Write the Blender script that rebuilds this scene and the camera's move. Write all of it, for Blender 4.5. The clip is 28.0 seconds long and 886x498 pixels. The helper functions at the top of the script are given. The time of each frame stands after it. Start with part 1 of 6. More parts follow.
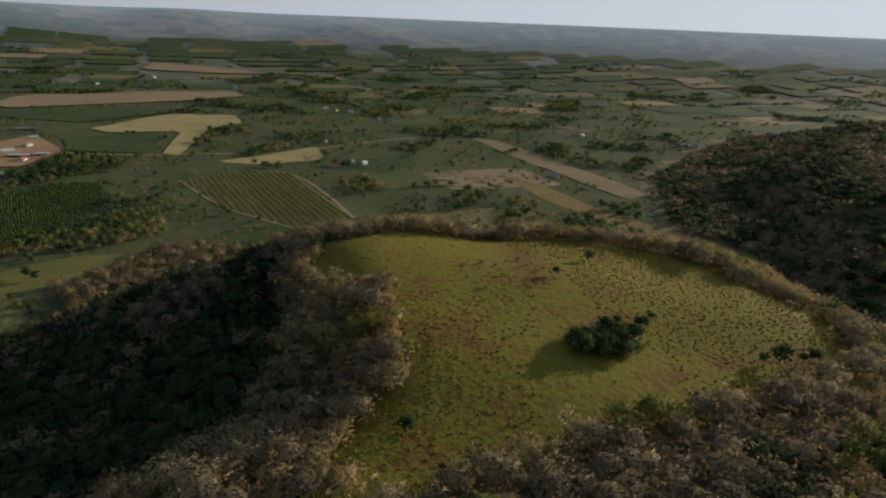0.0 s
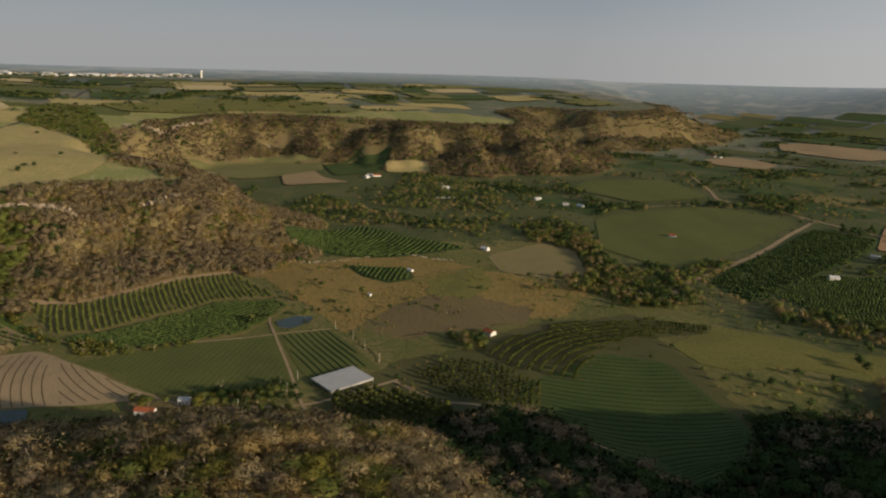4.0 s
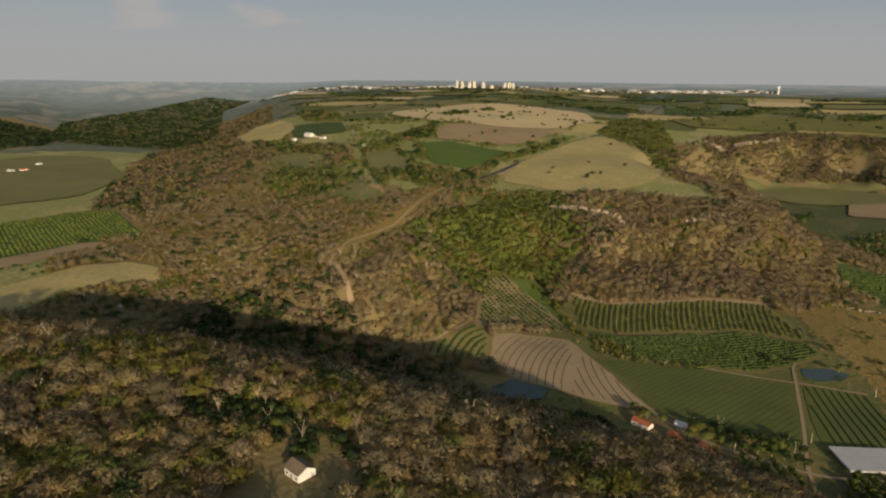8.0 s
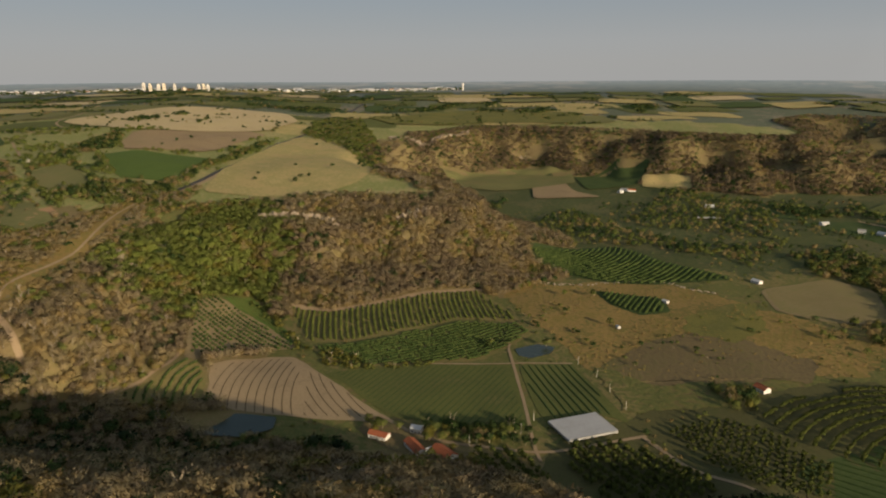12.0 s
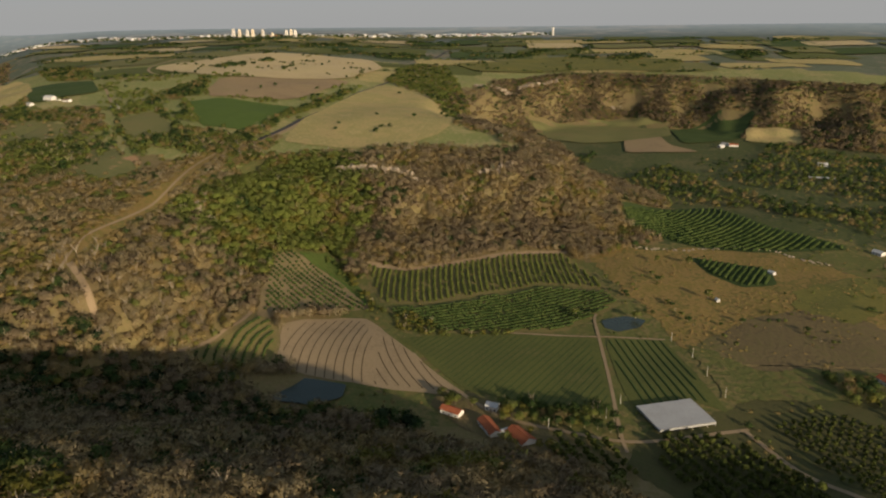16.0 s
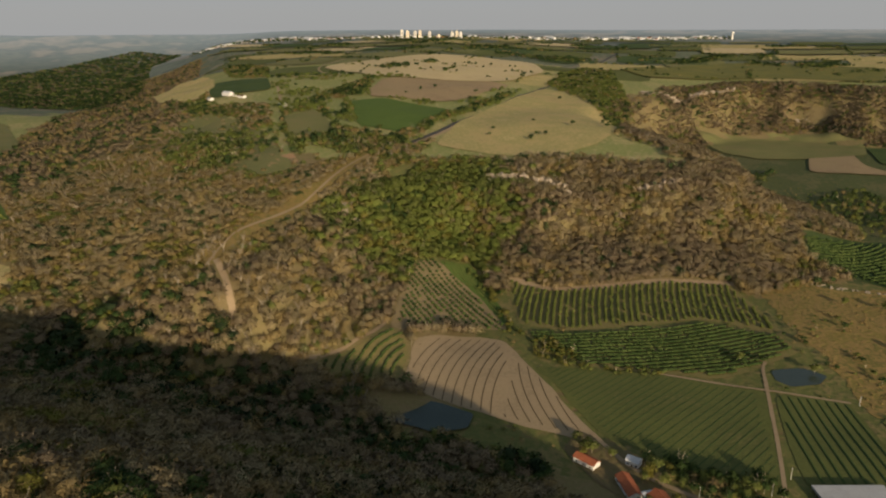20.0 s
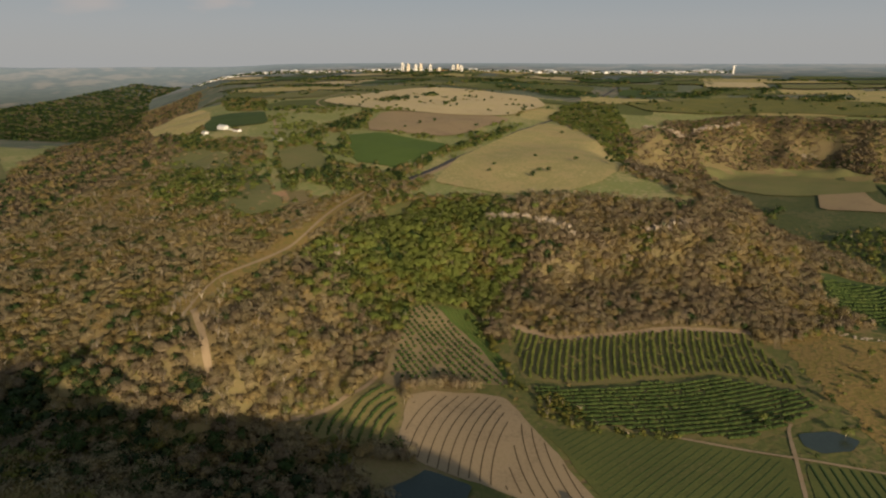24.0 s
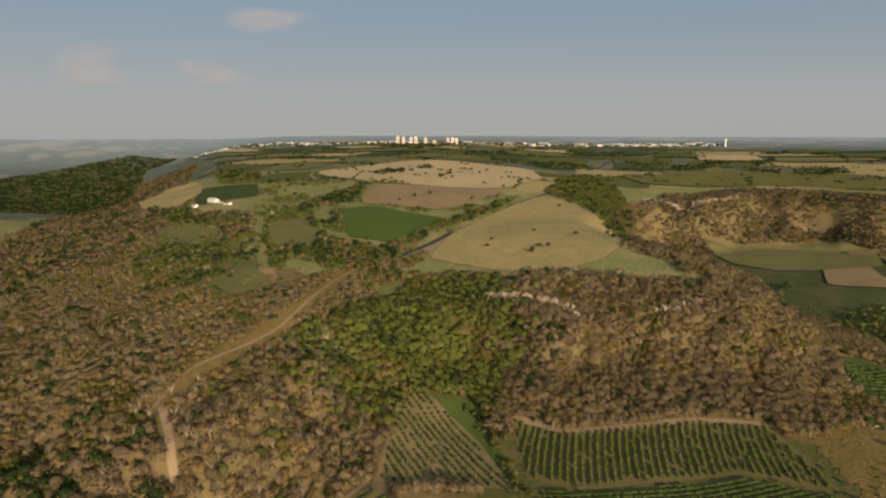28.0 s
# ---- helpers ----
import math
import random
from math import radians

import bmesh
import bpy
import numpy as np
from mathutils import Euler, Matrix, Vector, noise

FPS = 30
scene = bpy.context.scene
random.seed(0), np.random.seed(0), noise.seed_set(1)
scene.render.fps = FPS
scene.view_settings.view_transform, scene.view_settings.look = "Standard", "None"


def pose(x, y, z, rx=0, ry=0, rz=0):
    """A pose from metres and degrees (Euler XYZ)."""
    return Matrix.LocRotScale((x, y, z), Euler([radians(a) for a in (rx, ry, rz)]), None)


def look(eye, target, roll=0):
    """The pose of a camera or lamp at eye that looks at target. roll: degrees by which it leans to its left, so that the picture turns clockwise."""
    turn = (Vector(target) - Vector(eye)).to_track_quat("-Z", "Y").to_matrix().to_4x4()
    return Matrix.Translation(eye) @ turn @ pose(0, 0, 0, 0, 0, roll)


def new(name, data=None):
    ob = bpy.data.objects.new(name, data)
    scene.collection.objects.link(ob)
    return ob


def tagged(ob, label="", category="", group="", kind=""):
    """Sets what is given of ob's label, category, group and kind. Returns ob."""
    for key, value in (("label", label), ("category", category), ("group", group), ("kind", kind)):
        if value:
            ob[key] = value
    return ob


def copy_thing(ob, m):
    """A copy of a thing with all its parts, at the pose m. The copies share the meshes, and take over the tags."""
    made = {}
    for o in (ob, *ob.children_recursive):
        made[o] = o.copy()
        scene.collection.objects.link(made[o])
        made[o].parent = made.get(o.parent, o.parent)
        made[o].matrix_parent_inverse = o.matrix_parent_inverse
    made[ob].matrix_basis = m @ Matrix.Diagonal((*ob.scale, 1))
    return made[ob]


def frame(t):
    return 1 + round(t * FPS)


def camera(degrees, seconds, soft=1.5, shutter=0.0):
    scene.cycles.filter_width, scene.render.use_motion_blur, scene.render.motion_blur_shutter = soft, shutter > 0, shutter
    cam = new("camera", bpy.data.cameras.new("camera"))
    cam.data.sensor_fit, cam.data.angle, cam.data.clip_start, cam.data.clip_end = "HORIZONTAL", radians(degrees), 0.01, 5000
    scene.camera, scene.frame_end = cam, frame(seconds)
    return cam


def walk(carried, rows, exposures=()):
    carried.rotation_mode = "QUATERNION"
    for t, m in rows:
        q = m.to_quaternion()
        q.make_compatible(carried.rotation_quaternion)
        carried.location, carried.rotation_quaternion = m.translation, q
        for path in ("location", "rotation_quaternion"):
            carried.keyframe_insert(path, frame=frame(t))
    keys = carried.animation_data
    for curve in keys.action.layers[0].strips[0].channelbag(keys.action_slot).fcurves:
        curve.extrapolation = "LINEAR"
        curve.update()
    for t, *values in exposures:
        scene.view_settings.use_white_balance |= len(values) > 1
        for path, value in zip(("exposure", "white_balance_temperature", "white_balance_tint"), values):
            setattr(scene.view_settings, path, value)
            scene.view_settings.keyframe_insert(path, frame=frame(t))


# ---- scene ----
cam = camera(64.88, 28.0, soft=2.1)
ROWS = [
    (0.0, -1.5, -8.7, 253.6, -0.70, -18.58, 2.31),
    (0.5, 0.4, -6.1, 253.6, 1.04, -18.57, 2.23),
    (1.0, 2.2, -3.3, 253.5, 6.57, -18.59, 2.12),
    (1.5, 3.6, -0.3, 253.4, 7.98, -13.70, 1.81),
    (2.0, 4.3, 2.7, 253.4, 8.24, -13.64, 1.71),
    (2.5, 4.1, 6.1, 253.4, 14.44, -13.68, 1.71),
    (3.0, 2.8, 9.9, 253.5, 23.08, -13.77, 1.55),
    (3.1, 2.6, 10.7, 253.5, 29.51, -13.99, 1.33),
    (3.2, 2.4, 11.5, 253.5, 40.07, -13.88, 1.31),
    (3.3, 2.2, 12.4, 253.5, 46.25, -14.04, 1.38),
    (3.4, 2.0, 13.2, 253.5, 53.69, -14.12, 1.57),
    (3.5, 1.8, 14.1, 253.6, 59.33, -14.22, 1.45),
    (4.0, 0.9, 18.6, 253.7, 66.11, -14.24, 1.44),
    (4.5, -0.2, 22.3, 253.9, 74.08, -14.24, 1.11),
    (6.5, -3.7, 31.9, 256.0, 100.78, -13.88, 0.55),
    (7.0, -6.5, 32.2, 256.5, 101.80, -13.83, 0.54),
    (7.5, -9.7, 33.3, 256.9, 109.06, -13.78, 0.64),
    (8.0, -13.3, 34.5, 257.1, 110.29, -13.77, 0.52),
    (8.5, -17.4, 35.3, 257.2, 110.60, -13.78, 0.41),
    (9.0, -21.9, 35.9, 257.1, 105.67, -13.84, 0.31),
    (9.5, -27.1, 35.8, 257.1, 102.71, -13.84, 0.10),
    (10.0, -32.5, 35.5, 257.0, 91.91, -13.99, 0.06),
    (10.5, -38.2, 34.4, 256.9, 88.37, -13.97, -0.19),
    (11.0, -43.8, 33.1, 256.8, 87.49, -13.96, -0.33),
    (11.5, -49.3, 32.1, 256.7, 87.08, -13.88, -0.31),
    (13.5, -71.2, 32.4, 256.7, 86.21, -13.72, -0.57),
    (14.0, -76.7, 32.6, 256.7, 86.04, -18.08, -0.61),
    (14.5, -82.4, 32.6, 256.7, 85.87, -18.06, -0.70),
    (15.0, -88.2, 32.5, 256.7, 89.73, -17.98, -0.82),
    (15.5, -93.7, 33.2, 256.8, 93.36, -17.89, -0.63),
    (16.0, -99.1, 34.0, 256.9, 93.90, -17.90, -0.61),
    (16.5, -104.5, 34.5, 256.9, 94.01, -17.89, -0.62),
    (17.0, -110.0, 34.7, 257.0, 94.02, -17.91, -0.57),
    (17.5, -115.6, 34.3, 257.1, 93.94, -17.91, -0.59),
    (18.0, -121.4, 33.4, 257.2, 94.06, -17.89, -0.59),
    (18.5, -126.9, 32.9, 257.3, 102.22, -17.70, -0.47),
    (19.0, -132.1, 33.1, 257.4, 105.45, -17.66, -0.29),
    (19.5, -137.3, 33.1, 257.5, 106.42, -17.67, -0.24),
    (20.0, -142.6, 32.7, 257.7, 106.80, -17.67, -0.22),
    (20.5, -148.0, 32.1, 257.8, 106.96, -17.67, -0.21),
    (21.0, -153.4, 31.2, 257.9, 107.01, -17.65, -0.19),
    (21.5, -158.8, 30.2, 258.0, 107.02, -17.66, -0.18),
    (23.5, -181.0, 24.6, 258.5, 106.94, -15.89, -0.08),
    (24.0, -186.2, 23.1, 258.7, 106.87, -15.16, -0.06),
    (24.5, -191.4, 21.5, 258.8, 106.82, -14.42, -0.08),
    (25.0, -196.6, 19.9, 258.9, 106.76, -13.69, -0.05),
    (25.5, -201.7, 18.3, 259.1, 106.70, -12.95, -0.04),
    (26.0, -206.9, 16.6, 259.2, 106.64, -12.21, -0.04),
    (26.5, -212.3, 14.7, 259.4, 106.58, -11.47, -0.03),
    (27.0, -218.1, 12.7, 259.6, 106.53, -10.74, 0.03),
    (27.5, -223.9, 10.5, 259.9, 106.47, -10.03, 0.04),
    (28.0, -229.7, 8.4, 260.1, 106.41, -9.47, 0.04),
]
LIGHT = [(0, -0.08, 5600, 10), (1, -0.12, 5650, 10), (2, -0.18, 5850, 12), (3, -0.15, 6000, 12), (4, 0.0, 6350, 10), (7, 0.08, 6450, 10), (11, 0.1, 6550, 10), (14, 0.06, 6450, 10), (21, 0.08, 6400, 10), (24, 0.1, 6450, 10), (28, 0.16, 6500, 10)]
walk(cam, [(t, pose(x, y, z, 90 + pitch, 0, yaw) @ pose(0, 0, 0, 0, 0, roll)) for t, x, y, z, yaw, pitch, roll in ROWS], LIGHT)

# ---- sky and sun ----
SUN_TO, SUN_UP = (0.80, 0.60), 14.0
world = bpy.data.worlds.new("sky")
scene.world = world
world.use_nodes = True
wn, wl = world.node_tree.nodes, world.node_tree.links
wn.clear()
sky = wn.new("ShaderNodeTexSky")
sky.sky_type, sky.sun_disc = "NISHITA", False
sky.sun_elevation, sky.sun_rotation = radians(SUN_UP), math.atan2(SUN_TO[0], SUN_TO[1])
sky.altitude, sky.air_density, sky.dust_density, sky.ozone_density = 700, 1.0, 2.0, 1.5
back, sky_out = wn.new("ShaderNodeBackground"), wn.new("ShaderNodeOutputWorld")
back.inputs["Strength"].default_value = 0.10
def sky_node(kind, **values):
    node = wn.new(kind)
    for key, value in values.items():
        node.inputs[key].default_value = value
    return node


def sky_ramp(source, stops):
    node = wn.new("ShaderNodeValToRGB")
    for e, (p, c) in zip(node.color_ramp.elements, stops):
        e.position, e.color = p, (*c, 1)
    wl.new(source, node.inputs[0])
    return node.outputs[0]


def sky_mix(fac, a, b):
    node = wn.new("ShaderNodeMix")
    node.data_type = "RGBA"
    for key, value in (("Factor", fac), ("A", a), ("B", b)):
        if isinstance(value, tuple):
            node.inputs[key].default_value = (*value, 1)
        else:
            wl.new(value, node.inputs[key])
    return node.outputs["Result"]


coord, split = wn.new("ShaderNodeTexCoord"), wn.new("ShaderNodeSeparateXYZ")
wl.new(coord.outputs["Generated"], split.inputs[0])
dim = wn.new("ShaderNodeVectorMath")
dim.operation = "MULTIPLY"
dim.inputs[1].default_value = (0.40, 0.40, 0.44)
wl.new(sky.outputs[0], dim.inputs[0])
# a grey-mauve veil of haze over the horizon, thinning upwards
veil = sky_mix(sky_ramp(split.outputs["Z"], ((0.05, (0.92, 0.92, 0.92)), (0.26, (0.05, 0.05, 0.05)))), dim.outputs[0], (3.6, 3.58, 3.5))
veil = sky_mix(sky_ramp(split.outputs["Z"], ((0.02, (0, 0, 0)), (0.17, (0.55, 0.55, 0.55)))), veil, (2.4, 3.3, 4.1))
veil = sky_mix(sky_ramp(split.outputs["Z"], ((0.20, (0, 0, 0)), (0.75, (0.9, 0.9, 0.9)))), veil, (1.2, 1.75, 2.5))
# the haze glows towards the low sun
toward = wn.new("ShaderNodeVectorMath")
toward.operation = "DOT_PRODUCT"
toward.inputs[1].default_value = (SUN_TO[0], SUN_TO[1], -0.35)
wl.new(coord.outputs["Generated"], toward.inputs[0])
lean = wn.new("ShaderNodeMath")
lean.operation, lean.use_clamp = "MULTIPLY_ADD", True
lean.inputs[1].default_value, lean.inputs[2].default_value = 0.62, 0.22
wl.new(toward.outputs["Value"], lean.inputs[0])
warm = sky_ramp(lean.outputs[0], ((0.0, (0, 0, 0)), (1.0, (0.9, 0.9, 0.9))))
veil = sky_mix(warm, veil, (8.3, 8.05, 7.6))
flat = sky_node("ShaderNodeMapping", Scale=(5.0, 5.0, 13.0))
wl.new(coord.outputs["Generated"], flat.inputs[0])
puff = sky_node("ShaderNodeTexNoise", Scale=2.2, Detail=6.0)
wl.new(flat.outputs[0], puff.inputs["Vector"])
for way, reach in (((-0.736, -0.672, 0.085), 0.060), ((-0.832, -0.550, 0.076), 0.050), ((-0.857, -0.490, 0.158), 0.055)):
    off = wn.new("ShaderNodeVectorMath")
    off.operation = "SUBTRACT"
    off.inputs[1].default_value = way
    wl.new(coord.outputs["Generated"], off.inputs[0])
    squash = wn.new("ShaderNodeVectorMath")
    squash.operation = "MULTIPLY"
    squash.inputs[1].default_value = (1.0, 1.0, 2.6)
    wl.new(off.outputs[0], squash.inputs[0])
    size = wn.new("ShaderNodeVectorMath")
    size.operation = "LENGTH"
    wl.new(squash.outputs[0], size.inputs[0])
    worn = wn.new("ShaderNodeMath")
    worn.operation = "MULTIPLY_ADD"
    worn.inputs[1].default_value = -0.26
    wl.new(puff.outputs["Fac"], worn.inputs[0])
    lifted = wn.new("ShaderNodeMath")
    lifted.inputs[1].default_value = 0.16
    wl.new(size.outputs["Value"], lifted.inputs[0])
    wl.new(lifted.outputs[0], worn.inputs[2])
    veil = sky_mix(sky_ramp(worn.outputs[0], ((0.03, (0.55, 0.55, 0.55)), (0.03 + reach, (0, 0, 0)))), veil, (4.4, 3.8, 3.5))
    wl.new(veil, back.inputs["Color"])
wl.new(back.outputs[0], sky_out.inputs["Surface"])
sun = new("sun", bpy.data.lights.new("sun", "SUN"))
sun.data.energy, sun.data.angle, sun.data.color = 5.8, radians(0.6), (1.0, 0.81, 0.56)
sun.matrix_world = look((0, 0, 900), (-SUN_TO[0] * math.cos(radians(SUN_UP)), -SUN_TO[1] * math.cos(radians(SUN_UP)), 900 - math.sin(radians(SUN_UP))))

# ---- the lie of the land ----
RIM, FAR = 4850.0, 2500.0
PLATEAU = [(-5200, -2600), (-3000, -2080), (-2500, -1720), (-2080, -1440), (-1500, -1080), (-1150, -800), (-930, -640), (-740, -470), (-562, -288),
           (-610, -252), (-780, -285), (-900, -262), (-960, -200), (-955, -110), (-1000, -20), (-1008, 70), (-1045, 125), (-1120, 135), (-1200, 100), (-1275, 52), (-1380, -15),
           (-1500, -50), (-1750, -30), (-1930, 60), (-2010, 150), (-2130, 280), (-2080, 430), (-1950, 650), (-1790, 870), (-1760, 1060), (-1900, 1180),
           (-2260, 1280), (-2420, 1480), (-2200, 1690), (-2210, 1900), (-2330, 2120), (-2700, 2240), (-5200, 3000)]
HILL = [(-95, 378), (-30, 422), (90, 448), (195, 425), (235, 310), (190, 100), (190, -300), (60, -560), (-250, -560), (-330, -400),
        (-345, -250), (-330, -100), (-322, 20), (-280, 85), (-150, 140), (-62, 205), (-66, 300)]
SOUTH = [(-5200, -4500), (-3000, -3500), (-2300, -2850), (-1600, -2200), (-900, -1900), (-300, -1900), (300, -1500), (900, -1500), (900, -5200), (-5200, -5200)]
EAST = [(560, 800), (620, 1080), (860, 1420), (1250, 1700), (2200, 2000), (3000, 1900), (3000, -1200), (700, -900), (560, 0)]


def wobble(x, y, size, seed=0.0):
    """Smooth uneven waves, about -1 to 1, of the given size in metres."""
    a, b = x / size + seed, y / size - 1.7 * seed
    return (np.sin(a * 2.1 + 1.3 * np.sin(b * 1.7 + seed)) * np.cos(b * 1.9 + 1.1 * np.sin(a * 1.3)) * 0.6
            + np.sin(a * 4.3 + b * 3.1 + seed) * np.cos(b * 4.7 - a * 2.2) * 0.4)


def inside_by(x, y, ring):
    """Metres from the ring's line, positive inside it."""
    best, hit = np.full(x.shape, 1e9), np.zeros(x.shape, bool)
    for (ax, ay), (bx, by) in zip(ring, ring[1:] + ring[:1]):
        ux, uy = bx - ax, by - ay
        k = np.clip(((x - ax) * ux + (y - ay) * uy) / (ux * ux + uy * uy), 0, 1)
        best = np.minimum(best, np.hypot(x - ax - k * ux, y - ay - k * uy))
        if uy:
            hit ^= ((ay > y) != (by > y)) & (x < ux * (y - ay) / uy + ax)
    return np.where(hit, best, -best)


def ramp(v, a, b):
    k = np.clip((v - a) / (b - a), 0, 1)
    return k * k * (3 - 2 * k)


def height(x, y):
    """The ground's height in metres at x, y (arrays or numbers)."""
    x, y = np.asarray(x, float), np.asarray(y, float)
    r = np.hypot(x, y)
    z = 2.5 * wobble(x, y, 260, 1.0) + 1.0 * wobble(x, y, 90, 2.0)
    z = z + 38 * ramp(-y - 0.25 * x, 350, 700) * ramp(x, -2200, -1500)
    s = inside_by(x, y, PLATEAU)
    gully = 16 * wobble(x, y, 70, 3.0) + 9 * wobble(x, y, 33, 5.0) + 42 * wobble(x, y, 110, 9.5) * ramp(x, -1250, -1500)
    sw = s + gully * ramp(s, 25, -30) * ramp(s, -150, -60)
    top = 84 + 0.05 * np.clip(s, 0, 1000) + 0.02 * np.clip(-x - 900, 0, 1500) + 0.045 * np.clip(-y - 250, 0, 600) + 3 * wobble(x, y, 200, 4.0)
    k = 0.30 * ramp(sw, -170, -20) + 0.55 * ramp(sw, -75, 2) + 0.15 * ramp(sw, -8, 60)
    # the far scarp stands in rounded buttresses with ravines between them
    broad = ramp(y, 430, 720)
    buttress = s + ((40 + 55 * broad) * wobble(x, y, 190, 9.5) + (20 + 16 * broad) * wobble(x, y, 78, 4.5)) * ramp(s, 130, 30) * ramp(s, -300, -150 - 60 * broad)
    far_scarp = ramp(-x, 1400, 1650) * ramp(y, -60, 60)
    k = k + (0.6 * ramp(buttress, -150 - 110 * broad, 10) + 0.4 * ramp(buttress, -75 - 60 * broad, 30) - k) * far_scarp
    # the spur falls away gently on its southern side
    gentle = s + 22 * wobble(x, y, 130, 3.5) + 9 * wobble(x, y, 48, 7.5)
    k = k + (ramp(gentle, -260, 210) - k) * ramp(-y - 0.12 * (x + 900), 370, 560)
    z = z + (top - z) * k
    z = z + 10 * np.exp(-((x + 1330) / 130) ** 2 - ((y + 60) / 170) ** 2)
    h = inside_by(x, y, HILL) + 12 * wobble(x, y, 80, 6.0)
    crown = 101 + 30 * ramp(y, 80, 320) + 4 * wobble(x, y, 120, 7.0) - 0.08 * np.clip(x, 0, 300) * ramp(y, 100, 300)
    reach = -175 - 95 * ramp(y, 130, 270) * ramp(x, 40, -40)
    z = z + (crown - z) * (0.80 * ramp(h, reach, 10) + 0.20 * ramp(h, -40, 50))
    for ring, tall, wide in ((SOUTH, 60, 220), (EAST, 66, 210)):
        e = inside_by(x, y, ring) + 25 * wobble(x, y, 130, 8.0)
        z = z + (tall - z) * ramp(e, -wide, 30)
    for hx, hy, tall, wide in ((-500, 4250, 22, 300), (-1500, 4150, 40, 330), (-2300, 3700, 45, 420), (-3600, -2900, 4, 500)):
        z = z + 4 * tall * np.exp(-((x - hx) ** 2 + (y - hy) ** 2) / wide ** 2)
    far = np.clip((RIM - r) / (RIM - FAR), 0.07, 1.0)
    return np.where(r > FAR, 250 - (250 - z) * np.minimum(r, RIM) * far / FAR, z)


def steepness(x, y):
    """The ground's rise per metre at x, y."""
    x, y = np.asarray(x, float), np.asarray(y, float)
    return np.hypot(height(x + 6, y) - height(x - 6, y), height(x, y + 6) - height(x, y - 6)) / 12


# ---- materials ----
def paint(name, colours, sizes=(40, 3), rough=0.9, bump=0.0, stops=None, island=0.0, spec=0.06):
    """A rough surface whose colour wanders between the colours at two scales (metres), and per loose piece by island."""
    m = bpy.data.materials.new(name)
    m.use_nodes = True
    n, l = m.node_tree.nodes, m.node_tree.links
    b = n["Principled BSDF"]
    b.inputs["Roughness"].default_value = rough
    b.inputs["Specular IOR Level"].default_value = spec
    geo = n.new("ShaderNodeNewGeometry")
    big, small = n.new("ShaderNodeTexNoise"), n.new("ShaderNodeTexNoise")
    for tex, size, detail in ((big, sizes[0], 4), (small, sizes[1], 3)):
        tex.inputs["Scale"].default_value, tex.inputs["Detail"].default_value = 1 / size, detail
        l.new(geo.outputs["Position"], tex.inputs["Vector"])
    mix = n.new("ShaderNodeMath")
    mix.operation = "MULTIPLY_ADD"
    mix.inputs[1].default_value, mix.inputs[2].default_value = 0.45, 0.0
    l.new(small.outputs["Fac"], mix.inputs[0])
    add = n.new("ShaderNodeMath")
    add.operation = "MULTIPLY_ADD"
    add.inputs[1].default_value = 0.55
    l.new(big.outputs["Fac"], add.inputs[0])
    l.new(mix.outputs[0], add.inputs[2])
    last = add.outputs[0]
    if island:
        more = n.new("ShaderNodeMath")
        more.operation = "MULTIPLY_ADD"
        more.inputs[1].default_value = island
        l.new(geo.outputs["Random Per Island"], more.inputs[0])
        shift = n.new("ShaderNodeMath")
        shift.operation = "SUBTRACT"
        shift.inputs[1].default_value = island / 2
        l.new(last, more.inputs[2])
        l.new(more.outputs[0], shift.inputs[0])
        last = shift.outputs[0]
    cr = n.new("ShaderNodeValToRGB")
    el = cr.color_ramp.elements
    stops = stops or [0.34 + 0.32 * i / (len(colours) - 1) for i in range(len(colours))]
    while len(el) < len(colours):
        el.new(0.5)
    for e, p, c in zip(el, stops, colours):
        e.position, e.color = p, (*c, 1)
    l.new(last, cr.inputs[0])
    l.new(cr.outputs[0], b.inputs["Base Color"])
    if bump:
        bp = n.new("ShaderNodeBump")
        bp.inputs["Strength"].default_value, bp.inputs["Distance"].default_value = bump, sizes[1] * 0.3
        l.new(small.outputs["Fac"], bp.inputs["Height"])
        l.new(bp.outputs[0], b.inputs["Normal"])
    return m


GRASS = paint("valley_grass", [(0.13, 0.092, 0.045), (0.125, 0.112, 0.038), (0.09, 0.098, 0.03), (0.16, 0.125, 0.052), (0.075, 0.086, 0.026)], (110, 7), bump=0.5)
LITTER = paint("leaf_litter", [(0.135, 0.10, 0.046), (0.175, 0.13, 0.062), (0.15, 0.122, 0.05), (0.195, 0.148, 0.074)], (35, 4), bump=0.6)
HIGHGRASS = paint("plateau_grass", [(0.26, 0.205, 0.088), (0.21, 0.20, 0.074), (0.165, 0.18, 0.058), (0.29, 0.235, 0.105), (0.215, 0.195, 0.076)], (140, 8), bump=0.4)
VALLEY = paint("green_valley_floor", [(0.052, 0.06, 0.024), (0.078, 0.082, 0.03), (0.058, 0.07, 0.026), (0.105, 0.095, 0.042), (0.066, 0.074, 0.03)], (90, 9), bump=0.4)
# Distant ground, its colours paled and greyed to lead into the haze.
FARLAND = paint("haze_paled_farmland", [(0.07, 0.085, 0.05), (0.12, 0.125, 0.08), (0.085, 0.10, 0.06), (0.18, 0.15, 0.105), (0.10, 0.115, 0.07)], (230, 30))
# Aerial haze put into the surface: a bluish emission that strengthens with distance.
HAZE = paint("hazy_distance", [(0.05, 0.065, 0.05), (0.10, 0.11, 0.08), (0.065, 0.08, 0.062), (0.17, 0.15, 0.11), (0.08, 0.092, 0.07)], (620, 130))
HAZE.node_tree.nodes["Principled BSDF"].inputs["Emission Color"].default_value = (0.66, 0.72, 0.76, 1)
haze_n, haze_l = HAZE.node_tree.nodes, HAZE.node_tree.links
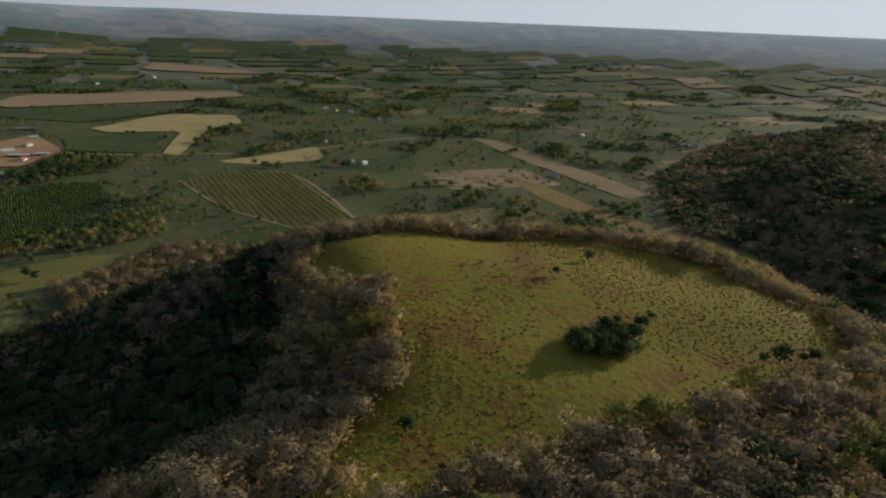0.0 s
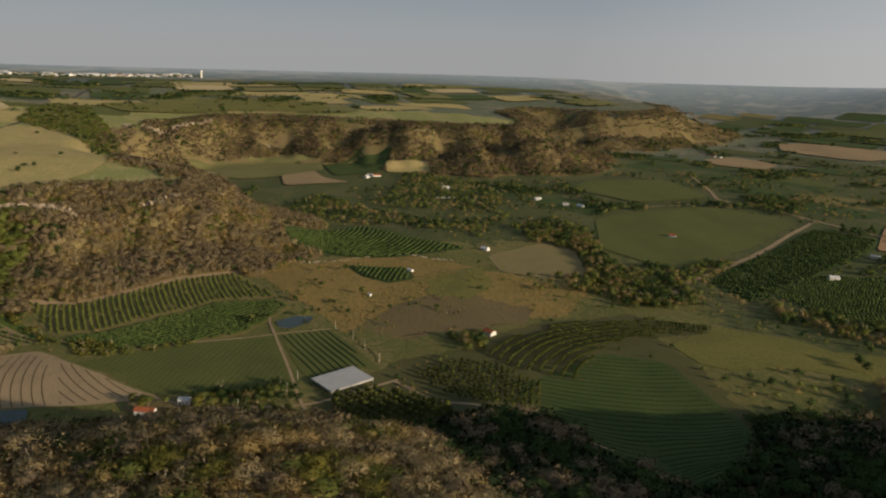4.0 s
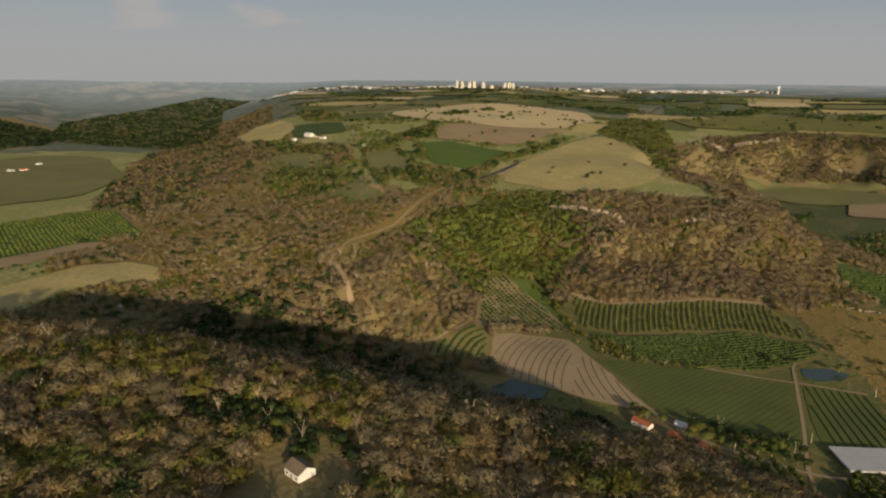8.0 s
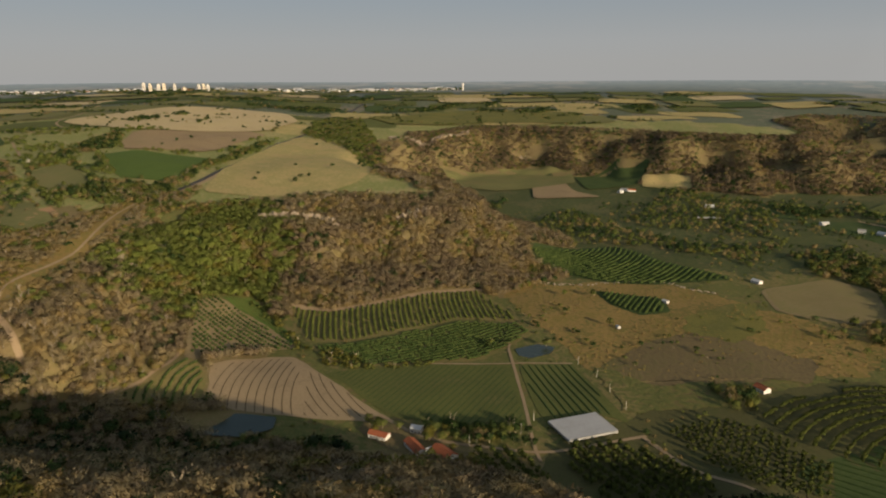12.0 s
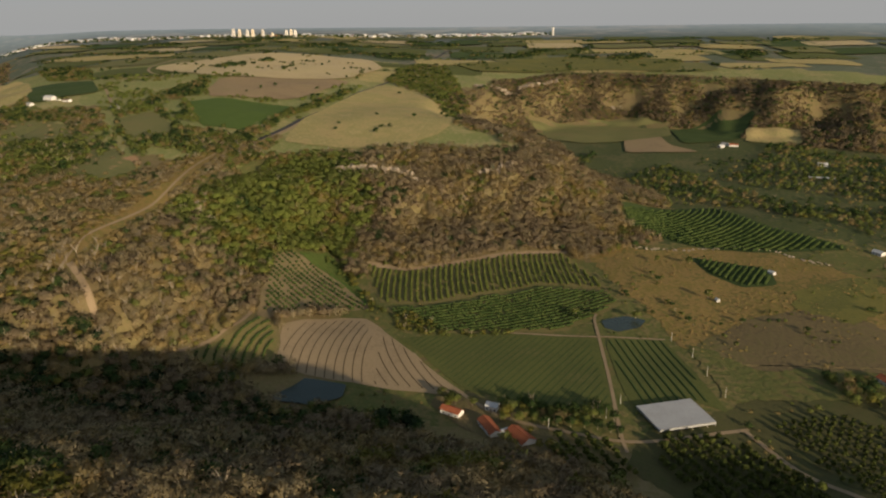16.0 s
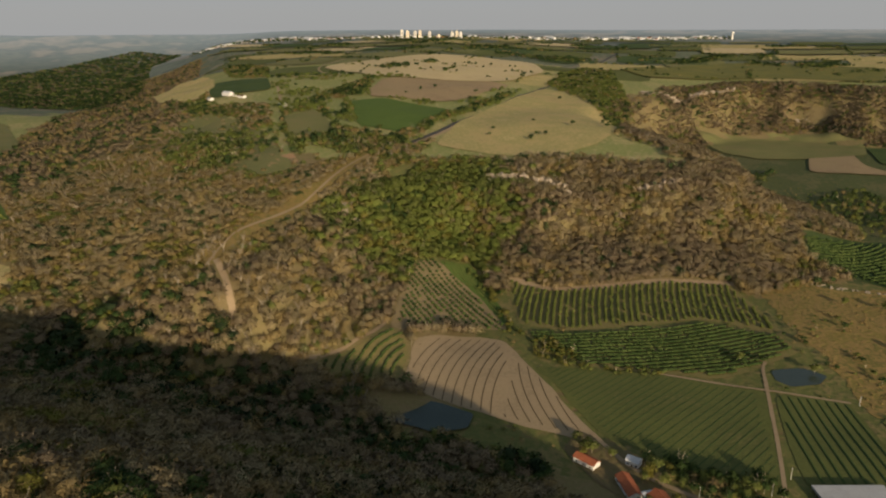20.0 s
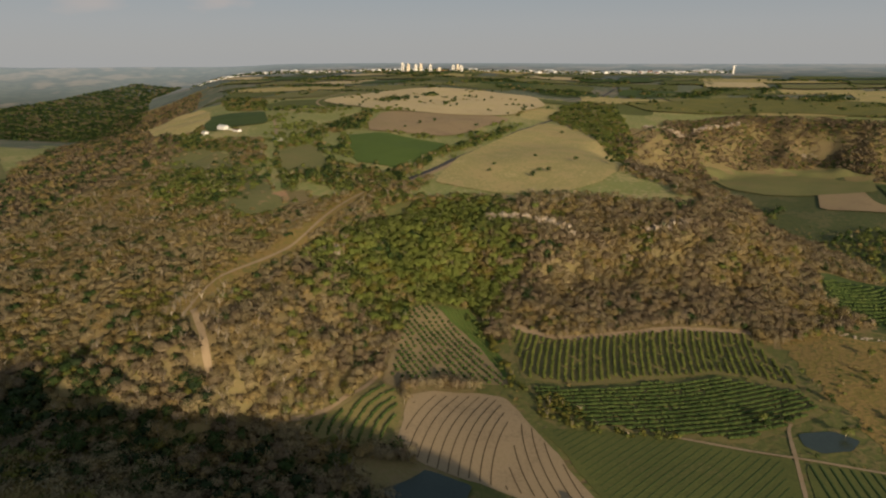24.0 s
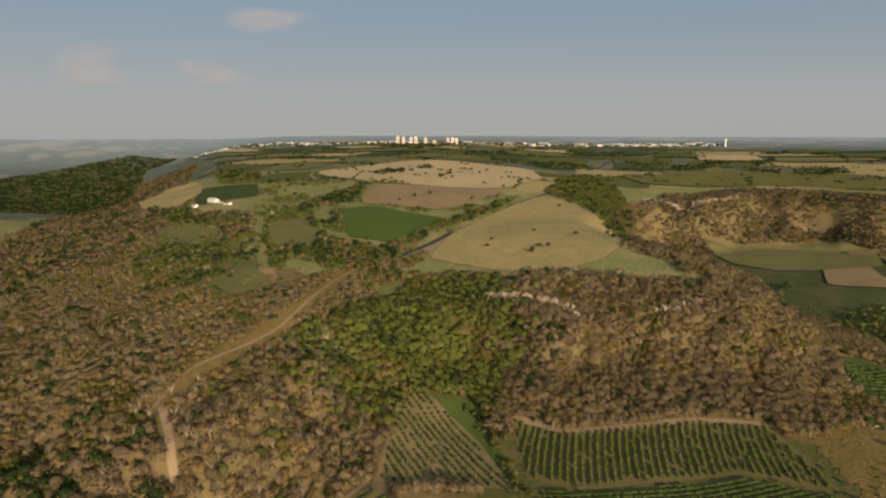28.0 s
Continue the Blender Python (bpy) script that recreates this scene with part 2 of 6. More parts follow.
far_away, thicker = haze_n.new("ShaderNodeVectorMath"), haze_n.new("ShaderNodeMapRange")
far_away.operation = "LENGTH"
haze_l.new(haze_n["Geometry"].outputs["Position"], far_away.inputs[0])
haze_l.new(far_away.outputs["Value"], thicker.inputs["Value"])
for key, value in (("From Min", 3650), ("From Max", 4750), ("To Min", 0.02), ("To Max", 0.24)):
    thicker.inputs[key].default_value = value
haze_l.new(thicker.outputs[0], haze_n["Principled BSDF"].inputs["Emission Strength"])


def grid_mesh(name, xs, ys, lift=0.0):
    gx, gy = np.meshgrid(xs, ys, indexing="ij")
    gz = height(gx, gy) + lift
    co = np.stack([gx, gy, gz], -1).reshape(-1, 3)
    nx, ny = len(xs), len(ys)
    i, j = np.meshgrid(np.arange(nx - 1), np.arange(ny - 1), indexing="ij")
    a = (i * ny + j).ravel()
    return raw_mesh(name, co, np.stack([a, a + ny, a + ny + 1, a + 1], -1))


def raw_mesh(name, co, faces, smooth=True):
    """A mesh from arrays: places (n, 3) and faces (m, 3 or 4)."""
    me = bpy.data.meshes.new(name)
    co, faces = np.asarray(co, np.float32), np.asarray(faces, np.int32)
    k = faces.shape[1]
    me.vertices.add(len(co))
    me.vertices.foreach_set("co", co.ravel())
    me.loops.add(faces.size)
    me.loops.foreach_set("vertex_index", faces.ravel())
    me.polygons.add(len(faces))
    me.polygons.foreach_set("loop_start", np.arange(len(faces), dtype=np.int32) * k)
    me.polygons.foreach_set("use_smooth", np.full(len(faces), smooth))
    me.update(calc_edges=True)
    return me


def steps(a, b, fine_a, fine_b, fine, growth=1.06, most=60.0):
    """Grid lines from a to b, fine between fine_a and fine_b and ever wider outside."""
    mid = list(np.arange(fine_a, fine_b + fine, fine))
    d, low = fine, []
    v = fine_a
    while v > a:
        d = min(d * growth, most)
        v -= d
        low.append(v)
    d, v = fine, mid[-1]
    while v < b:
        d = min(d * growth, most)
        v += d
        mid.append(v)
    return np.array(low[::-1] + mid)


# ---- ground ----
def ground_sheet():
    """The near ground, with leaf litter under the woods and paler grass on the plateau."""
    me = grid_mesh("ground", steps(-3500, 3500, -1250, 250, 7), steps(-3500, 3500, -620, 560, 7))
    for m in (GRASS, LITTER, HIGHGRASS, FARLAND, VALLEY):
        me.materials.append(m)
    c = np.empty(len(me.polygons) * 3, np.float32)
    me.polygons.foreach_get("center", c)
    x, y = c.reshape(-1, 3)[:, 0].astype(float), c.reshape(-1, 3)[:, 1].astype(float)
    edge = 14 * wobble(x, y, 40, 3.0) + 8 * wobble(x, y, 17, 6.0)
    rim, hill = inside_by(x, y, PLATEAU), inside_by(x, y, HILL)
    slot = np.where(rim > 20 + edge, 2, 0)
    slot[(rim > -168 + edge) & (rim <= np.where((y > -270) & (x > -1500), 66, 20) + edge)] = 1
    slot[(rim > -250 + edge) & (rim < 60 + 3 * edge) & (y < -330)] = 1
    slot[(rim > 0) & (x > -960 + 2 * edge) & (y < -250)] = 1
    slot[(np.hypot((x + 890) / 1.5, y + 215) + edge < 88) & (slot == 1)] = 0
    slot[(slot == 0) & ((y > 560 + 3 * edge - 0.25 * (x + 400)) | (x < -930 + 3 * edge) & (y > 120))] = 4
    scarp_side = (x < -1400) & (y > -40) & (y < 2600) & (rim > -320) & (rim < 260)
    slot[scarp_side & (steepness(x, y) > 0.16)] = 1
    slot[scarp_side & (slot == 1) & (steepness(x, y) <= 0.10) & (rim < 0)] = 4
    slot[hill > -190 + edge] = 1
    slot[(slot == 0) & (y < -430 + edge - 0.25 * (x + 400)) & (x > -1900)] = 2
    slot[(inside_by(x, y, EAST) > -280 + edge) | (inside_by(x, y, SOUTH) > -230 + edge) & (inside_by(x, y, SOUTH) < 900)] = 1
    slot[inside_by(x, y, SOUTH) >= 900] = 2
    slot[(np.hypot(x, y) > 2350 + 4 * edge) & (slot != 1)] = 3
    me.polygons.foreach_set("material_index", slot.astype(np.int32))
    far_out = set(np.where(np.hypot(x, y) > 3380)[0].tolist())
    bm = bmesh.new()
    bm.from_mesh(me)
    bm.faces.ensure_lookup_table()
    bmesh.ops.delete(bm, geom=[bm.faces[i] for i in far_out], context="FACES")
    bm.to_mesh(me)
    bm.free()
    return me


ground = tagged(new("ground", ground_sheet()), "dry grassy farmland with valleys and wooded scarps", "ground", kind="structure")
turns, rings = np.linspace(0, 2 * math.pi, 241)[:-1], np.linspace(3300, 4920, 30)
ring_r, ring_a = np.meshgrid(rings, turns, indexing="ij")
bx, by = ring_r * np.cos(ring_a), ring_r * np.sin(ring_a)
bz = height(bx, by) - 6 * ramp(ring_r, 3400, 3300) + 1
i, j = np.meshgrid(np.arange(len(rings) - 1), np.arange(240), indexing="ij")
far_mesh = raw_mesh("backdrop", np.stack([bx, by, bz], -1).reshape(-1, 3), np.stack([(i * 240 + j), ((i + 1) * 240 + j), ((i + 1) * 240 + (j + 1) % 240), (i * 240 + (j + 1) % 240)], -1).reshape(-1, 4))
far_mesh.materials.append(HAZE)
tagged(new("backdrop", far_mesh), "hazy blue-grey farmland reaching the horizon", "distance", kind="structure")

# ---- more materials ----
SCRUB = paint("scrubby_ground", [(0.10, 0.075, 0.04), (0.14, 0.105, 0.05), (0.11, 0.10, 0.035)], (60, 4), bump=0.5)
HILLGRASS = paint("hilltop_grass", [(0.115, 0.062, 0.018), (0.15, 0.088, 0.018), (0.135, 0.108, 0.016), (0.165, 0.14, 0.016), (0.125, 0.122, 0.016), (0.15, 0.10, 0.018), (0.125, 0.07, 0.018)], (34, 3), bump=0.6, stops=[0.38, 0.43, 0.47, 0.51, 0.55, 0.59, 0.64])
RUSTGRASS = paint("rusty_dry_grass", [(0.13, 0.068, 0.014), (0.20, 0.105, 0.018), (0.165, 0.12, 0.016), (0.15, 0.085, 0.016), (0.20, 0.14, 0.02)], (20, 2.2), island=0.2)
TAN = paint("dry_pasture", [(0.27, 0.205, 0.085), (0.35, 0.265, 0.115), (0.25, 0.215, 0.08), (0.37, 0.285, 0.13)], (48, 5), bump=0.3)
HUMMOCK = paint("hummocky_grass", [(0.20, 0.13, 0.045), (0.15, 0.122, 0.034), (0.225, 0.145, 0.054), (0.115, 0.105, 0.03), (0.205, 0.132, 0.05)], (45, 5), bump=0.6)
PALE = paint("pale_stubble", [(0.33, 0.255, 0.135), (0.40, 0.31, 0.17), (0.34, 0.275, 0.125)], (60, 6), bump=0.2)
PINK = paint("reddish_bare_soil", [(0.20, 0.14, 0.078), (0.255, 0.182, 0.10), (0.225, 0.168, 0.085)], (55, 6), bump=0.2)
RED = paint("red_soil", [(0.25, 0.145, 0.075), (0.31, 0.19, 0.10), (0.23, 0.15, 0.075)], (40, 4), bump=0.3)
PLOUGHED = paint("ploughed_soil", [(0.205, 0.15, 0.088), (0.265, 0.195, 0.115), (0.235, 0.175, 0.10)], (32, 2.5), bump=0.4)
FURROW = paint("dark_furrow_soil", [(0.07, 0.05, 0.028), (0.10, 0.07, 0.04)], (20, 2), bump=0.4)
LAWN = paint("mown_green_field", [(0.07, 0.082, 0.024), (0.095, 0.10, 0.03), (0.078, 0.085, 0.027), (0.105, 0.10, 0.034)], (42, 3), bump=0.3)
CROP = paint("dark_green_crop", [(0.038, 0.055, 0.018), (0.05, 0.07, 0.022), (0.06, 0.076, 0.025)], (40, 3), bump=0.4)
CROPLIGHT = paint("bright_green_crop", [(0.06, 0.09, 0.02), (0.076, 0.108, 0.024), (0.066, 0.096, 0.021)], (60, 4), bump=0.3)
MEADOW = paint("yellow_green_meadow", [(0.115, 0.105, 0.03), (0.145, 0.128, 0.036), (0.10, 0.10, 0.03), (0.15, 0.125, 0.042)], (60, 4), bump=0.3)
PASTURE = paint("green_grey_pasture", [(0.115, 0.115, 0.042), (0.14, 0.132, 0.05), (0.155, 0.13, 0.055)], (60, 5), bump=0.3)
# Orchard ground with shade put into its colour.
DARKFLOOR = paint("orchard_floor_painted_shade", [(0.06, 0.058, 0.024), (0.08, 0.074, 0.03), (0.065, 0.07, 0.024)], (20, 3), bump=0.3)
ORCHARDSOIL = paint("orchard_floor", [(0.125, 0.108, 0.038), (0.165, 0.132, 0.052), (0.11, 0.114, 0.032)], (25, 3), bump=0.3)
TILLED = paint("brown_tilled_rows", [(0.165, 0.122, 0.062), (0.205, 0.152, 0.08), (0.17, 0.138, 0.06)], (40, 3), bump=0.4)
DIRT = paint("dirt_track", [(0.215, 0.155, 0.088), (0.275, 0.20, 0.12), (0.235, 0.165, 0.095)], (20, 2), bump=0.3)
ASPHALT = paint("asphalt", [(0.045, 0.042, 0.04), (0.06, 0.056, 0.052)], (15, 1), rough=0.8)
ROCK = paint("pale_cliff_rock", [(0.21, 0.165, 0.115), (0.30, 0.25, 0.185), (0.25, 0.19, 0.13), (0.36, 0.31, 0.245)], (9, 2.2), bump=0.8)
def leafy(name, colours, sizes=(26, 6), island=0.35, glow=0.4, airy=0.0):
    """Foliage: a rough surface that lets part of the light through. airy: how open the mesh of twigs and leaves is."""
    m = paint(name, colours, sizes, island=island)
    n, l = m.node_tree.nodes, m.node_tree.links
    thin, mix = n.new("ShaderNodeBsdfTranslucent"), n.new("ShaderNodeMixShader")
    mix.inputs[0].default_value = glow
    l.new(n["Color Ramp"].outputs[0], thin.inputs["Color"])
    l.new(n["Principled BSDF"].outputs[0], mix.inputs[1])
    l.new(thin.outputs[0], mix.inputs[2])
    last = mix.outputs[0]
    if airy:
        mesh, gap, hole, open_ = n.new("ShaderNodeTexNoise"), n.new("ShaderNodeMath"), n.new("ShaderNodeBsdfTransparent"), n.new("ShaderNodeMixShader")
        mesh.inputs["Scale"].default_value, mesh.inputs["Detail"].default_value = 1.6, 2.0
        gap.operation, gap.inputs[1].default_value = "LESS_THAN", 0.5 + 0.30 * (airy - 0.5)
        l.new(n["Geometry"].outputs["Position"], mesh.inputs["Vector"])
        l.new(mesh.outputs["Fac"], gap.inputs[0])
        l.new(gap.outputs[0], open_.inputs[0])
        l.new(last, open_.inputs[1])
        l.new(hole.outputs[0], open_.inputs[2])
        last = open_.outputs[0]
    l.new(last, n["Material Output"].inputs["Surface"])
    return m


LEAF = leafy("green_foliage", [(0.105, 0.122, 0.03), (0.15, 0.168, 0.042), (0.19, 0.205, 0.056)], (34, 1.8), island=0.10, glow=0.42, airy=0.30)
LEAFBRIGHT = leafy("fresh_green_foliage", [(0.14, 0.17, 0.036), (0.185, 0.215, 0.048), (0.23, 0.25, 0.062)], (34, 1.8), island=0.10, glow=0.42, airy=0.30)
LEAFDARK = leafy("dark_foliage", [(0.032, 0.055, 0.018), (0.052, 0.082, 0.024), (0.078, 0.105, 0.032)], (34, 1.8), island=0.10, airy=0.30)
LEAFYELLOW = leafy("yellow_green_foliage", [(0.145, 0.138, 0.03), (0.195, 0.178, 0.038), (0.245, 0.215, 0.05)], (34, 1.8), island=0.10, glow=0.45, airy=0.35)
DRYLEAF = leafy("dry_season_foliage", [(0.215, 0.15, 0.058), (0.27, 0.192, 0.078), (0.315, 0.228, 0.097), (0.232, 0.19, 0.062)], (46, 1.7), island=0.10, glow=0.30, airy=0.50)
TWIG = leafy("bare_twigs", [(0.225, 0.174, 0.09), (0.28, 0.218, 0.114), (0.33, 0.257, 0.138)], (50, 1.5), island=0.10, glow=0.30, airy=0.55)
# Darkest foliage; on the hill's flank and foot its colour carries painted shade.
LEAFDEEP = leafy("deep_dark_foliage", [(0.018, 0.03, 0.013), (0.028, 0.042, 0.017), (0.04, 0.055, 0.022)], (60, 9), island=0.10, glow=0.25)
ROUNDLEAF = leafy("citrus_foliage", [(0.055, 0.07, 0.018), (0.085, 0.10, 0.024), (0.125, 0.135, 0.034)], (14, 3), island=0.12, glow=0.3)
SCARPTWIG = leafy("grey_brown_scarp_twigs", [(0.145, 0.107, 0.062), (0.19, 0.142, 0.082), (0.235, 0.176, 0.102)], (60, 2.0), island=0.10, glow=0.25, airy=0.4)
BARK = paint("pale_bark", [(0.22, 0.175, 0.12), (0.33, 0.275, 0.20)], (8, 1), island=0.4)
ORCHARDLEAF = leafy("orchard_foliage", [(0.04, 0.062, 0.018), (0.058, 0.084, 0.024), (0.08, 0.105, 0.03)], glow=0.25)
BLOSSOM = leafy("pale_blossom", [(0.50, 0.46, 0.42), (0.62, 0.58, 0.54)], (10, 3), island=0.1, glow=0.4)
WHITEWALL = paint("whitewashed_wall", [(0.52, 0.49, 0.44), (0.66, 0.63, 0.58)], (3, 0.6))
PLASTIC = paint("weathered_plastic_sheet", [(0.29, 0.28, 0.265), (0.35, 0.34, 0.325)], (8, 1.5), rough=0.55, spec=0.4)
REDTILE = paint("red_clay_roof", [(0.22, 0.07, 0.035), (0.32, 0.105, 0.05)], (4, 0.7), bump=0.4)
GREYROOF = paint("grey_fibre_roof", [(0.22, 0.21, 0.20), (0.32, 0.31, 0.29)], (4, 0.7), bump=0.4)
PALEROOF = paint("pale_metal_roof", [(0.40, 0.39, 0.375), (0.50, 0.49, 0.47)], (4, 0.7), rough=0.5)
BROWNROOF = paint("old_brown_roof", [(0.12, 0.085, 0.06), (0.18, 0.13, 0.09)], (4, 0.7), bump=0.4)
GLASSDARK = paint("dark_window", [(0.02, 0.022, 0.025), (0.03, 0.032, 0.035)], (2, 0.5), rough=0.15, spec=0.5)
WOOD = paint("weathered_wood", [(0.16, 0.12, 0.085), (0.24, 0.19, 0.14)], (2, 0.3))
CONCRETE = paint("pale_concrete", [(0.52, 0.47, 0.40), (0.64, 0.60, 0.53)], (20, 3))
CONCRETEWARM = paint("cream_concrete", [(0.60, 0.50, 0.36), (0.70, 0.61, 0.47)], (20, 3))
WATER = paint("pond_water", [(0.028, 0.036, 0.026), (0.038, 0.048, 0.034)], (30, 2), rough=0.22, bump=0.05, spec=0.22)


# ---- helpers of form ----
def part(name, bm, material, parent=None, label=""):
    me = bpy.data.meshes.new(name)
    bm.to_mesh(me)
    bm.free()
    me.materials.append(material)
    ob = new(name, me)
    ob.parent = parent
    return tagged(ob, label)


def block(w, d, h, x=0.0, y=0.0, z=0.0, bevel=0.0):
    """A block on its base at x, y, z."""
    bm = bmesh.new()
    bmesh.ops.create_cube(bm, size=1, matrix=Matrix.Translation((x, y, z + h / 2)) @ Matrix.Diagonal((w, d, h, 1)))
    if bevel:
        bmesh.ops.bevel(bm, geom=bm.edges[:], offset=bevel, segments=1, affect="EDGES")
    return bm


def soft_ring(ring, rounds=2, bend=0.0):
    """The ring with its corners cut round, and its line a little uneven."""
    p = np.array(ring, float)
    for _ in range(rounds):
        q = np.roll(p, -1, 0)
        p = np.stack([0.9 * p + 0.1 * q, 0.1 * p + 0.9 * q], 1).reshape(-1, 2)
    if bend:
        p = p + bend * np.stack([wobble(p[:, 0], p[:, 1], 35, 2.2), wobble(p[:, 0], p[:, 1], 35, 4.4)], -1)
    return p


def drape(name, ring, material, lift=0.35, cell=10.0):
    """A mesh over the ground inside the ring."""
    bm = bmesh.new()
    face = bm.faces.new([bm.verts.new((x, y, 0)) for x, y in ring])
    if face.normal.z < 0 or face.calc_area() == 0:
        bm.normal_update()
    bmesh.ops.triangulate(bm, faces=bm.faces[:])
    lo, hi = np.min(ring, 0), np.max(ring, 0)
    cell = max(cell, float(np.max(hi - lo)) / 45)
    for axis in (0, 1):
        for v in np.arange(lo[axis] + cell, hi[axis], cell):
            co, no = [0, 0, 0], [0, 0, 0]
            co[axis], no[axis] = v, 1
            bmesh.ops.bisect_plane(bm, geom=bm.verts[:] + bm.edges[:] + bm.faces[:], plane_co=co, plane_no=no)
    bmesh.ops.recalc_face_normals(bm, faces=bm.faces[:])
    zs = height(np.array([v.co.x for v in bm.verts]), np.array([v.co.y for v in bm.verts]))
    for v, z in zip(bm.verts, zs):
        v.co.z = z + lift
    bm.normal_update()
    if sum(f.normal.z for f in bm.faces) < 0:
        bmesh.ops.reverse_faces(bm, faces=bm.faces[:])
    for f in bm.faces:
        f.smooth = True
    me = bpy.data.meshes.new(name)
    bm.to_mesh(me)
    bm.free()
    me.materials.append(material)
    return me


FIELDS = []


def field(name, ring, material, label, lift=0.35, category="field", rounds=2, bend=2.5, keep=True):
    p = soft_ring(ring, rounds, bend)
    lift += float(np.clip((np.hypot(*np.mean(ring, 0)) - 1000) / 500, 0, 3))
    if bend >= 9:
        q = np.roll(p, -1, 0)
        p = np.concatenate([a + (b - a) * np.linspace(0, 1, max(2, int(np.hypot(*(b - a)) / 5)), endpoint=False)[:, None] for a, b in zip(p, q)])
        p = p + 5 * np.stack([wobble(p[:, 0], p[:, 1], 13, 6.2), wobble(p[:, 0], p[:, 1], 13, 8.4)], -1) + np.random.default_rng(len(p)).normal(0, 0.9, p.shape)
    if keep:
        FIELDS.append([tuple(q) for q in ring])
    return tagged(new(name, drape(name, p, material, lift)), label, category, kind="structure")


def ribbon(name, line, width, material, label, lift=0.6, category="road", smooth_by=3, crown=0.0):
    """A road or track of one width along a line over the ground."""
    p = np.array(line, float)
    for _ in range(smooth_by):
        q = np.stack([0.75 * p[:-1] + 0.25 * p[1:], 0.25 * p[:-1] + 0.75 * p[1:]], 1).reshape(-1, 2)
        p = np.concatenate([p[:1], q, p[-1:]])
    out = [p[0]]
    for a, b in zip(p, p[1:]):
        n = max(1, int(np.hypot(*(b - a)) / 8))
        out += [a + (b - a) * k / n for k in range(1, n + 1)]
    p = np.array(out)
    d = np.gradient(p, axis=0)
    d /= np.maximum(np.hypot(d[:, 0], d[:, 1]), 1e-6)[:, None]
    side = np.stack([-d[:, 1], d[:, 0]], -1)
    w = width * (1 + 0.18 * wobble(p[:, 0], p[:, 1], 14, 3.3))[:, None] / 2
    cols = [p + side * w * k for k in (-1, 0, 1)]
    zs = height(p[:, 0], p[:, 1]) + lift
    co = np.stack([np.column_stack([c, np.maximum(height(c[:, 0], c[:, 1]) + lift * 0.7, zs - 1.0) + (crown if i == 1 else 0)]) for i, c in enumerate(cols)], 1).reshape(-1, 3)
    i = np.arange(len(p) - 1)[:, None] * 3
    f = np.concatenate([i + np.array([0, 3, 4, 1]), i + np.array([1, 4, 5, 2])])
    me = raw_mesh(name, co, f[:, ::-1])
    me.materials.append(material)
    return tagged(new(name, me), label, category, kind="structure")


def in_any(x, y, rings, margin=0.0):
    hit = np.zeros(x.shape, bool)
    for ring in rings:
        lo, hi = np.min(ring, 0) - 20, np.max(ring, 0) + 20
        near = (x > lo[0]) & (x < hi[0]) & (y > lo[1]) & (y < hi[1])
        if near.any():
            hit[near] |= inside_by(x[near], y[near], list(ring)) > -margin
    return hit


def scatter(ring, gap, seed):
    """Uneven places inside a ring, about gap metres apart."""
    rng = np.random.default_rng(seed)
    lo, hi = np.min(ring, 0), np.max(ring, 0)
    gx, gy = np.meshgrid(np.arange(lo[0], hi[0], gap), np.arange(lo[1], hi[1], gap), indexing="ij")
    p = np.stack([gx.ravel(), gy.ravel()], -1) + rng.uniform(-0.48, 0.48, (gx.size, 2)) * gap
    return p[inside_by(p[:, 0], p[:, 1], list(ring)) > 0]


# ---- tree shapes, one metre high ----
def crown_shape(seed, leaves, size, low=0.3, wide=0.42, clumps=7):
    """Loose leaf faces in clumps: places and triangles for a crown of one metre's tree."""
    rng = np.random.default_rng(seed)
    mid = rng.normal(size=(clumps, 3))
    mid /= np.linalg.norm(mid, axis=1)[:, None]
    mid = mid * rng.uniform(0.25, 0.62, (clumps, 1)) * [wide, wide, (1 - low) / 2] + [0, 0, (1 + low) / 2]
    own = rng.integers(0, clumps, leaves)
    out = rng.normal(size=(leaves, 3))
    out /= np.linalg.norm(out, axis=1)[:, None]
    out[:, 2] = np.abs(out[:, 2]) * 0.9 - 0.25
    c = mid[own] + out * [wide * 0.52, wide * 0.52, (1 - low) * 0.30] * rng.uniform(0.6, 1.05, (leaves, 1))
    a = rng.normal(size=(leaves, 3))
    a -= out * np.sum(a * out, 1)[:, None] * 0.8
    a /= np.linalg.norm(a, axis=1)[:, None]
    b = np.cross(out + rng.normal(size=(leaves, 3)) * 0.35, a)
    b /= np.linalg.norm(b, axis=1)[:, None]
    s = size * rng.uniform(0.6, 1.35, (leaves, 1))
    co = np.stack([c - a * s - b * s * 0.55, c + a * s - b * s * 0.55, c + b * s], 1).reshape(-1, 3)
    way = (c - [0, 0, (0.75 + low) / 2]) / [wide, wide, (1 - low) / 2]
    way = way / np.linalg.norm(way, axis=1)[:, None] + 0.5 * out + [0, 0, 0.25]
    way /= np.linalg.norm(way, axis=1)[:, None]
    return co, np.arange(leaves * 3).reshape(-1, 3), np.repeat(way, 3, 0)


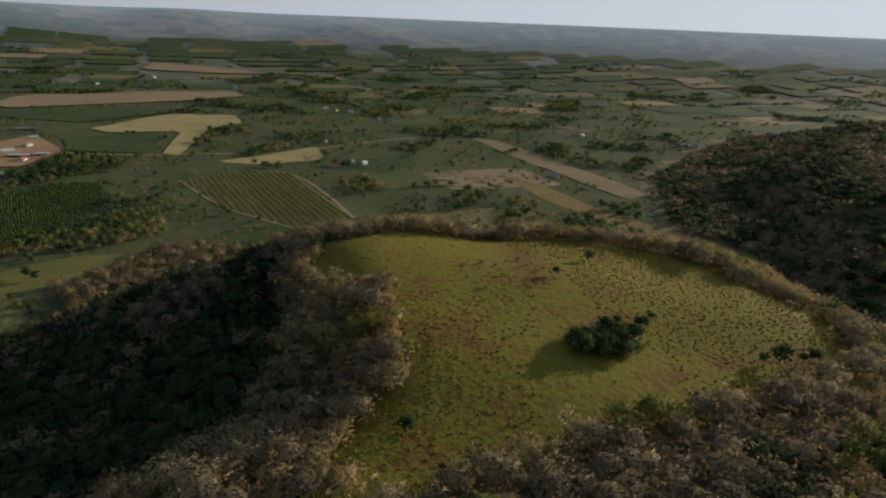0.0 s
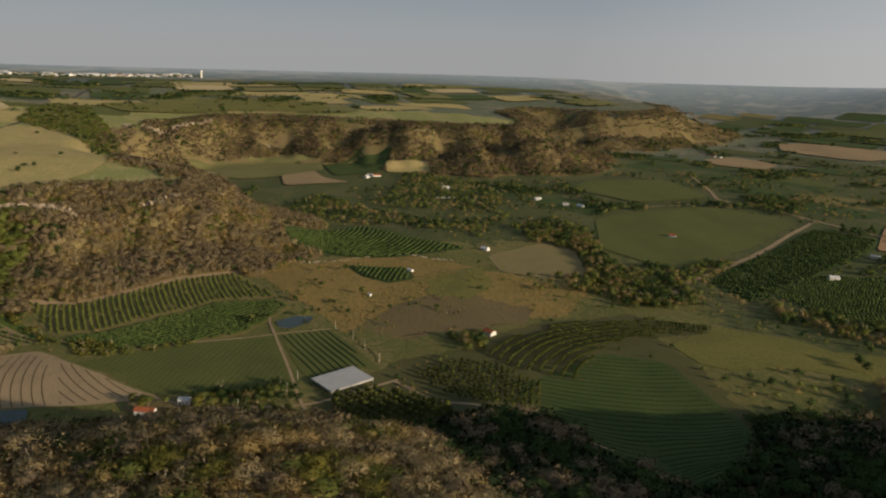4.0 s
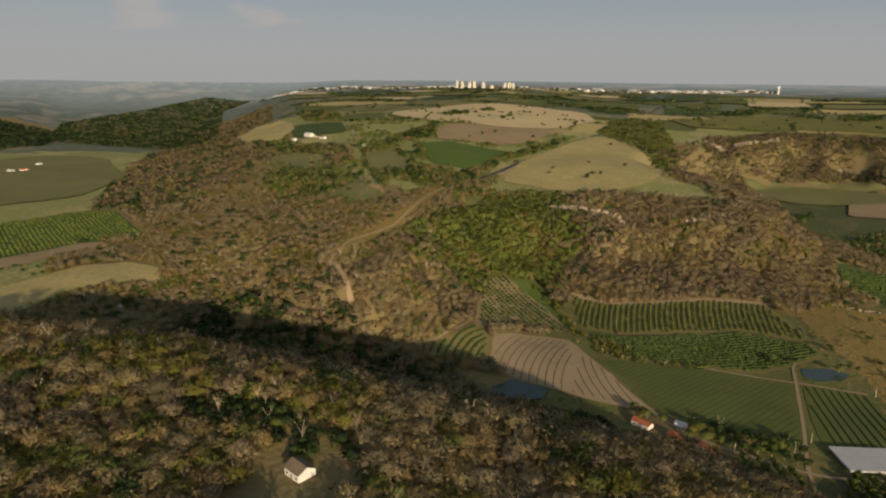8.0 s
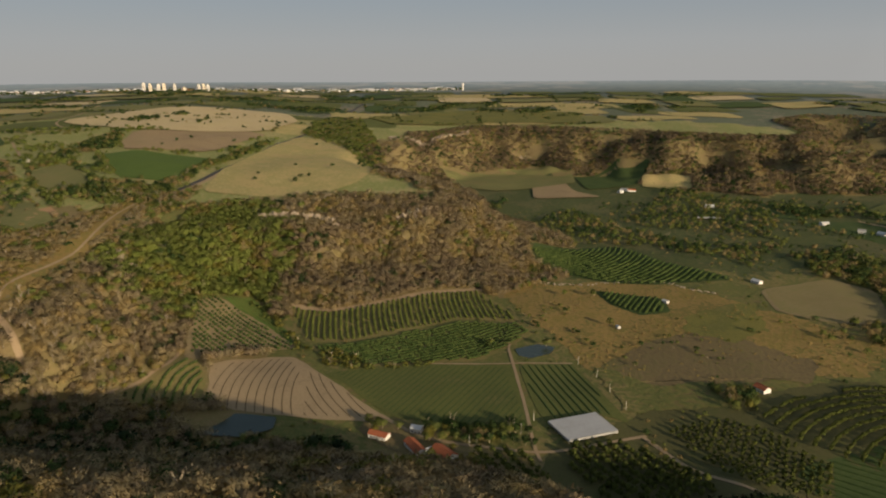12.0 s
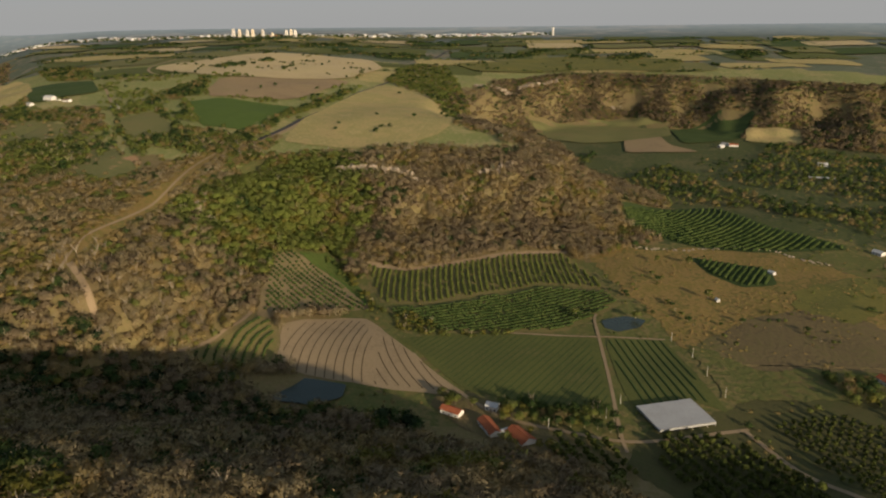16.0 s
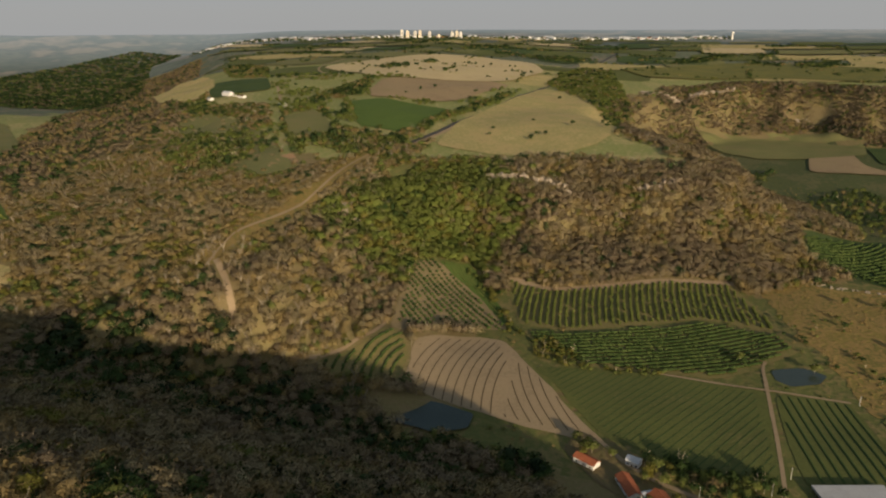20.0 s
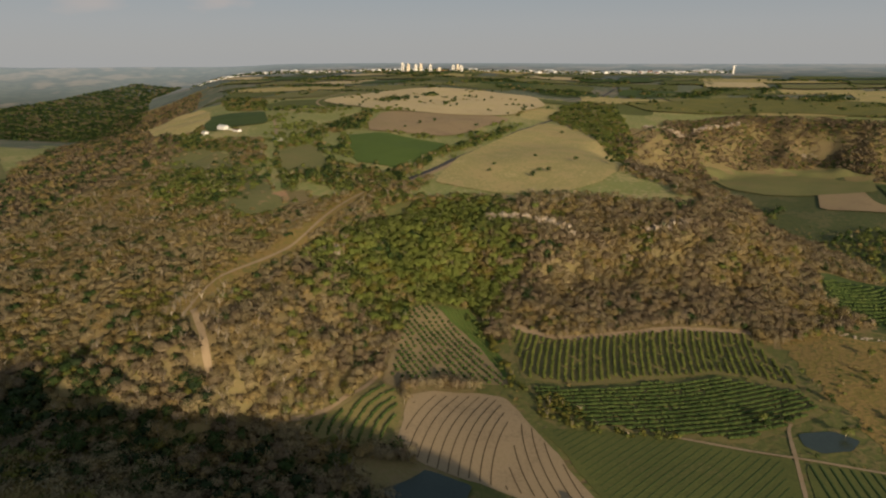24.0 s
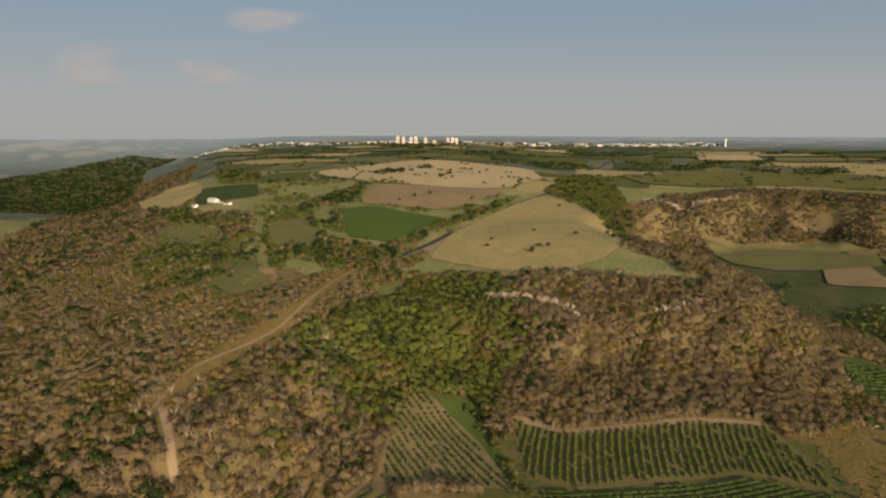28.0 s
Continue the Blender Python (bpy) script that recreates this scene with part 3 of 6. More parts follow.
def twig_shape(seed, twigs, length=0.20, thin=0.013, low=0.3, wide=0.44, clumps=9):
    """A leafless crown: many thin twigs that fan out and up from the limbs' ends."""
    rng = np.random.default_rng(seed)
    mid = rng.normal(size=(clumps, 3))
    mid /= np.linalg.norm(mid, axis=1)[:, None]
    mid = mid * rng.uniform(0.2, 0.6, (clumps, 1)) * [wide, wide, (1 - low) / 2] + [0, 0, (0.9 + low) / 2]
    out = rng.normal(size=(twigs, 3)) + [0, 0, 0.35]
    out /= np.linalg.norm(out, axis=1)[:, None]
    base = mid[rng.integers(0, clumps, twigs)] + out * [0.10, 0.10, 0.06]
    tip = base + out * length * rng.uniform(0.6, 1.3, (twigs, 1)) * [1, 1, 0.8]
    side = np.cross(out, rng.normal(size=(twigs, 3)))
    side *= thin * rng.uniform(0.6, 1.4, (twigs, 1)) / np.linalg.norm(side, axis=1)[:, None]
    way = 0.9 * out + [0, 0, 0.35]
    way /= np.linalg.norm(way, axis=1)[:, None]
    face = np.cross(2 * side, tip - base)
    side *= np.where(np.sum(face * way, 1) < 0, -1, 1)[:, None]
    co = np.stack([base - side, base + side, tip + side * 0.5], 1).reshape(-1, 3)
    return co, np.arange(twigs * 3).reshape(-1, 3), np.repeat(way, 3, 0)


def limb_shape(seed, limbs=5, thick=0.022, top=0.92):
    """A tapered trunk with forking limbs, three-sided, one metre high."""
    rng = np.random.default_rng(seed)
    lines = [((0, 0, -0.03), (rng.uniform(-0.03, 0.03), rng.uniform(-0.03, 0.03), 0.45), thick, thick * 0.65)]
    base = np.array(lines[0][1])
    for i in range(limbs):
        turn = 6.283 * (i + rng.uniform(0, 0.6)) / limbs
        start = base * rng.uniform(0.65, 1.0)
        end = start + np.array([math.cos(turn) * rng.uniform(0.12, 0.3), math.sin(turn) * rng.uniform(0.12, 0.3), (top - start[2]) * rng.uniform(0.6, 1.0)])
        lines.append((start, end, thick * 0.6, thick * 0.18))
    co, fc = [], []
    for a, b, ra, rb in lines:
        a, b = np.array(a), np.array(b)
        n = len(co)
        for p, r in ((a, ra), (b, rb)):
            for k in range(3):
                co.append(p + [r * math.cos(2.094 * k), r * math.sin(2.094 * k), 0])
        for k in range(3):
            m = (k + 1) % 3
            fc += [(n + k, n + m, n + 3 + m), (n + k, n + 3 + m, n + 3 + k)]
    return np.array(co), np.array(fc)


def blob_shape(seed, low=0.0, rough=0.22, fine=1):
    """A lumpy closed bush, one metre across and high."""
    bm = bmesh.new()
    bmesh.ops.create_icosphere(bm, subdivisions=fine, radius=0.5)
    rng = np.random.default_rng(seed)
    co = np.array([v.co for v in bm.verts]) * (1 + rng.uniform(-rough, rough, (len(bm.verts), 1))) + [0, 0, 0.45 + low]
    fc = np.array([[v.index for v in f.verts] for f in bm.faces])
    bm.free()
    return co, fc


def dome_shape(seed, cards, size, low=0.22, wide=0.46, lumps=7, fine=2):
    """A rounded crown: a lumpy hull of fine twigs, with loose sprays of leaf and twig standing out of it."""
    rng = np.random.default_rng(seed)
    bm = bmesh.new()
    bmesh.ops.create_icosphere(bm, subdivisions=fine, radius=1.0)
    bmesh.ops.delete(bm, geom=[f for f in bm.faces if f.calc_center_median().z < -0.45], context="FACES")
    way = np.array([v.co for v in bm.verts])
    bm.verts.index_update()
    fc = np.array([[v.index for v in f.verts] for f in bm.faces])
    bm.free()
    knob = rng.normal(size=(lumps, 3)) + [0, 0, 0.35]
    knob /= np.linalg.norm(knob, axis=1)[:, None]

    def reach(d):
        return 0.70 + 0.34 * np.exp(-9 * (1 - d @ knob.T)).max(1)

    half = np.array([wide, wide, (1 - low) / 2])
    mid = np.array([0, 0, (1 + low) / 2])
    co = mid + way * (reach(way) * rng.uniform(0.82, 1.1, len(way)))[:, None] * half * 0.84
    out = rng.normal(size=(cards, 3)) + [0, 0, 0.3]
    out /= np.linalg.norm(out, axis=1)[:, None]
    c = mid + out * (reach(out) * rng.uniform(0.8, 1.22, cards))[:, None] * half
    a = rng.normal(size=(cards, 3))
    a -= out * np.sum(a * out, 1)[:, None] * 0.9
    a /= np.linalg.norm(a, axis=1)[:, None]
    tip = out * 0.75 + rng.normal(size=(cards, 3)) * 0.5
    tip /= np.linalg.norm(tip, axis=1)[:, None]
    k = size * rng.uniform(0.6, 1.4, (cards, 1))
    spray = np.stack([c - a * k * 0.5, c + a * k * 0.5, c + tip * k * 1.2], 1).reshape(-1, 3)
    up = [0, 0, 0.85]
    hull_way = way + up
    spray_way = np.repeat(out + 0.35 * rng.normal(size=(cards, 3)) + up, 3, 0)
    ways = np.concatenate([hull_way, spray_way])
    ways /= np.linalg.norm(ways, axis=1)[:, None]
    return np.concatenate([co, spray]), np.concatenate([fc, len(co) + np.arange(cards * 3).reshape(-1, 3)]), ways


def soften(me, ways):
    """Leaves take the light as the round crown that they make up."""
    at = me.attributes.new("custom_normal", "FLOAT_VECTOR", "POINT")
    at.data.foreach_set("vector", np.ascontiguousarray(ways, np.float32).ravel())


def planted(name, places, shapes, high, wide, material, seed, lift=0.0, smooth=False):
    """One mesh that sets a turned copy of one of the shapes at every place."""
    rng = np.random.default_rng(seed)
    n = len(places)
    pick, turn = rng.integers(0, len(shapes), n), rng.uniform(0, 6.283, n)
    h = rng.uniform(high[0], high[1], n)
    w = h * rng.uniform(wide[0], wide[1], n)
    z = height(places[:, 0], places[:, 1]) + lift
    cos, fcs, nos, at = [], [], [], 0
    for k, (co, fc, *way) in enumerate(shapes):
        i = np.where(pick == k)[0]
        if not len(i):
            continue
        c, s = np.cos(turn[i])[:, None], np.sin(turn[i])[:, None]
        x = (co[:, 0] * c - co[:, 1] * s) * w[i][:, None] + places[i, 0][:, None]
        y = (co[:, 0] * s + co[:, 1] * c) * w[i][:, None] + places[i, 1][:, None]
        zz = co[:, 2] * h[i][:, None] + z[i][:, None]
        cos.append(np.stack([x, y, zz], -1).reshape(-1, 3))
        fcs.append((fc[None] + (np.arange(len(i)) * len(co))[:, None, None] + at).reshape(-1, 3))
        at += len(i) * len(co)
        if way:
            nx, ny, nz = way[0].T
            nos.append(np.stack([nx * c - ny * s, nx * s + ny * c, nz + 0 * c], -1).reshape(-1, 3))
    me = raw_mesh(name, np.concatenate(cos), np.concatenate(fcs), smooth or bool(nos))
    if nos:
        soften(me, np.concatenate(nos))
    me.materials.append(material)
    return me


NEARCROWN = [crown_shape(s, 105, 0.086, 0.16, 0.46, 9) for s in range(5)]
THINCROWN = [twig_shape(s + 60, 100, 0.17, 0.024, 0.3, 0.50, 16) for s in range(5)]
ORCHARDCROWN = [crown_shape(s + 75, 110, 0.115, 0.02, 0.50, 8) for s in range(4)]
NEARDOME = [dome_shape(s + 200, 130, 0.12, 0.15, 0.54, 9) for s in range(6)]
MIDDOME = [dome_shape(s + 220, 56, 0.15, 0.08, 0.56, 6) for s in range(6)]
FARDOME = [dome_shape(s + 240, 14, 0.26, 0.05, 0.54, 4, 1) for s in range(5)]
BRANCHWORK = [limb_shape(s) for s in range(6)]
BLOBS = [blob_shape(s) for s in range(6)]


def woods(name, places, label, kinds, seed, limbs=True):
    """A stand of trees past counting. kinds: share, shapes, heights, widths, material."""
    rng = np.random.default_rng(seed)
    if not len(places):
        return
    # like stands beside like: the kinds come in drifts, not evenly mixed
    drift = wobble(places[:, 0], places[:, 1], 62, seed * 0.37) + 0.6 * wobble(places[:, 0], places[:, 1], 24, seed * 0.71) + rng.normal(0, 0.42, len(places))
    pick = np.argsort(np.argsort(drift)) / len(places)
    low = 0.0
    holder = tagged(new(name), label, "woods", kind="stuff")
    for n, (share, shapes, high, wide, material) in enumerate(kinds):
        i = (pick >= low) & (pick < low + share)
        low += share
        if i.any():
            ob = new("canopy", planted("canopy", places[i], shapes, high, wide, material, seed + n))
            ob.parent = holder
    if limbs:
        i = rng.uniform(0, 1, len(places)) < limbs
        if i.any():
            ob = new("trunks", planted("trunks", places[i], BRANCHWORK, (8.5, 14), (0.8, 1.2), BARK, seed + 9))
            ob.parent = holder
    return holder

# ---- fields of the near valley ----
field("ploughed_field", [(-650, -143), (-669, -131), (-685, -101), (-682, -76), (-657, -58), (-606, -23), (-552, 18), (-550, -7), (-554, -40), (-563, -75), (-572, -103), (-581, -131), (-618, -138)], PLOUGHED, "bare pinkish ploughed field with dark curved furrows")
field("mown_field", [(-643, -43), (-652, 4), (-659, 52), (-652, 127), (-606, 127), (-529, 129), (-530, 81), (-544, 49), (-556, 19), (-607, -17)], LAWN, "mown green field beside the ploughed soil")
field("vegetable_field", [(-649, 132), (-654, 184), (-593, 193), (-532, 202), (-545, 180), (-534, 137), (-561, 134)], LAWN, "green field with dark straight planted rows")
field("young_orchard_floor", [(-814, -198), (-830, -182), (-785, -128), (-706, -74), (-699, -104), (-685, -132), (-651, -153), (-654, -169), (-730, -185)], TILLED, "pale soil of a young orchard under the cliff")
field("narrow_crop", [(-832, -180), (-849, -147), (-759, -96), (-711, -79), (-785, -128)], CROPLIGHT, "narrow wedge of fine green crop")
field("upper_orchard_floor", [(-825, -102), (-809, -54), (-844, 6), (-867, 56), (-881, 122), (-800, 149), (-768, 155), (-779, 89), (-751, 32), (-721, -22), (-721, -70)], ORCHARDSOIL, "grassy soil between orchard rows below the scarp")
field("lower_orchard_floor", [(-711, -64), (-714, -21), (-746, 32), (-774, 89), (-761, 154), (-730, 163), (-694, 129), (-665, 101), (-659, 52), (-655, -2), (-671, -42)], ORCHARDSOIL, "soil under the dense dark orchard")
field("terraced_strip", [(-650, -170), (-648, -153), (-621, -140), (-579, -136), (-568, -149), (-558, -200), (-576, -195), (-612, -178)], ORCHARDSOIL, "terraced green strip at the wood's edge")
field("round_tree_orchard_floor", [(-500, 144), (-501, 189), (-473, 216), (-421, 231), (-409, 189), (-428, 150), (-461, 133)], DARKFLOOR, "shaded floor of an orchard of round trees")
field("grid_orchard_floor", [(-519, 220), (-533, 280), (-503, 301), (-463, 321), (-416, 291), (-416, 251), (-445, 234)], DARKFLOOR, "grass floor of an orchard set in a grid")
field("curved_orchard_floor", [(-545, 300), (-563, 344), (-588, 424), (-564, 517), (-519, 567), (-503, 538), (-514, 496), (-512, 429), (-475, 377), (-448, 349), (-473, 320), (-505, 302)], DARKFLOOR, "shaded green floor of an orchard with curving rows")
field("yellow_meadow", [(-495, 484), (-521, 565), (-464, 614), (-402, 626), (-351, 652), (-336, 611), (-409, 549), (-425, 490), (-451, 475)], MEADOW, "sunlit yellow-green meadow below the hill")
# The dark crop colour here stands in for a shadow over the field.
field("shaded_field", [(-457, 285), (-500, 405), (-460, 450), (-339, 425), (-257, 334), (-253, 281), (-285, 262), (-365, 282)], CROP, "green rowed field, shade put into its dark crop colour", bend=1)
field("dry_hummocks", [(-902, 145), (-902, 262), (-876, 386), (-788, 423), (-677, 516), (-605, 435), (-615, 323), (-600, 237), (-632, 200), (-756, 170)], HUMMOCK, "dry golden hummocky grassland", lift=0.25, keep=False, bend=16)
field("hillock_orchard_floor", [(-873, 264), (-834, 337), (-780, 328), (-774, 292), (-816, 268)], CROP, "dark orchard floor on the dry hillock", lift=0.5)
field("tilled_field", [(-860, 469), (-897, 585), (-840, 608), (-721, 547), (-736, 487), (-775, 446)], TILLED, "brown tilled field with thin rows")
field("far_orchard_floor", [(-1076, 220), (-1103, 366), (-993, 397), (-901, 462), (-888, 340), (-909, 280), (-977, 209)], CROP, "dark orchard behind the dry hummocks")
field("green_meadow", [(-1886, 119), (-1992, 392), (-1896, 484), (-1754, 457), (-1695, 339), (-1663, 243), (-1709, 183)], PASTURE, "smooth pale green meadow under the quarry scarp")
field("bare_strip", [(-1731, 345), (-1756, 431), (-1637, 423), (-1549, 467), (-1538, 310)], PINK, "pinkish bare strip beside the meadow", lift=0.6)
field("scarp_foot_crop", [(-1854, 475), (-1882, 575), (-1836, 675), (-1698, 588), (-1655, 459)], CROP, "dark green crop in the scarp's bay", bend=4)
field("scarp_foot_stubble", [(-1763, 629), (-1731, 732), (-1631, 704), (-1675, 599)], TAN, "tan stubble strip at the scarp's foot", bend=4)
field("ridge_soil", [(64, 1513), (124, 1489), (235, 1275), (331, 1050), (285, 1010), (200, 1184)], TILLED, "long brown tilled strip beside the dark hill", bend=4)
field("ridge_grass", [(108, 1145), (166, 1076), (253, 913), (335, 816), (372, 740), (352, 722), (240, 859), (140, 1013)], HUMMOCK, "dry tan grass along the low ridge", bend=6)
field("olive_field", [(-1039, 783), (-1070, 1080), (-897, 1148), (-774, 890), (-698, 676), (-843, 654)], LAWN, "olive green field by the farm road")
field("far_green_field", [(-1443, 1054), (-1382, 1249), (-1157, 1180), (-1137, 962), (-1335, 920)], LAWN, "green field beyond the farm road")
field("lane_orchard_floor", [(-650, 681), (-837, 1105), (-738, 1142), (-685, 1041), (-603, 807), (-564, 667)], CROP, "dark green orchard along the dirt lane")
field("pink_field", [(-1097, 1702), (-1150, 1913), (-965, 2055), (-649, 2203), (-577, 2085), (-830, 1848), (-1034, 1690)], PINK, "long pinkish bare field")
field("tan_field", [(-732, 1444), (-649, 1700), (-500, 1713), (-447, 1582), (-498, 1487), (-458, 1217), (-490, 1205), (-543, 1464), (-674, 1413)], TAN, "tan harvested field bent round a crop")
field("distant_pink_field", [(-1146, 2725), (-1180, 2930), (-900, 2900), (-671, 2790), (-872, 2717), (-1004, 2712)], PINK, "distant reddish bare field")
field("yellow_strip", [(-688, 2789), (-507, 2782), (-543, 2862), (-706, 2812)], MEADOW, "yellow-green strip far down the valley")
field("yellow_strip", [(-464, 2853), (-258, 2858), (-278, 2866), (-452, 2854)], MEADOW, "yellow-green strip far down the valley")
field("brown_field", [(-1955, 2280), (-1909, 2401), (-1664, 2486), (-1521, 2485), (-1525, 2174), (-1805, 2136)], PINK, "broad brown bare field")
field("tan_strip", [(-1705, 1671), (-1747, 1837), (-1557, 1839), (-1462, 1675), (-1605, 1617)], PINK, "reddish tan field below the far scarp")
field("striped_orchard_floor", [(-394, 1022), (-308, 1111), (-237, 1103), (-108, 855), (-173, 802), (-287, 878)], ORCHARDSOIL, "orchard floor with straight green rows")
field("dark_crop", [(-1055, 1607), (-773, 1801), (-652, 1715), (-773, 1524), (-943, 1540)], CROP, "long dark green crop field")
field("dark_crop", [(-728, 1330), (-579, 1449), (-506, 1215), (-647, 1206)], CROP, "dark green crop field behind the farmyard")
field("dark_crop", [(-570, 970), (-503, 1001), (-434, 903), (-423, 749), (-515, 707), (-581, 715), (-620, 842)], CROP, "dark green crop field before the farmyard")
field("tan_strip", [(-386, 1168), (-238, 1333), (-205, 1224), (-310, 1156)], TAN, "tan strip beside the valley road")
field("farmyard", [(-804, 1246), (-788, 1349), (-660, 1208), (-665, 1081), (-699, 1075)], RED, "red earth yard among farm buildings", lift=0.6)
field("meadow_patch", [(-423, 621), (-385, 670), (-311, 695), (-329, 627), (-404, 591)], MEADOW, "bright meadow at the hill's foot", lift=0.5)

# ---- fields of the side valley ----
field("side_valley_orchard_floor", [(-686, -966), (-865, -921), (-886, -861), (-737, -661), (-700, -743), (-545, -764)], CROPLIGHT, "green orchard in the side valley")
field("side_valley_soil", [(-530, -775), (-690, -752), (-712, -700), (-690, -680), (-640, -700), (-500, -725)], PINK, "pinkish bare field in the side valley")
field("side_valley_pasture", [(-465, -651), (-605, -639), (-629, -588), (-615, -529), (-577, -499), (-534, -561), (-420, -560)], TAN, "tan dry pasture at the wood's edge")
field("side_valley_field", [(-1224, -1729), (-1448, -1667), (-1470, -1579), (-1451, -1451), (-1182, -1126), (-977, -1044), (-775, -1092)], PASTURE, "grey-green pasture below the brown slope", bend=6)

# ---- fields of the plateau ----
field("green_crop", [(-1383, -525), (-1437, -484), (-1399, -330), (-1259, -324), (-1145, -331), (-1155, -412)], CROPLIGHT, "vivid green crop on the plateau", rounds=1)
field("pink_plateau_field", [(-1523, -543), (-1718, -590), (-1877, -383), (-1850, -308), (-1484, -354), (-1445, -504)], PINK, "reddish tan bare field on the plateau")
field("tan_plateau_field", [(-1916, -852), (-2277, -748), (-2404, -564), (-2359, -338), (-2173, -276), (-1874, -340), (-1732, -603)], PALE, "broad tan field dotted with dark trees", keep=False)
field("knoll_pasture", [(-1091, -267), (-1298, -279), (-1614, -262), (-1850, -240), (-1813, -139), (-1602, -61), (-1480, -30), (-1340, -18), (-1222, -28), (-1149, -45), (-1085, -88), (-1057, -153), (-1070, -209)], TAN, "dry golden pasture on a rounded knoll", keep=True)
field("tan_plateau_corner", [(-1960, -1330), (-1830, -1130), (-1560, -940), (-1400, -880), (-1450, -1010), (-1760, -1290)], TAN, "tan field at the plateau's rim")
field("plateau_crop", [(-1619, -1023), (-1677, -872), (-1504, -760), (-1388, -827)], CROP, "dark green crop behind the plateau farm")
field("rowed_plateau_field", [(-1184, -561), (-1268, -544), (-1179, -469), (-1092, -426), (-1045, -462)], PASTURE, "grey-green field with faint rows")
field("red_earth_patch", [(-892, -430), (-954, -418), (-918, -390), (-878, -408)], RED, "patch of bare red earth", lift=0.6)
field("rim_pasture", [(-2348, -82), (-2667, 272), (-2503, 658), (-2191, 572), (-2256, 301), (-2181, 12)], MEADOW, "dry yellow-green pasture above the quarry", keep=False)
field("scrub_pasture", [(-1392, -953), (-1187, -655), (-1099, -558), (-1000, -480), (-940, -428), (-888, -369), (-832, -393), (-870, -460), (-904, -526), (-983, -565), (-1127, -722), (-1280, -860)], PASTURE, "grazed slope dotted with bushes", keep=False, bend=9)
field("hilltop_pasture", [(-78, 330), (-72, 372), (-20, 400), (60, 418), (120, 408), (165, 385), (215, 330), (195, 265), (145, 228), (100, 212), (74, 205), (52, 198), (38, 184), (18, 170), (0, 160), (-24, 163), (-46, 172), (-41, 206), (-18, 231), (-30, 283)], HILLGRASS, "golden green tussocky grass on the hilltop", lift=0.3, bend=6)

field("bare_crest", [(-1010, -345), (-930, -348), (-832, -332), (-731, -324), (-655, -328), (-598, -314), (-588, -290), (-660, -298), (-731, -294), (-832, -304), (-945, -318), (-1010, -318)], HUMMOCK, "bare golden-brown soil along the spur's crest", lift=0.4, bend=9, keep=False)
# Sheet of darker ground that paints shade between the orchards.
field("orchard_margin", [(-545, 215), (-568, 300), (-600, 420), (-575, 520), (-500, 480), (-330, 440), (-240, 330), (-330, 255), (-400, 240), (-405, 150), (-470, 125), (-505, 135)], DARKFLOOR, "rough grass between the orchards, shade put into its colour", lift=0.2, bend=12, keep=False)
field("farmstead_yard", [(-560, 2), (-535, -4), (-505, 18), (-480, 50), (-470, 75), (-488, 88), (-506, 62), (-530, 50), (-552, 28)], SCRUB, "worn brown earth round the farm buildings", lift=0.45, bend=4, keep=False)
field("olive_pasture", [(-646, 210), (-688, 261), (-717, 330), (-682, 375), (-630, 420), (-600, 380), (-598, 330), (-600, 262), (-612, 207)], SCRUB, "dull olive pasture with dry streaks", lift=0.45, bend=12, keep=False)
field("dark_pasture", [(-648, 202), (-600, 245), (-606, 320), (-570, 330), (-548, 262), (-545, 208), (-605, 198)], GRASS, "dull green pasture beside the rowed field", lift=0.5, bend=9, keep=False)
field("yellow_hummock", [(-722, 312), (-773, 343), (-806, 401), (-800, 430), (-706, 400), (-690, 350)], MEADOW, "yellow-green hummock in dry grass", lift=0.5, bend=12, keep=False)

# ---- a patchwork of plain fields down the valley ----
rng = np.random.default_rng(7)
HEDGES = []
PATCH = [(CROP, "dark green crop field in the open valley"), (VALLEY, "rough green pasture in the open valley"), (CROP, "dark green crop field in the open valley"), (LAWN, "green pasture in the open valley"), (ORCHARDSOIL, "olive grassland in the open valley"), (PINK, "pinkish bare field in the open valley")]
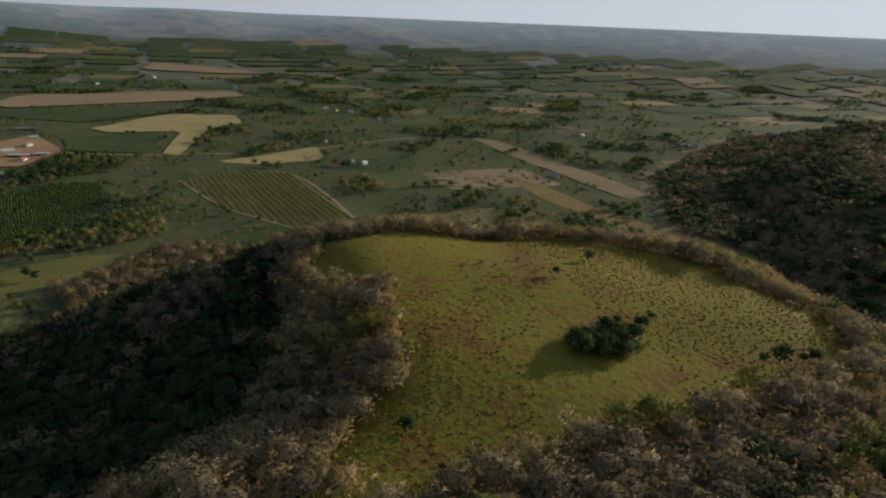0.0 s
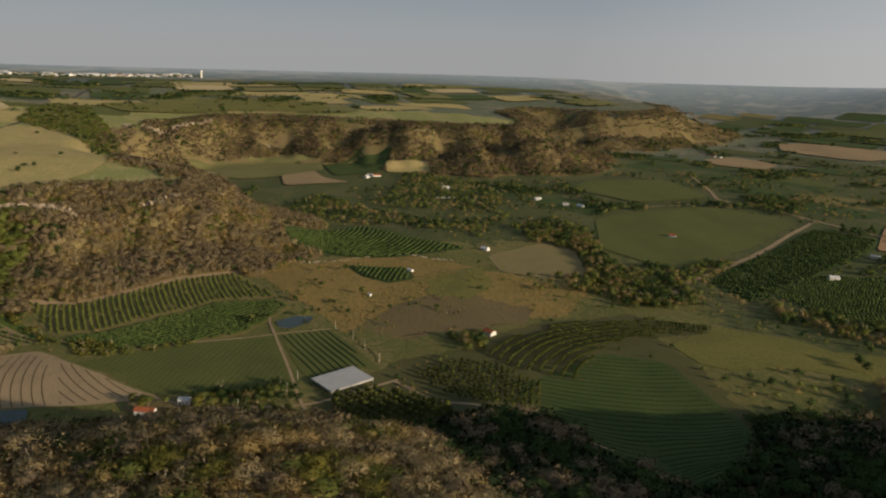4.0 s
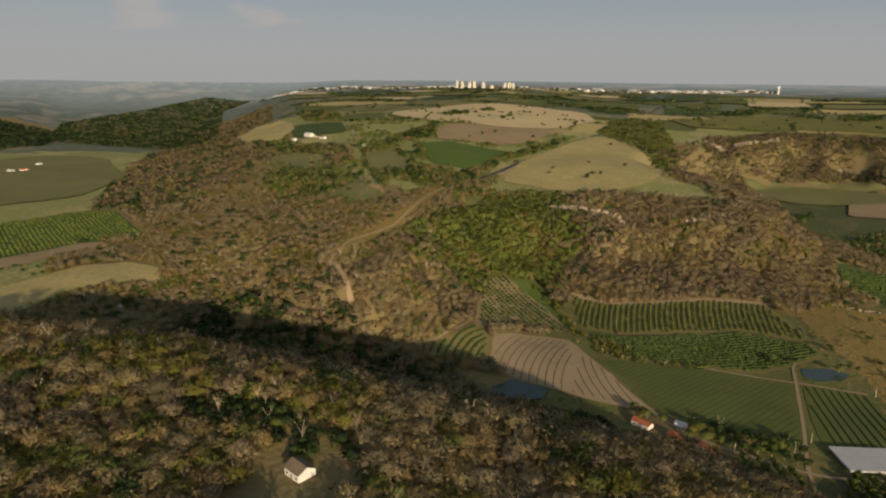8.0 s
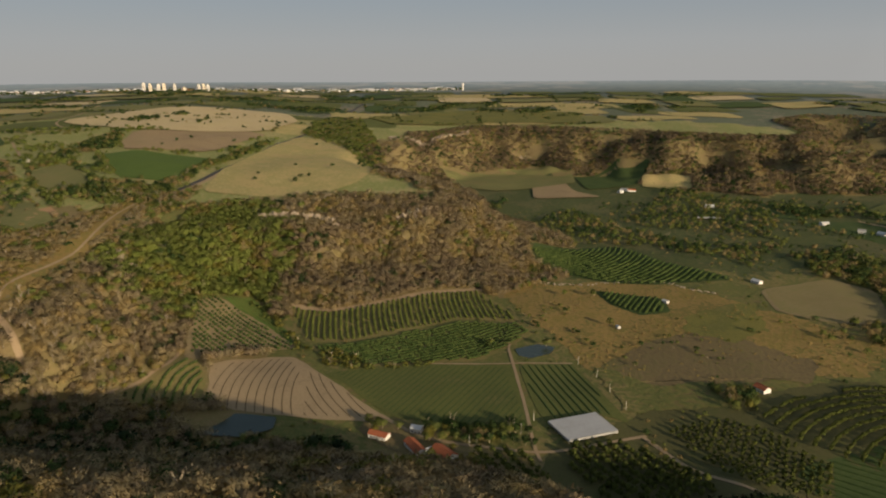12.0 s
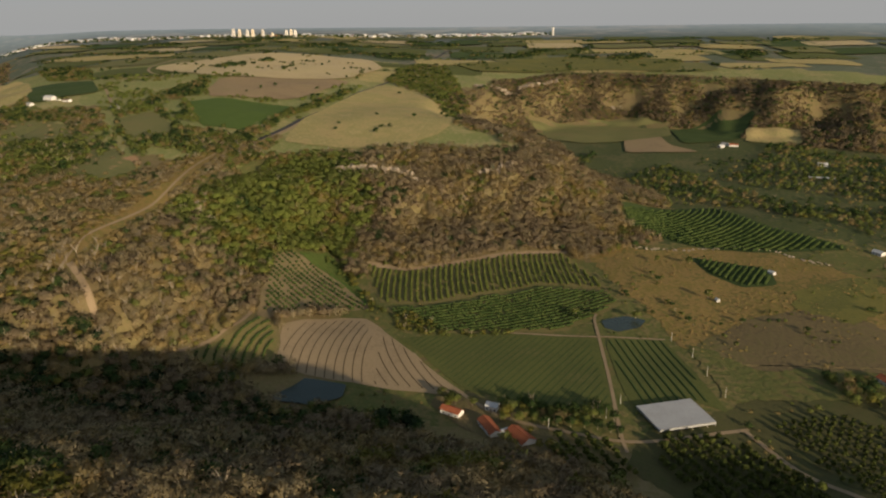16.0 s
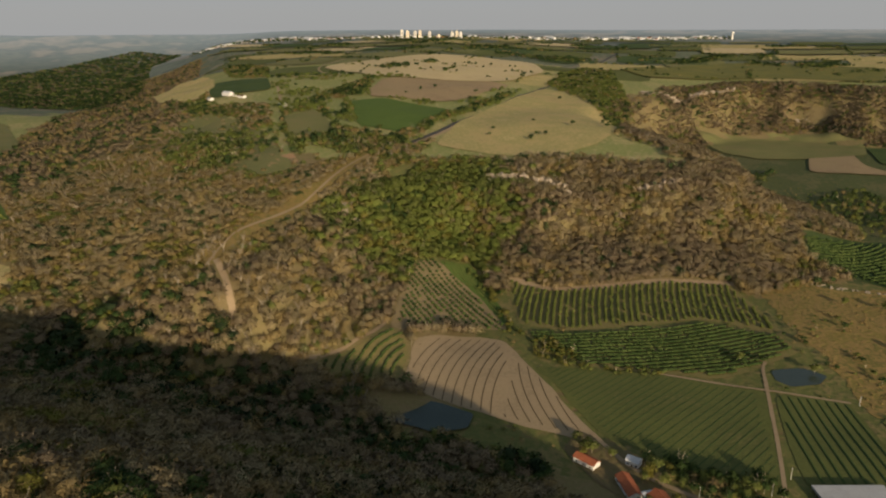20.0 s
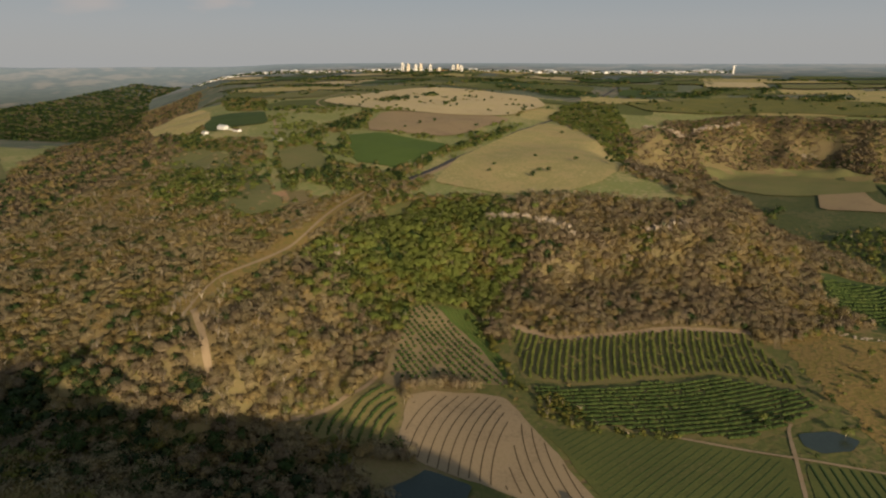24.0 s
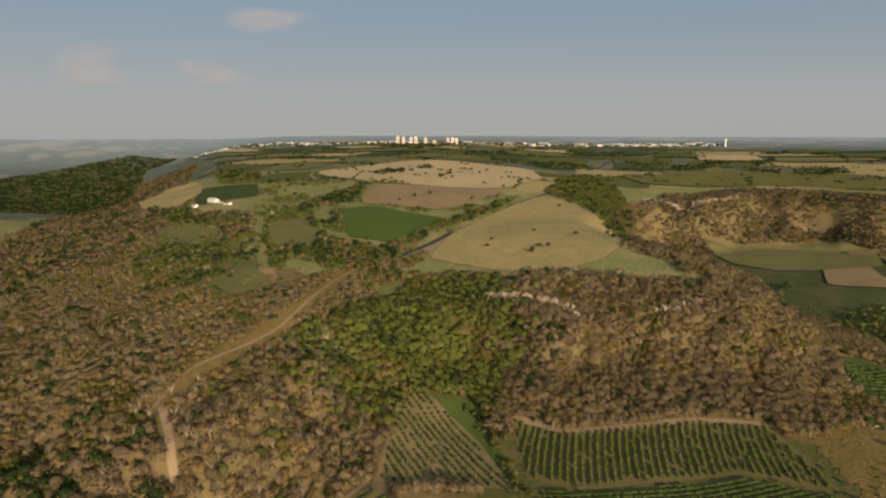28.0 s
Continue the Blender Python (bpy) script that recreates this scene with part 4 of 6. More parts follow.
for i in range(-17, 19):
    for j in range(0, 27):
        u, v = 190 * i + rng.uniform(-45, 45), 130 * j + rng.uniform(-20, 20) + 560
        x, y = 0.94 * u - 0.34 * v + 120, 0.34 * u + 0.94 * v
        w, d = rng.uniform(76, 108), rng.uniform(48, 74)
        kind = PATCH[min(int(rng.uniform(0, 1) ** 1.9 * 5.4), 5)]
        ring = [(x + 0.94 * a - 0.34 * b, y + 0.34 * a + 0.94 * b) for a, b in ((-w, -d), (w + rng.uniform(-25, 25), -d), (w, d), (-w + rng.uniform(-25, 25), d))]
        px, py = np.array([p[0] for p in ring] + [x]), np.array([p[1] for p in ring] + [y])
        if rng.uniform() < 0.06 or (np.hypot(px, py) > 3900).any() or (np.abs(height(px, py) - np.where(np.hypot(px, py) > FAR, height(px, py), 0)) > 9).any():
            continue
        if (inside_by(px, py, PLATEAU) > -190).any() or (inside_by(px, py, EAST) > -300).any() or in_any(px, py, FIELDS, 4).any() or y < 650 and x < -350:
            continue
        for a, b in ((0, 1), (1, 2)):
            if rng.uniform() < 0.55:
                k = np.sort(rng.uniform(0, 1, 22))[:rng.integers(6, 22), None]
                HEDGES.append(np.array(ring[a]) * (1 - k) + np.array(ring[b]) * k + rng.normal(0, 3.5, (len(k), 2)))
        tagged(new("valley_field", drape("valley_field", soft_ring(ring, 1, 3.0), kind[0], 0.2 + 1.6 * (np.hypot(x, y) > 2300) + 2.5 * (np.hypot(x, y) > 3000), 14 + 16 * (np.hypot(x, y) > 2000))), kind[1], "field", kind="structure")

# ---- strips of field on the far plateau ----
for i in range(-9, 10):
    for j in range(0, 9):
        u, v = 230 * i + rng.uniform(-60, 60), 1750 + 235 * j + rng.uniform(-40, 40)
        x, y = -0.97 * v + 0.22 * u - 60, 0.97 * u + 0.22 * v - 620
        w, d = rng.uniform(85, 150), rng.uniform(60, 115)
        ring = [(x + a, y + b) for a, b in ((-d, -w), (d, -w + rng.uniform(-30, 30)), (d + rng.uniform(-30, 30), w), (-d, w))]
        px, py = np.array([p[0] for p in ring] + [x]), np.array([p[1] for p in ring] + [y])
        mat_, words = [(LAWN, "olive green field on the far plateau"), (CROP, "dark green field on the far plateau"), (TAN, "dry tan field on the far plateau"), (PASTURE, "grey-green pasture on the far plateau"), (PALE, "pale stubble on the far plateau")][rng.choice(5, p=[0.26, 0.16, 0.24, 0.24, 0.10])]
        if (np.hypot(px, py) > 3900).any() or (inside_by(px, py, PLATEAU) < 60).any() or in_any(px, py, FIELDS, 6).any():
            continue
        far_by = np.hypot(x, y)
        tagged(new("plateau_field", drape("plateau_field", soft_ring(ring, 1, 4.0), mat_, 0.25 + 1.6 * (far_by > 2300) + 2.5 * (far_by > 3000), 16 + 16 * (far_by > 2300))), words, "field", kind="structure")
        for a, b in ((0, 1), (1, 2), (3, 0)):
            if rng.uniform() < 0.5:
                k = np.sort(rng.uniform(0, 1, 26))[:rng.integers(6, 26), None]
                HEDGES.append(np.array(ring[a]) * (1 - k) + np.array(ring[b]) * k + rng.normal(0, 3, (len(k), 2)))

# ---- water ----
def pond(ring, label):
    p = soft_ring(ring, 5, 1.5)
    level = float(np.median(height(p[:, 0], p[:, 1]))) + 0.5
    bm = bmesh.new()
    bm.faces.new([bm.verts.new((x, y, level)) for x, y in p])
    bmesh.ops.recalc_face_normals(bm, faces=bm.faces[:])
    ob = part("water", bm, WATER)
    FIELDS.append(ring)
    return tagged(ob, label, "pond", kind="structure")


pond([(-550, -146), (-562, -129), (-567, -105), (-557, -72), (-538, -70), (-527, -90), (-532, -125)], "dark still pond below the ploughed field")
pond([(-690, 137), (-701, 162), (-692, 178), (-675, 169), (-666, 149), (-673, 138)], "small green pond in dry grass")

# ---- roads and lanes ----
ribbon("road", [(-1040, -318), (-1055, -306), (-1180, -288), (-1320, -274), (-1496, -264), (-1694, -258), (-1861, -238), (-2116, -190), (-2470, -160), (-2913, -123)], 9.0, ASPHALT, "dark asphalt road over the plateau", 0.9)
ribbon("road_verge", [(-1055, -300), (-1180, -280), (-1320, -266), (-1496, -256)], 7.0, DIRT, "reddish dirt verge of the asphalt road", 0.7)
ribbon("dirt_track", [(-1010, -330), (-945, -333), (-832, -318), (-731, -308), (-641, -312), (-585, -300)], 2.6, DIRT, "pale dirt track along the spur's crest", 0.8)
ribbon("dirt_track", [(-930, -350), (-850, -345), (-760, -350), (-680, -372)], 2.0, DIRT, "worn dirt track through scrub", 0.8)
ribbon("bare_gash", [(-602, -298), (-590, -286), (-578, -274), (-566, -264), (-552, -251)], 5.5, DIRT, "crumbling pale earth down the spur's nose", 1.2, "slope")
ribbon("footpath", [(-540, -215), (-576, -197), (-619, -182), (-648, -172), (-720, -190), (-815, -202)], 4.0, DIRT, "pale dirt path beside the orchard", 0.7)
ribbon("dirt_lane", [(-480, 122), (-499, 121), (-565, 126), (-658, 130), (-694, 131), (-705, 135)], 2.6, DIRT, "dirt lane between two green fields", 0.7)
ribbon("dirt_lane", [(-512, 203), (-454, 223), (-407, 249), (-368, 264), (-338, 299)], 3.4, DIRT, "dirt lane past the orchards", 0.7)
ribbon("dirt_lane", [(-560, 10), (-520, 40), (-500, 90), (-490, 125), (-498, 160), (-512, 207)], 3.4, DIRT, "dirt lane through the farmstead", 0.7)
ribbon("dirt_road", [(-434, 1239), (-530, 1189), (-676, 1192), (-758, 1163), (-886, 1172), (-1000, 1194), (-1118, 1158), (-1204, 1229), (-1464, 1395)], 8.0, DIRT, "pale dirt road across the valley", 0.7)
ribbon("dirt_road", [(-885, 1166), (-766, 917), (-696, 775), (-652, 636), (-617, 594)], 8.0, DIRT, "pale dirt road to the woods", 0.7)
ribbon("dirt_road", [(-1255, 856), (-1158, 878), (-1103, 937), (-1093, 1108), (-1118, 1158)], 6.0, DIRT, "pale farm road beside a green field", 0.7)
ribbon("dirt_road", [(-434, 1239), (-331, 1250), (-238, 1294), (-136, 1444), (58, 1530), (303, 1763), (330, 1640), (420, 1750), (560, 1800)], 7.0, DIRT, "winding valley road", 0.7)
ribbon("dirt_lane", [(-881, 126), (-868, 58), (-846, 8), (-811, -50), (-826, -100)], 9.0, DIRT, "dirt lane along the scarp's foot", 0.7)
ribbon("dirt_lane", [(-659, 54), (-654, 125), (-652, 185)], 2.6, DIRT, "pale track above the green fields", 0.8)
ribbon("dirt_lane", [(-108, 855), (-162, 980), (-237, 1107), (-308, 1114)], 5.0, DIRT, "dirt lane beside the striped orchard", 0.7)
ribbon("dirt_lane", [(-173, 802), (-287, 878), (-394, 1026)], 4.5, DIRT, "dirt lane beside the striped orchard", 0.7)
ribbon("dirt_track", [(-1583, -795), (-1418, -692), (-1341, -653), (-1268, -590)], 5.0, DIRT, "farm track over the plateau", 0.7)
ribbon("dirt_road", [(-1830, -1000), (-1700, -830), (-1720, -700), (-1900, -870), (-2200, -900)], 6.0, DIRT, "reddish dirt road behind the farm", 0.7)

# ---- furrows and planted rows ----
def lines_in(ring, turn, gap, bend=0.0, centre=None):
    """Lines of places a metre or two apart inside a ring: straight at turn degrees, bowed, or round a centre."""
    lo, hi = np.min(ring, 0), np.max(ring, 0)
    mid, reach = (lo + hi) / 2, float(np.hypot(*(hi - lo))) / 2 + 10
    out = []
    if centre is None:
        d = np.array([math.cos(radians(turn)), math.sin(radians(turn))])
        n = np.array([-d[1], d[0]])
        for k in np.arange(-reach, reach, gap):
            s = np.arange(-reach, reach, 1.5)
            p = mid + s[:, None] * d + (k + bend * (s / reach) ** 2)[:, None] * n
            out.append(p)
    else:
        c = np.array(centre, float)
        far = max(float(np.hypot(*(np.array(q) - c))) for q in ring)
        for r in np.arange(gap, far, gap):
            a = np.arange(0, 6.283, 1.5 / r)
            out.append(c + r * np.stack([np.cos(a), np.sin(a)], -1))
    return [(p, inside_by(p[:, 0], p[:, 1], list(ring)) > 1.5) for p in out]


def furrows(name, ring, turn, gap, wide, material, label, bend=0.0, centre=None, tall=0.25):
    co, fc = [], []
    for p, keep in lines_in(ring, turn, gap, bend, centre):
        d = np.gradient(p, axis=0)
        d /= np.maximum(np.hypot(d[:, 0], d[:, 1]), 1e-6)[:, None]
        side = np.stack([-d[:, 1], d[:, 0]], -1) * wide / 2
        z = height(p[:, 0], p[:, 1]) + 0.4
        for i in np.where(keep[:-1] & keep[1:])[0][::2]:
            j = min(i + 2, len(p) - 1)
            if not keep[j]:
                j = i + 1
            n = len(co)
            for q in (i, j):
                co += [(*(p[q] - side[q]), z[q]), (*p[q], z[q] + tall), (*(p[q] + side[q]), z[q])]
            fc += [(n, n + 1, n + 4, n + 3), (n + 1, n + 2, n + 5, n + 4)]
    me = raw_mesh(name, co, fc)
    me.materials.append(material)
    return tagged(new(name, me), label, "crop rows", kind="stuff")


def rows_of(name, ring, turn, gap, step, high, label, bend=0.0, centre=None, material=ORCHARDLEAF, seed=1, wide=(0.9, 1.2), miss=0.04, shapes=None):
    """An orchard or planted rows: one bush beside another along lines inside the ring."""
    rng = np.random.default_rng(seed)
    pts = []
    for p, keep in lines_in(ring, turn, gap, bend, centre):
        q = p[keep]
        pts.append(q[::max(1, int(round(step / 1.5)))])
    p = np.concatenate(pts)
    p = p[rng.uniform(0, 1, len(p)) > miss] 
    p = p + rng.normal(0, 0.25, p.shape)
    ob = new(name, planted(name, p, shapes or BLOBS, high, wide, material, seed, 0.2, smooth=False))
    return tagged(ob, label, "orchard", kind="stuff")


PLOUGH_A = [(-640, -140), (-665, -128), (-680, -100), (-678, -78), (-640, -62), (-560, -58), (-568, -100), (-580, -128)]
PLOUGH_B = [(-655, -56), (-606, -22), (-556, 14), (-555, -10), (-560, -52), (-630, -58)]
furrows("furrows", PLOUGH_A, 0, 7.2, 0.9, FURROW, "dark curving furrows in pinkish soil", bend=14)
furrows("furrows", PLOUGH_B, 22, 7.2, 0.9, FURROW, "dark curving furrows in pinkish soil", bend=10)
furrows("vegetable_rows", [(-649, 134), (-652, 182), (-593, 191), (-540, 196), (-547, 178), (-536, 140), (-561, 136)], 8, 6.2, 2.0, CROP, "dark green vegetable rows", tall=0.7)
furrows("mown_stripes", [(-645, -38), (-655, 52), (-650, 122), (-606, 122), (-534, 124), (-535, 81), (-548, 49), (-560, 19), (-607, -14)], 150, 5.5, 0.9, CROP, "faint mown stripes in the green field", tall=0.15)
rows_of("young_orchard", [(-814, -198), (-830, -184), (-785, -130), (-706, -77), (-690, -110), (-680, -140), (-660, -165), (-730, -183)], 42, 7.0, 6.0, (2.6, 3.6), "young orchard bushes on pale soil", seed=11, wide=(1.0, 1.3))
rows_of("crop_rows", [(-832, -178), (-849, -147), (-759, -97), (-715, -80), (-785, -126)], 38, 4.0, 1.5, (1.0, 1.4), "fine green crop rows", seed=12, material=LAWN)
rows_of("upper_orchard", [(-822, -100), (-807, -54), (-842, 6), (-864, 56), (-876, 120), (-800, 147), (-771, 152), (-782, 89), (-754, 32), (-724, -22), (-724, -70)], 4, 6.0, 4.5, (2.4, 3.2), "green orchard rows running up to the scarp", seed=13, bend=12, wide=(1.05, 1.35), material=ROUNDLEAF)
rows_of("lower_orchard", [(-711, -62), (-714, -21), (-746, 33), (-773, 89), (-760, 152), (-732, 160), (-696, 128), (-668, 100), (-662, 52), (-658, -2), (-673, -40)], 118, 6.2, 1.5, (2.2, 3.0), "dense dark green orchard rows", seed=14, bend=14, wide=(1.0, 1.5), miss=0.1)
rows_of("terrace_rows", [(-645, -168), (-646, -155), (-621, -142), (-583, -139), (-570, -150), (-562, -196), (-576, -192), (-612, -176)], 0, 7.0, 1.5, (1.8, 2.6), "green terrace rows curving round the furrows", seed=15, centre=(-600, -60))
rows_of("round_tree_orchard", [(-498, 146), (-499, 187), (-473, 213), (-424, 227), (-413, 189), (-430, 154), (-461, 136)], 20, 8.0, 6.0, (5.5, 7.0), "orchard of large round dark green trees", seed=16, material=ROUNDLEAF, wide=(1.0, 1.2), shapes=ORCHARDCROWN)
rows_of("shaded_orchard", [(-497, 78), (-494, 104), (-483, 122), (-450, 126), (-436, 96), (-449, 72)], 20, 8.5, 6.0, (5.0, 7.0), "dense dark orchard below the farmhouse", seed=26, material=ROUNDLEAF, wide=(1.0, 1.2), shapes=ORCHARDCROWN)
rows_of("grid_orchard", [(-517, 223), (-530, 280), (-501, 300), (-463, 319), (-419, 290), (-419, 252), (-446, 236)], 30, 7.0, 6.0, (4.0, 5.0), "orchard of round trees in a grid", seed=17, material=ROUNDLEAF, shapes=ORCHARDCROWN, wide=(1.0, 1.25))
rows_of("curved_orchard", [(-543, 302), (-560, 344), (-585, 424), (-562, 515), (-519, 563), (-505, 538), (-517, 496), (-515, 429), (-478, 377), (-454, 349), (-475, 323), (-505, 305)], 0, 10.0, 3.0, (3.2, 4.4), "orchard with curving hedge-like rows", seed=18, centre=(-388, 432), material=ROUNDLEAF, shapes=ORCHARDCROWN)
# Rows in dark foliage colour add to the field's painted shade.
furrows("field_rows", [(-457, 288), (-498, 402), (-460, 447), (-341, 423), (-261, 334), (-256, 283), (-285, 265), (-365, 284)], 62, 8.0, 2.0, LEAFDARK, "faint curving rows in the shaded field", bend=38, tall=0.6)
rows_of("hillock_orchard", [(-870, 267), (-833, 333), (-784, 325), (-779, 294), (-816, 271)], 150, 6.5, 3.0, (3.0, 4.0), "dark orchard on the dry hillock", seed=19)
furrows("field_rows", [(-860, 472), (-895, 583), (-839, 605), (-724, 547), (-738, 489), (-776, 449)], 60, 6.0, 1.6, PASTURE, "thin green rows in brown soil", tall=0.4)
rows_of("far_orchard", [(-1051, 220), (-1098, 364), (-993, 394), (-906, 458), (-892, 340), (-909, 284), (-978, 213)], 65, 8.0, 3.0, (3.0, 4.2), "dark orchard rows behind the hummocks", seed=20, centre=(-1150, 150))
rows_of("lane_orchard", [(-648, 684), (-833, 1100), (-741, 1137), (-688, 1038), (-606, 807), (-567, 671)], 20, 9.0, 4.5, (3.4, 4.6), "dark green orchard along the lane", seed=21)
rows_of("striped_orchard", [(-389, 1022), (-308, 1107), (-239, 1099), (-112, 854), (-173, 805), (-285, 881)], 118, 9.0, 4.5, (3.0, 4.0), "straight orchard rows beyond the hill", seed=22, material=LEAF)
rows_of("valley_orchard", [(-566, 967), (-503, 996), (-437, 903), (-427, 751), (-515, 710), (-578, 719), (-616, 842)], 70, 9.0, 4.5, (3.0, 4.2), "dense dark orchard in the valley", seed=23)
rows_of("side_valley_orchard", [(-690, -960), (-860, -915), (-880, -861), (-741, -668), (-706, -741), (-560, -762)], 150, 11.0, 6.0, (3.0, 4.4), "green orchard rows in the side valley", seed=24, miss=0.12, material=LEAF)

# ---- woods ----
ALLFIELDS = [r for r in FIELDS]
SPREAD = [(-1420, -760), (330, -760), (330, 760), (-1420, 760)]
cand = scatter(SPREAD, 7.6, 31)
cx, cy = cand[:, 0], cand[:, 1]
hill_by, rim_by = inside_by(cx, cy, HILL), inside_by(cx, cy, PLATEAU)
free = ~in_any(cx, cy, [r for r in ALLFIELDS if r[0] != (-78, 330)], 2.0) & ~in_any(cx, cy, [r for r in ALLFIELDS if r[0] == (-78, 330)], -9.0)
patchy = wobble(cx, cy, 95, 9.0)
TRACKS = [[(-1010, -338), (-832, -326), (-731, -316), (-590, -308), (-590, -292), (-731, -300), (-832, -310), (-1010, -322)], [(-570, -5), (-460, 20), (-455, 100), (-470, 135), (-545, 130), (-560, 60)],
          [(-604, -296), (-599, -302), (-572, -277), (-549, -254), (-553, -249), (-578, -271)], [(-250, -132), (-188, -122), (-182, -78), (-250, -82)], [(-262, -201), (-278, -165), (-266, -112), (-250, -90), (-246, -119), (-247, -175)], [(-564, 222), (-607, 335), (-569, 346), (-526, 294)]]
free &= ~in_any(cx, cy, TRACKS, 1.0)
foot = -172 - 85 * ramp(cy, 130, 270) * ramp(cx, 40, -40) - 22 * wobble(cx, cy, 60, 1.5)
on_hill = free & (hill_by > foot) & (rim_by < -60) & (cx > -470) & ~((cx > 20) & (cy < 110)) & (cy > -640)
on_hill &= ~((cx < -395) & (cy > 110))
back_side = on_hill & (cy < 160) & (cx > -160 - 0.75 * np.clip(-cy - 200, 0, 600))
woods("hill_back_woods", cand[back_side][::7], "bare woods on the hill's back", [(0.8, FARDOME, (9, 14), (1.5, 2.0), DRYLEAF), (0.2, FARDOME, (9, 14), (1.5, 2.0), LEAF)], 39, False)
on_hill &= ~back_side
DRY = [(0.02, NEARDOME, (7, 11), (1.2, 1.5), LEAFDARK), (0.30, NEARDOME, (8, 13), (1.15, 1.55), TWIG), (0.14, NEARDOME, (8, 13), (1.15, 1.5), SCARPTWIG), (0.08, THINCROWN, (9, 14), (1.0, 1.35), TWIG), (0.37, NEARDOME, (7, 11), (1.25, 1.65), DRYLEAF), (0.05, NEARDOME, (7, 11), (1.2, 1.5), LEAF), (0.04, NEARDOME, (7, 11), (1.2, 1.5), LEAFYELLOW)]
MIXED = [(0.08, NEARDOME, (7, 11), (1.2, 1.5), LEAFDARK), (0.28, NEARDOME, (8, 13), (1.15, 1.55), TWIG), (0.08, THINCROWN, (9, 14), (1.0, 1.35), TWIG), (0.30, NEARDOME, (7, 12), (1.2, 1.6), DRYLEAF), (0.12, NEARDOME, (7, 11), (1.2, 1.6), LEAF), (0.14, NEARDOME, (7, 11), (1.2, 1.6), LEAFYELLOW)]
green_side = on_hill & (wobble(cx, cy, 38, 21.0) + 0.35 * wobble(cx, cy, 15, 23.0) + 0.0012 * (-cy - 140) > 0.12) & (cy < 120)
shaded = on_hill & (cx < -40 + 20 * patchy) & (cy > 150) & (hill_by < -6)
# Darker foliage mix deepens the slope's shade by colour.
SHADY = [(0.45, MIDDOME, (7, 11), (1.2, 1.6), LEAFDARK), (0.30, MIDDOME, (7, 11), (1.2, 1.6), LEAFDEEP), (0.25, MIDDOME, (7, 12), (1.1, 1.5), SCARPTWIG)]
woods("shaded_hill_woods", cand[shaded], "woods on the hill's shaded side, shade put into dark foliage", SHADY, 40, False)
woods("hill_woods", cand[on_hill & ~green_side & ~shaded], "bare grey-brown dry-season woods on the hill", DRY, 41, 0.15)
woods("green_hill_woods", cand[green_side], "half-green woods with pale trunks on the hill", MIXED, 42, 0.2)

steep = scatter([(-1420, -760), (-540, -760), (-540, 330), (-1420, 330)], 6.0, 33)
crag = scatter([(-1250, -320), (-840, -320), (-840, 300), (-1250, 300)], 6.5, 34)
crag_by = inside_by(crag[:, 0], crag[:, 1], PLATEAU)
cand = np.concatenate([cand[~((cx < -540) & (cy < 330))], steep, crag[(crag_by > -110) & (crag_by < 15)]])
cx, cy = cand[:, 0], cand[:, 1]
hill_by, rim_by = inside_by(cx, cy, HILL), inside_by(cx, cy, PLATEAU)
free = ~in_any(cx, cy, ALLFIELDS, 2.0) & ~in_any(cx, cy, TRACKS, 1.0)
patchy = wobble(cx, cy, 95, 9.0)
on_slope = free & (rim_by > np.where(cy < -400, -255 + 20 * patchy, -165)) & (rim_by < np.where((cy > -250) & (cx > -1420), 55 + 12 * patchy, 12)) & (hill_by < -130)
gully = on_slope & (np.hypot((cx + 895) / 1.7, cy + 222) + 20 * patchy + 14 * np.random.default_rng(8).normal(0, 1, len(cand)) < 100)
flank = on_slope & ~gully & (cy < -290)
face = on_slope & ~gully & ~flank
thin = np.random.default_rng(3).uniform(0, 1, len(cand))
SLOPEDRY = [(0.05, MIDDOME, (6, 10), (0.9, 1.2), LEAFDARK), (0.22, MIDDOME, (7, 12), (0.95, 1.3), SCARPTWIG), (0.30, MIDDOME, (7, 12), (0.95, 1.3), TWIG), (0.08, THINCROWN, (9, 14), (0.9, 1.2), TWIG), (0.26, MIDDOME, (6, 11), (0.9, 1.3), DRYLEAF), (0.06, MIDDOME, (5, 9), (1.0, 1.3), LEAFYELLOW), (0.03, MIDDOME, (6, 9), (1.0, 1.3), LEAF)]
SLOPEGREEN = [(0.06, MIDDOME, (6, 10), (1.0, 1.4), DRYLEAF), (0.20, MIDDOME, (6, 10), (1.1, 1.5), LEAFYELLOW), (0.48, MIDDOME, (7, 12), (1.0, 1.4), LEAFBRIGHT), (0.22, MIDDOME, (7, 12), (1.0, 1.4), LEAF), (0.04, MIDDOME, (7, 12), (0.8, 1.1), LEAFDARK)]
FLANK = [(0.08, MIDDOME, (5, 8), (1.2, 1.5), LEAFDARK), (0.34, MIDDOME, (5, 9), (1.2, 1.6), TWIG), (0.36, MIDDOME, (4, 8), (1.3, 1.7), DRYLEAF), (0.13, MIDDOME, (4, 7), (1.2, 1.6), LEAFYELLOW), (0.09, MIDDOME, (4, 7), (1.2, 1.6), LEAF)]
woods("scarp_woods", cand[face & (thin < 0.93)], "bare brown woods clinging to the scarp", SLOPEDRY, 43, 0.45)
woods("gully_woods", cand[gully], "lush green woods filling the gully", SLOPEGREEN, 44, 0.3)
woods("flank_woods", cand[flank & (thin < 0.95)], "brown scrubby woods on the spur's flank", FLANK, 45, 0.1)
top_scrub = free & (rim_by >= 12) & (rim_by < 190 + 60 * patchy) & (cy < -270) & (cx > -1300) & (thin < 0.80 + 0.25 * patchy)
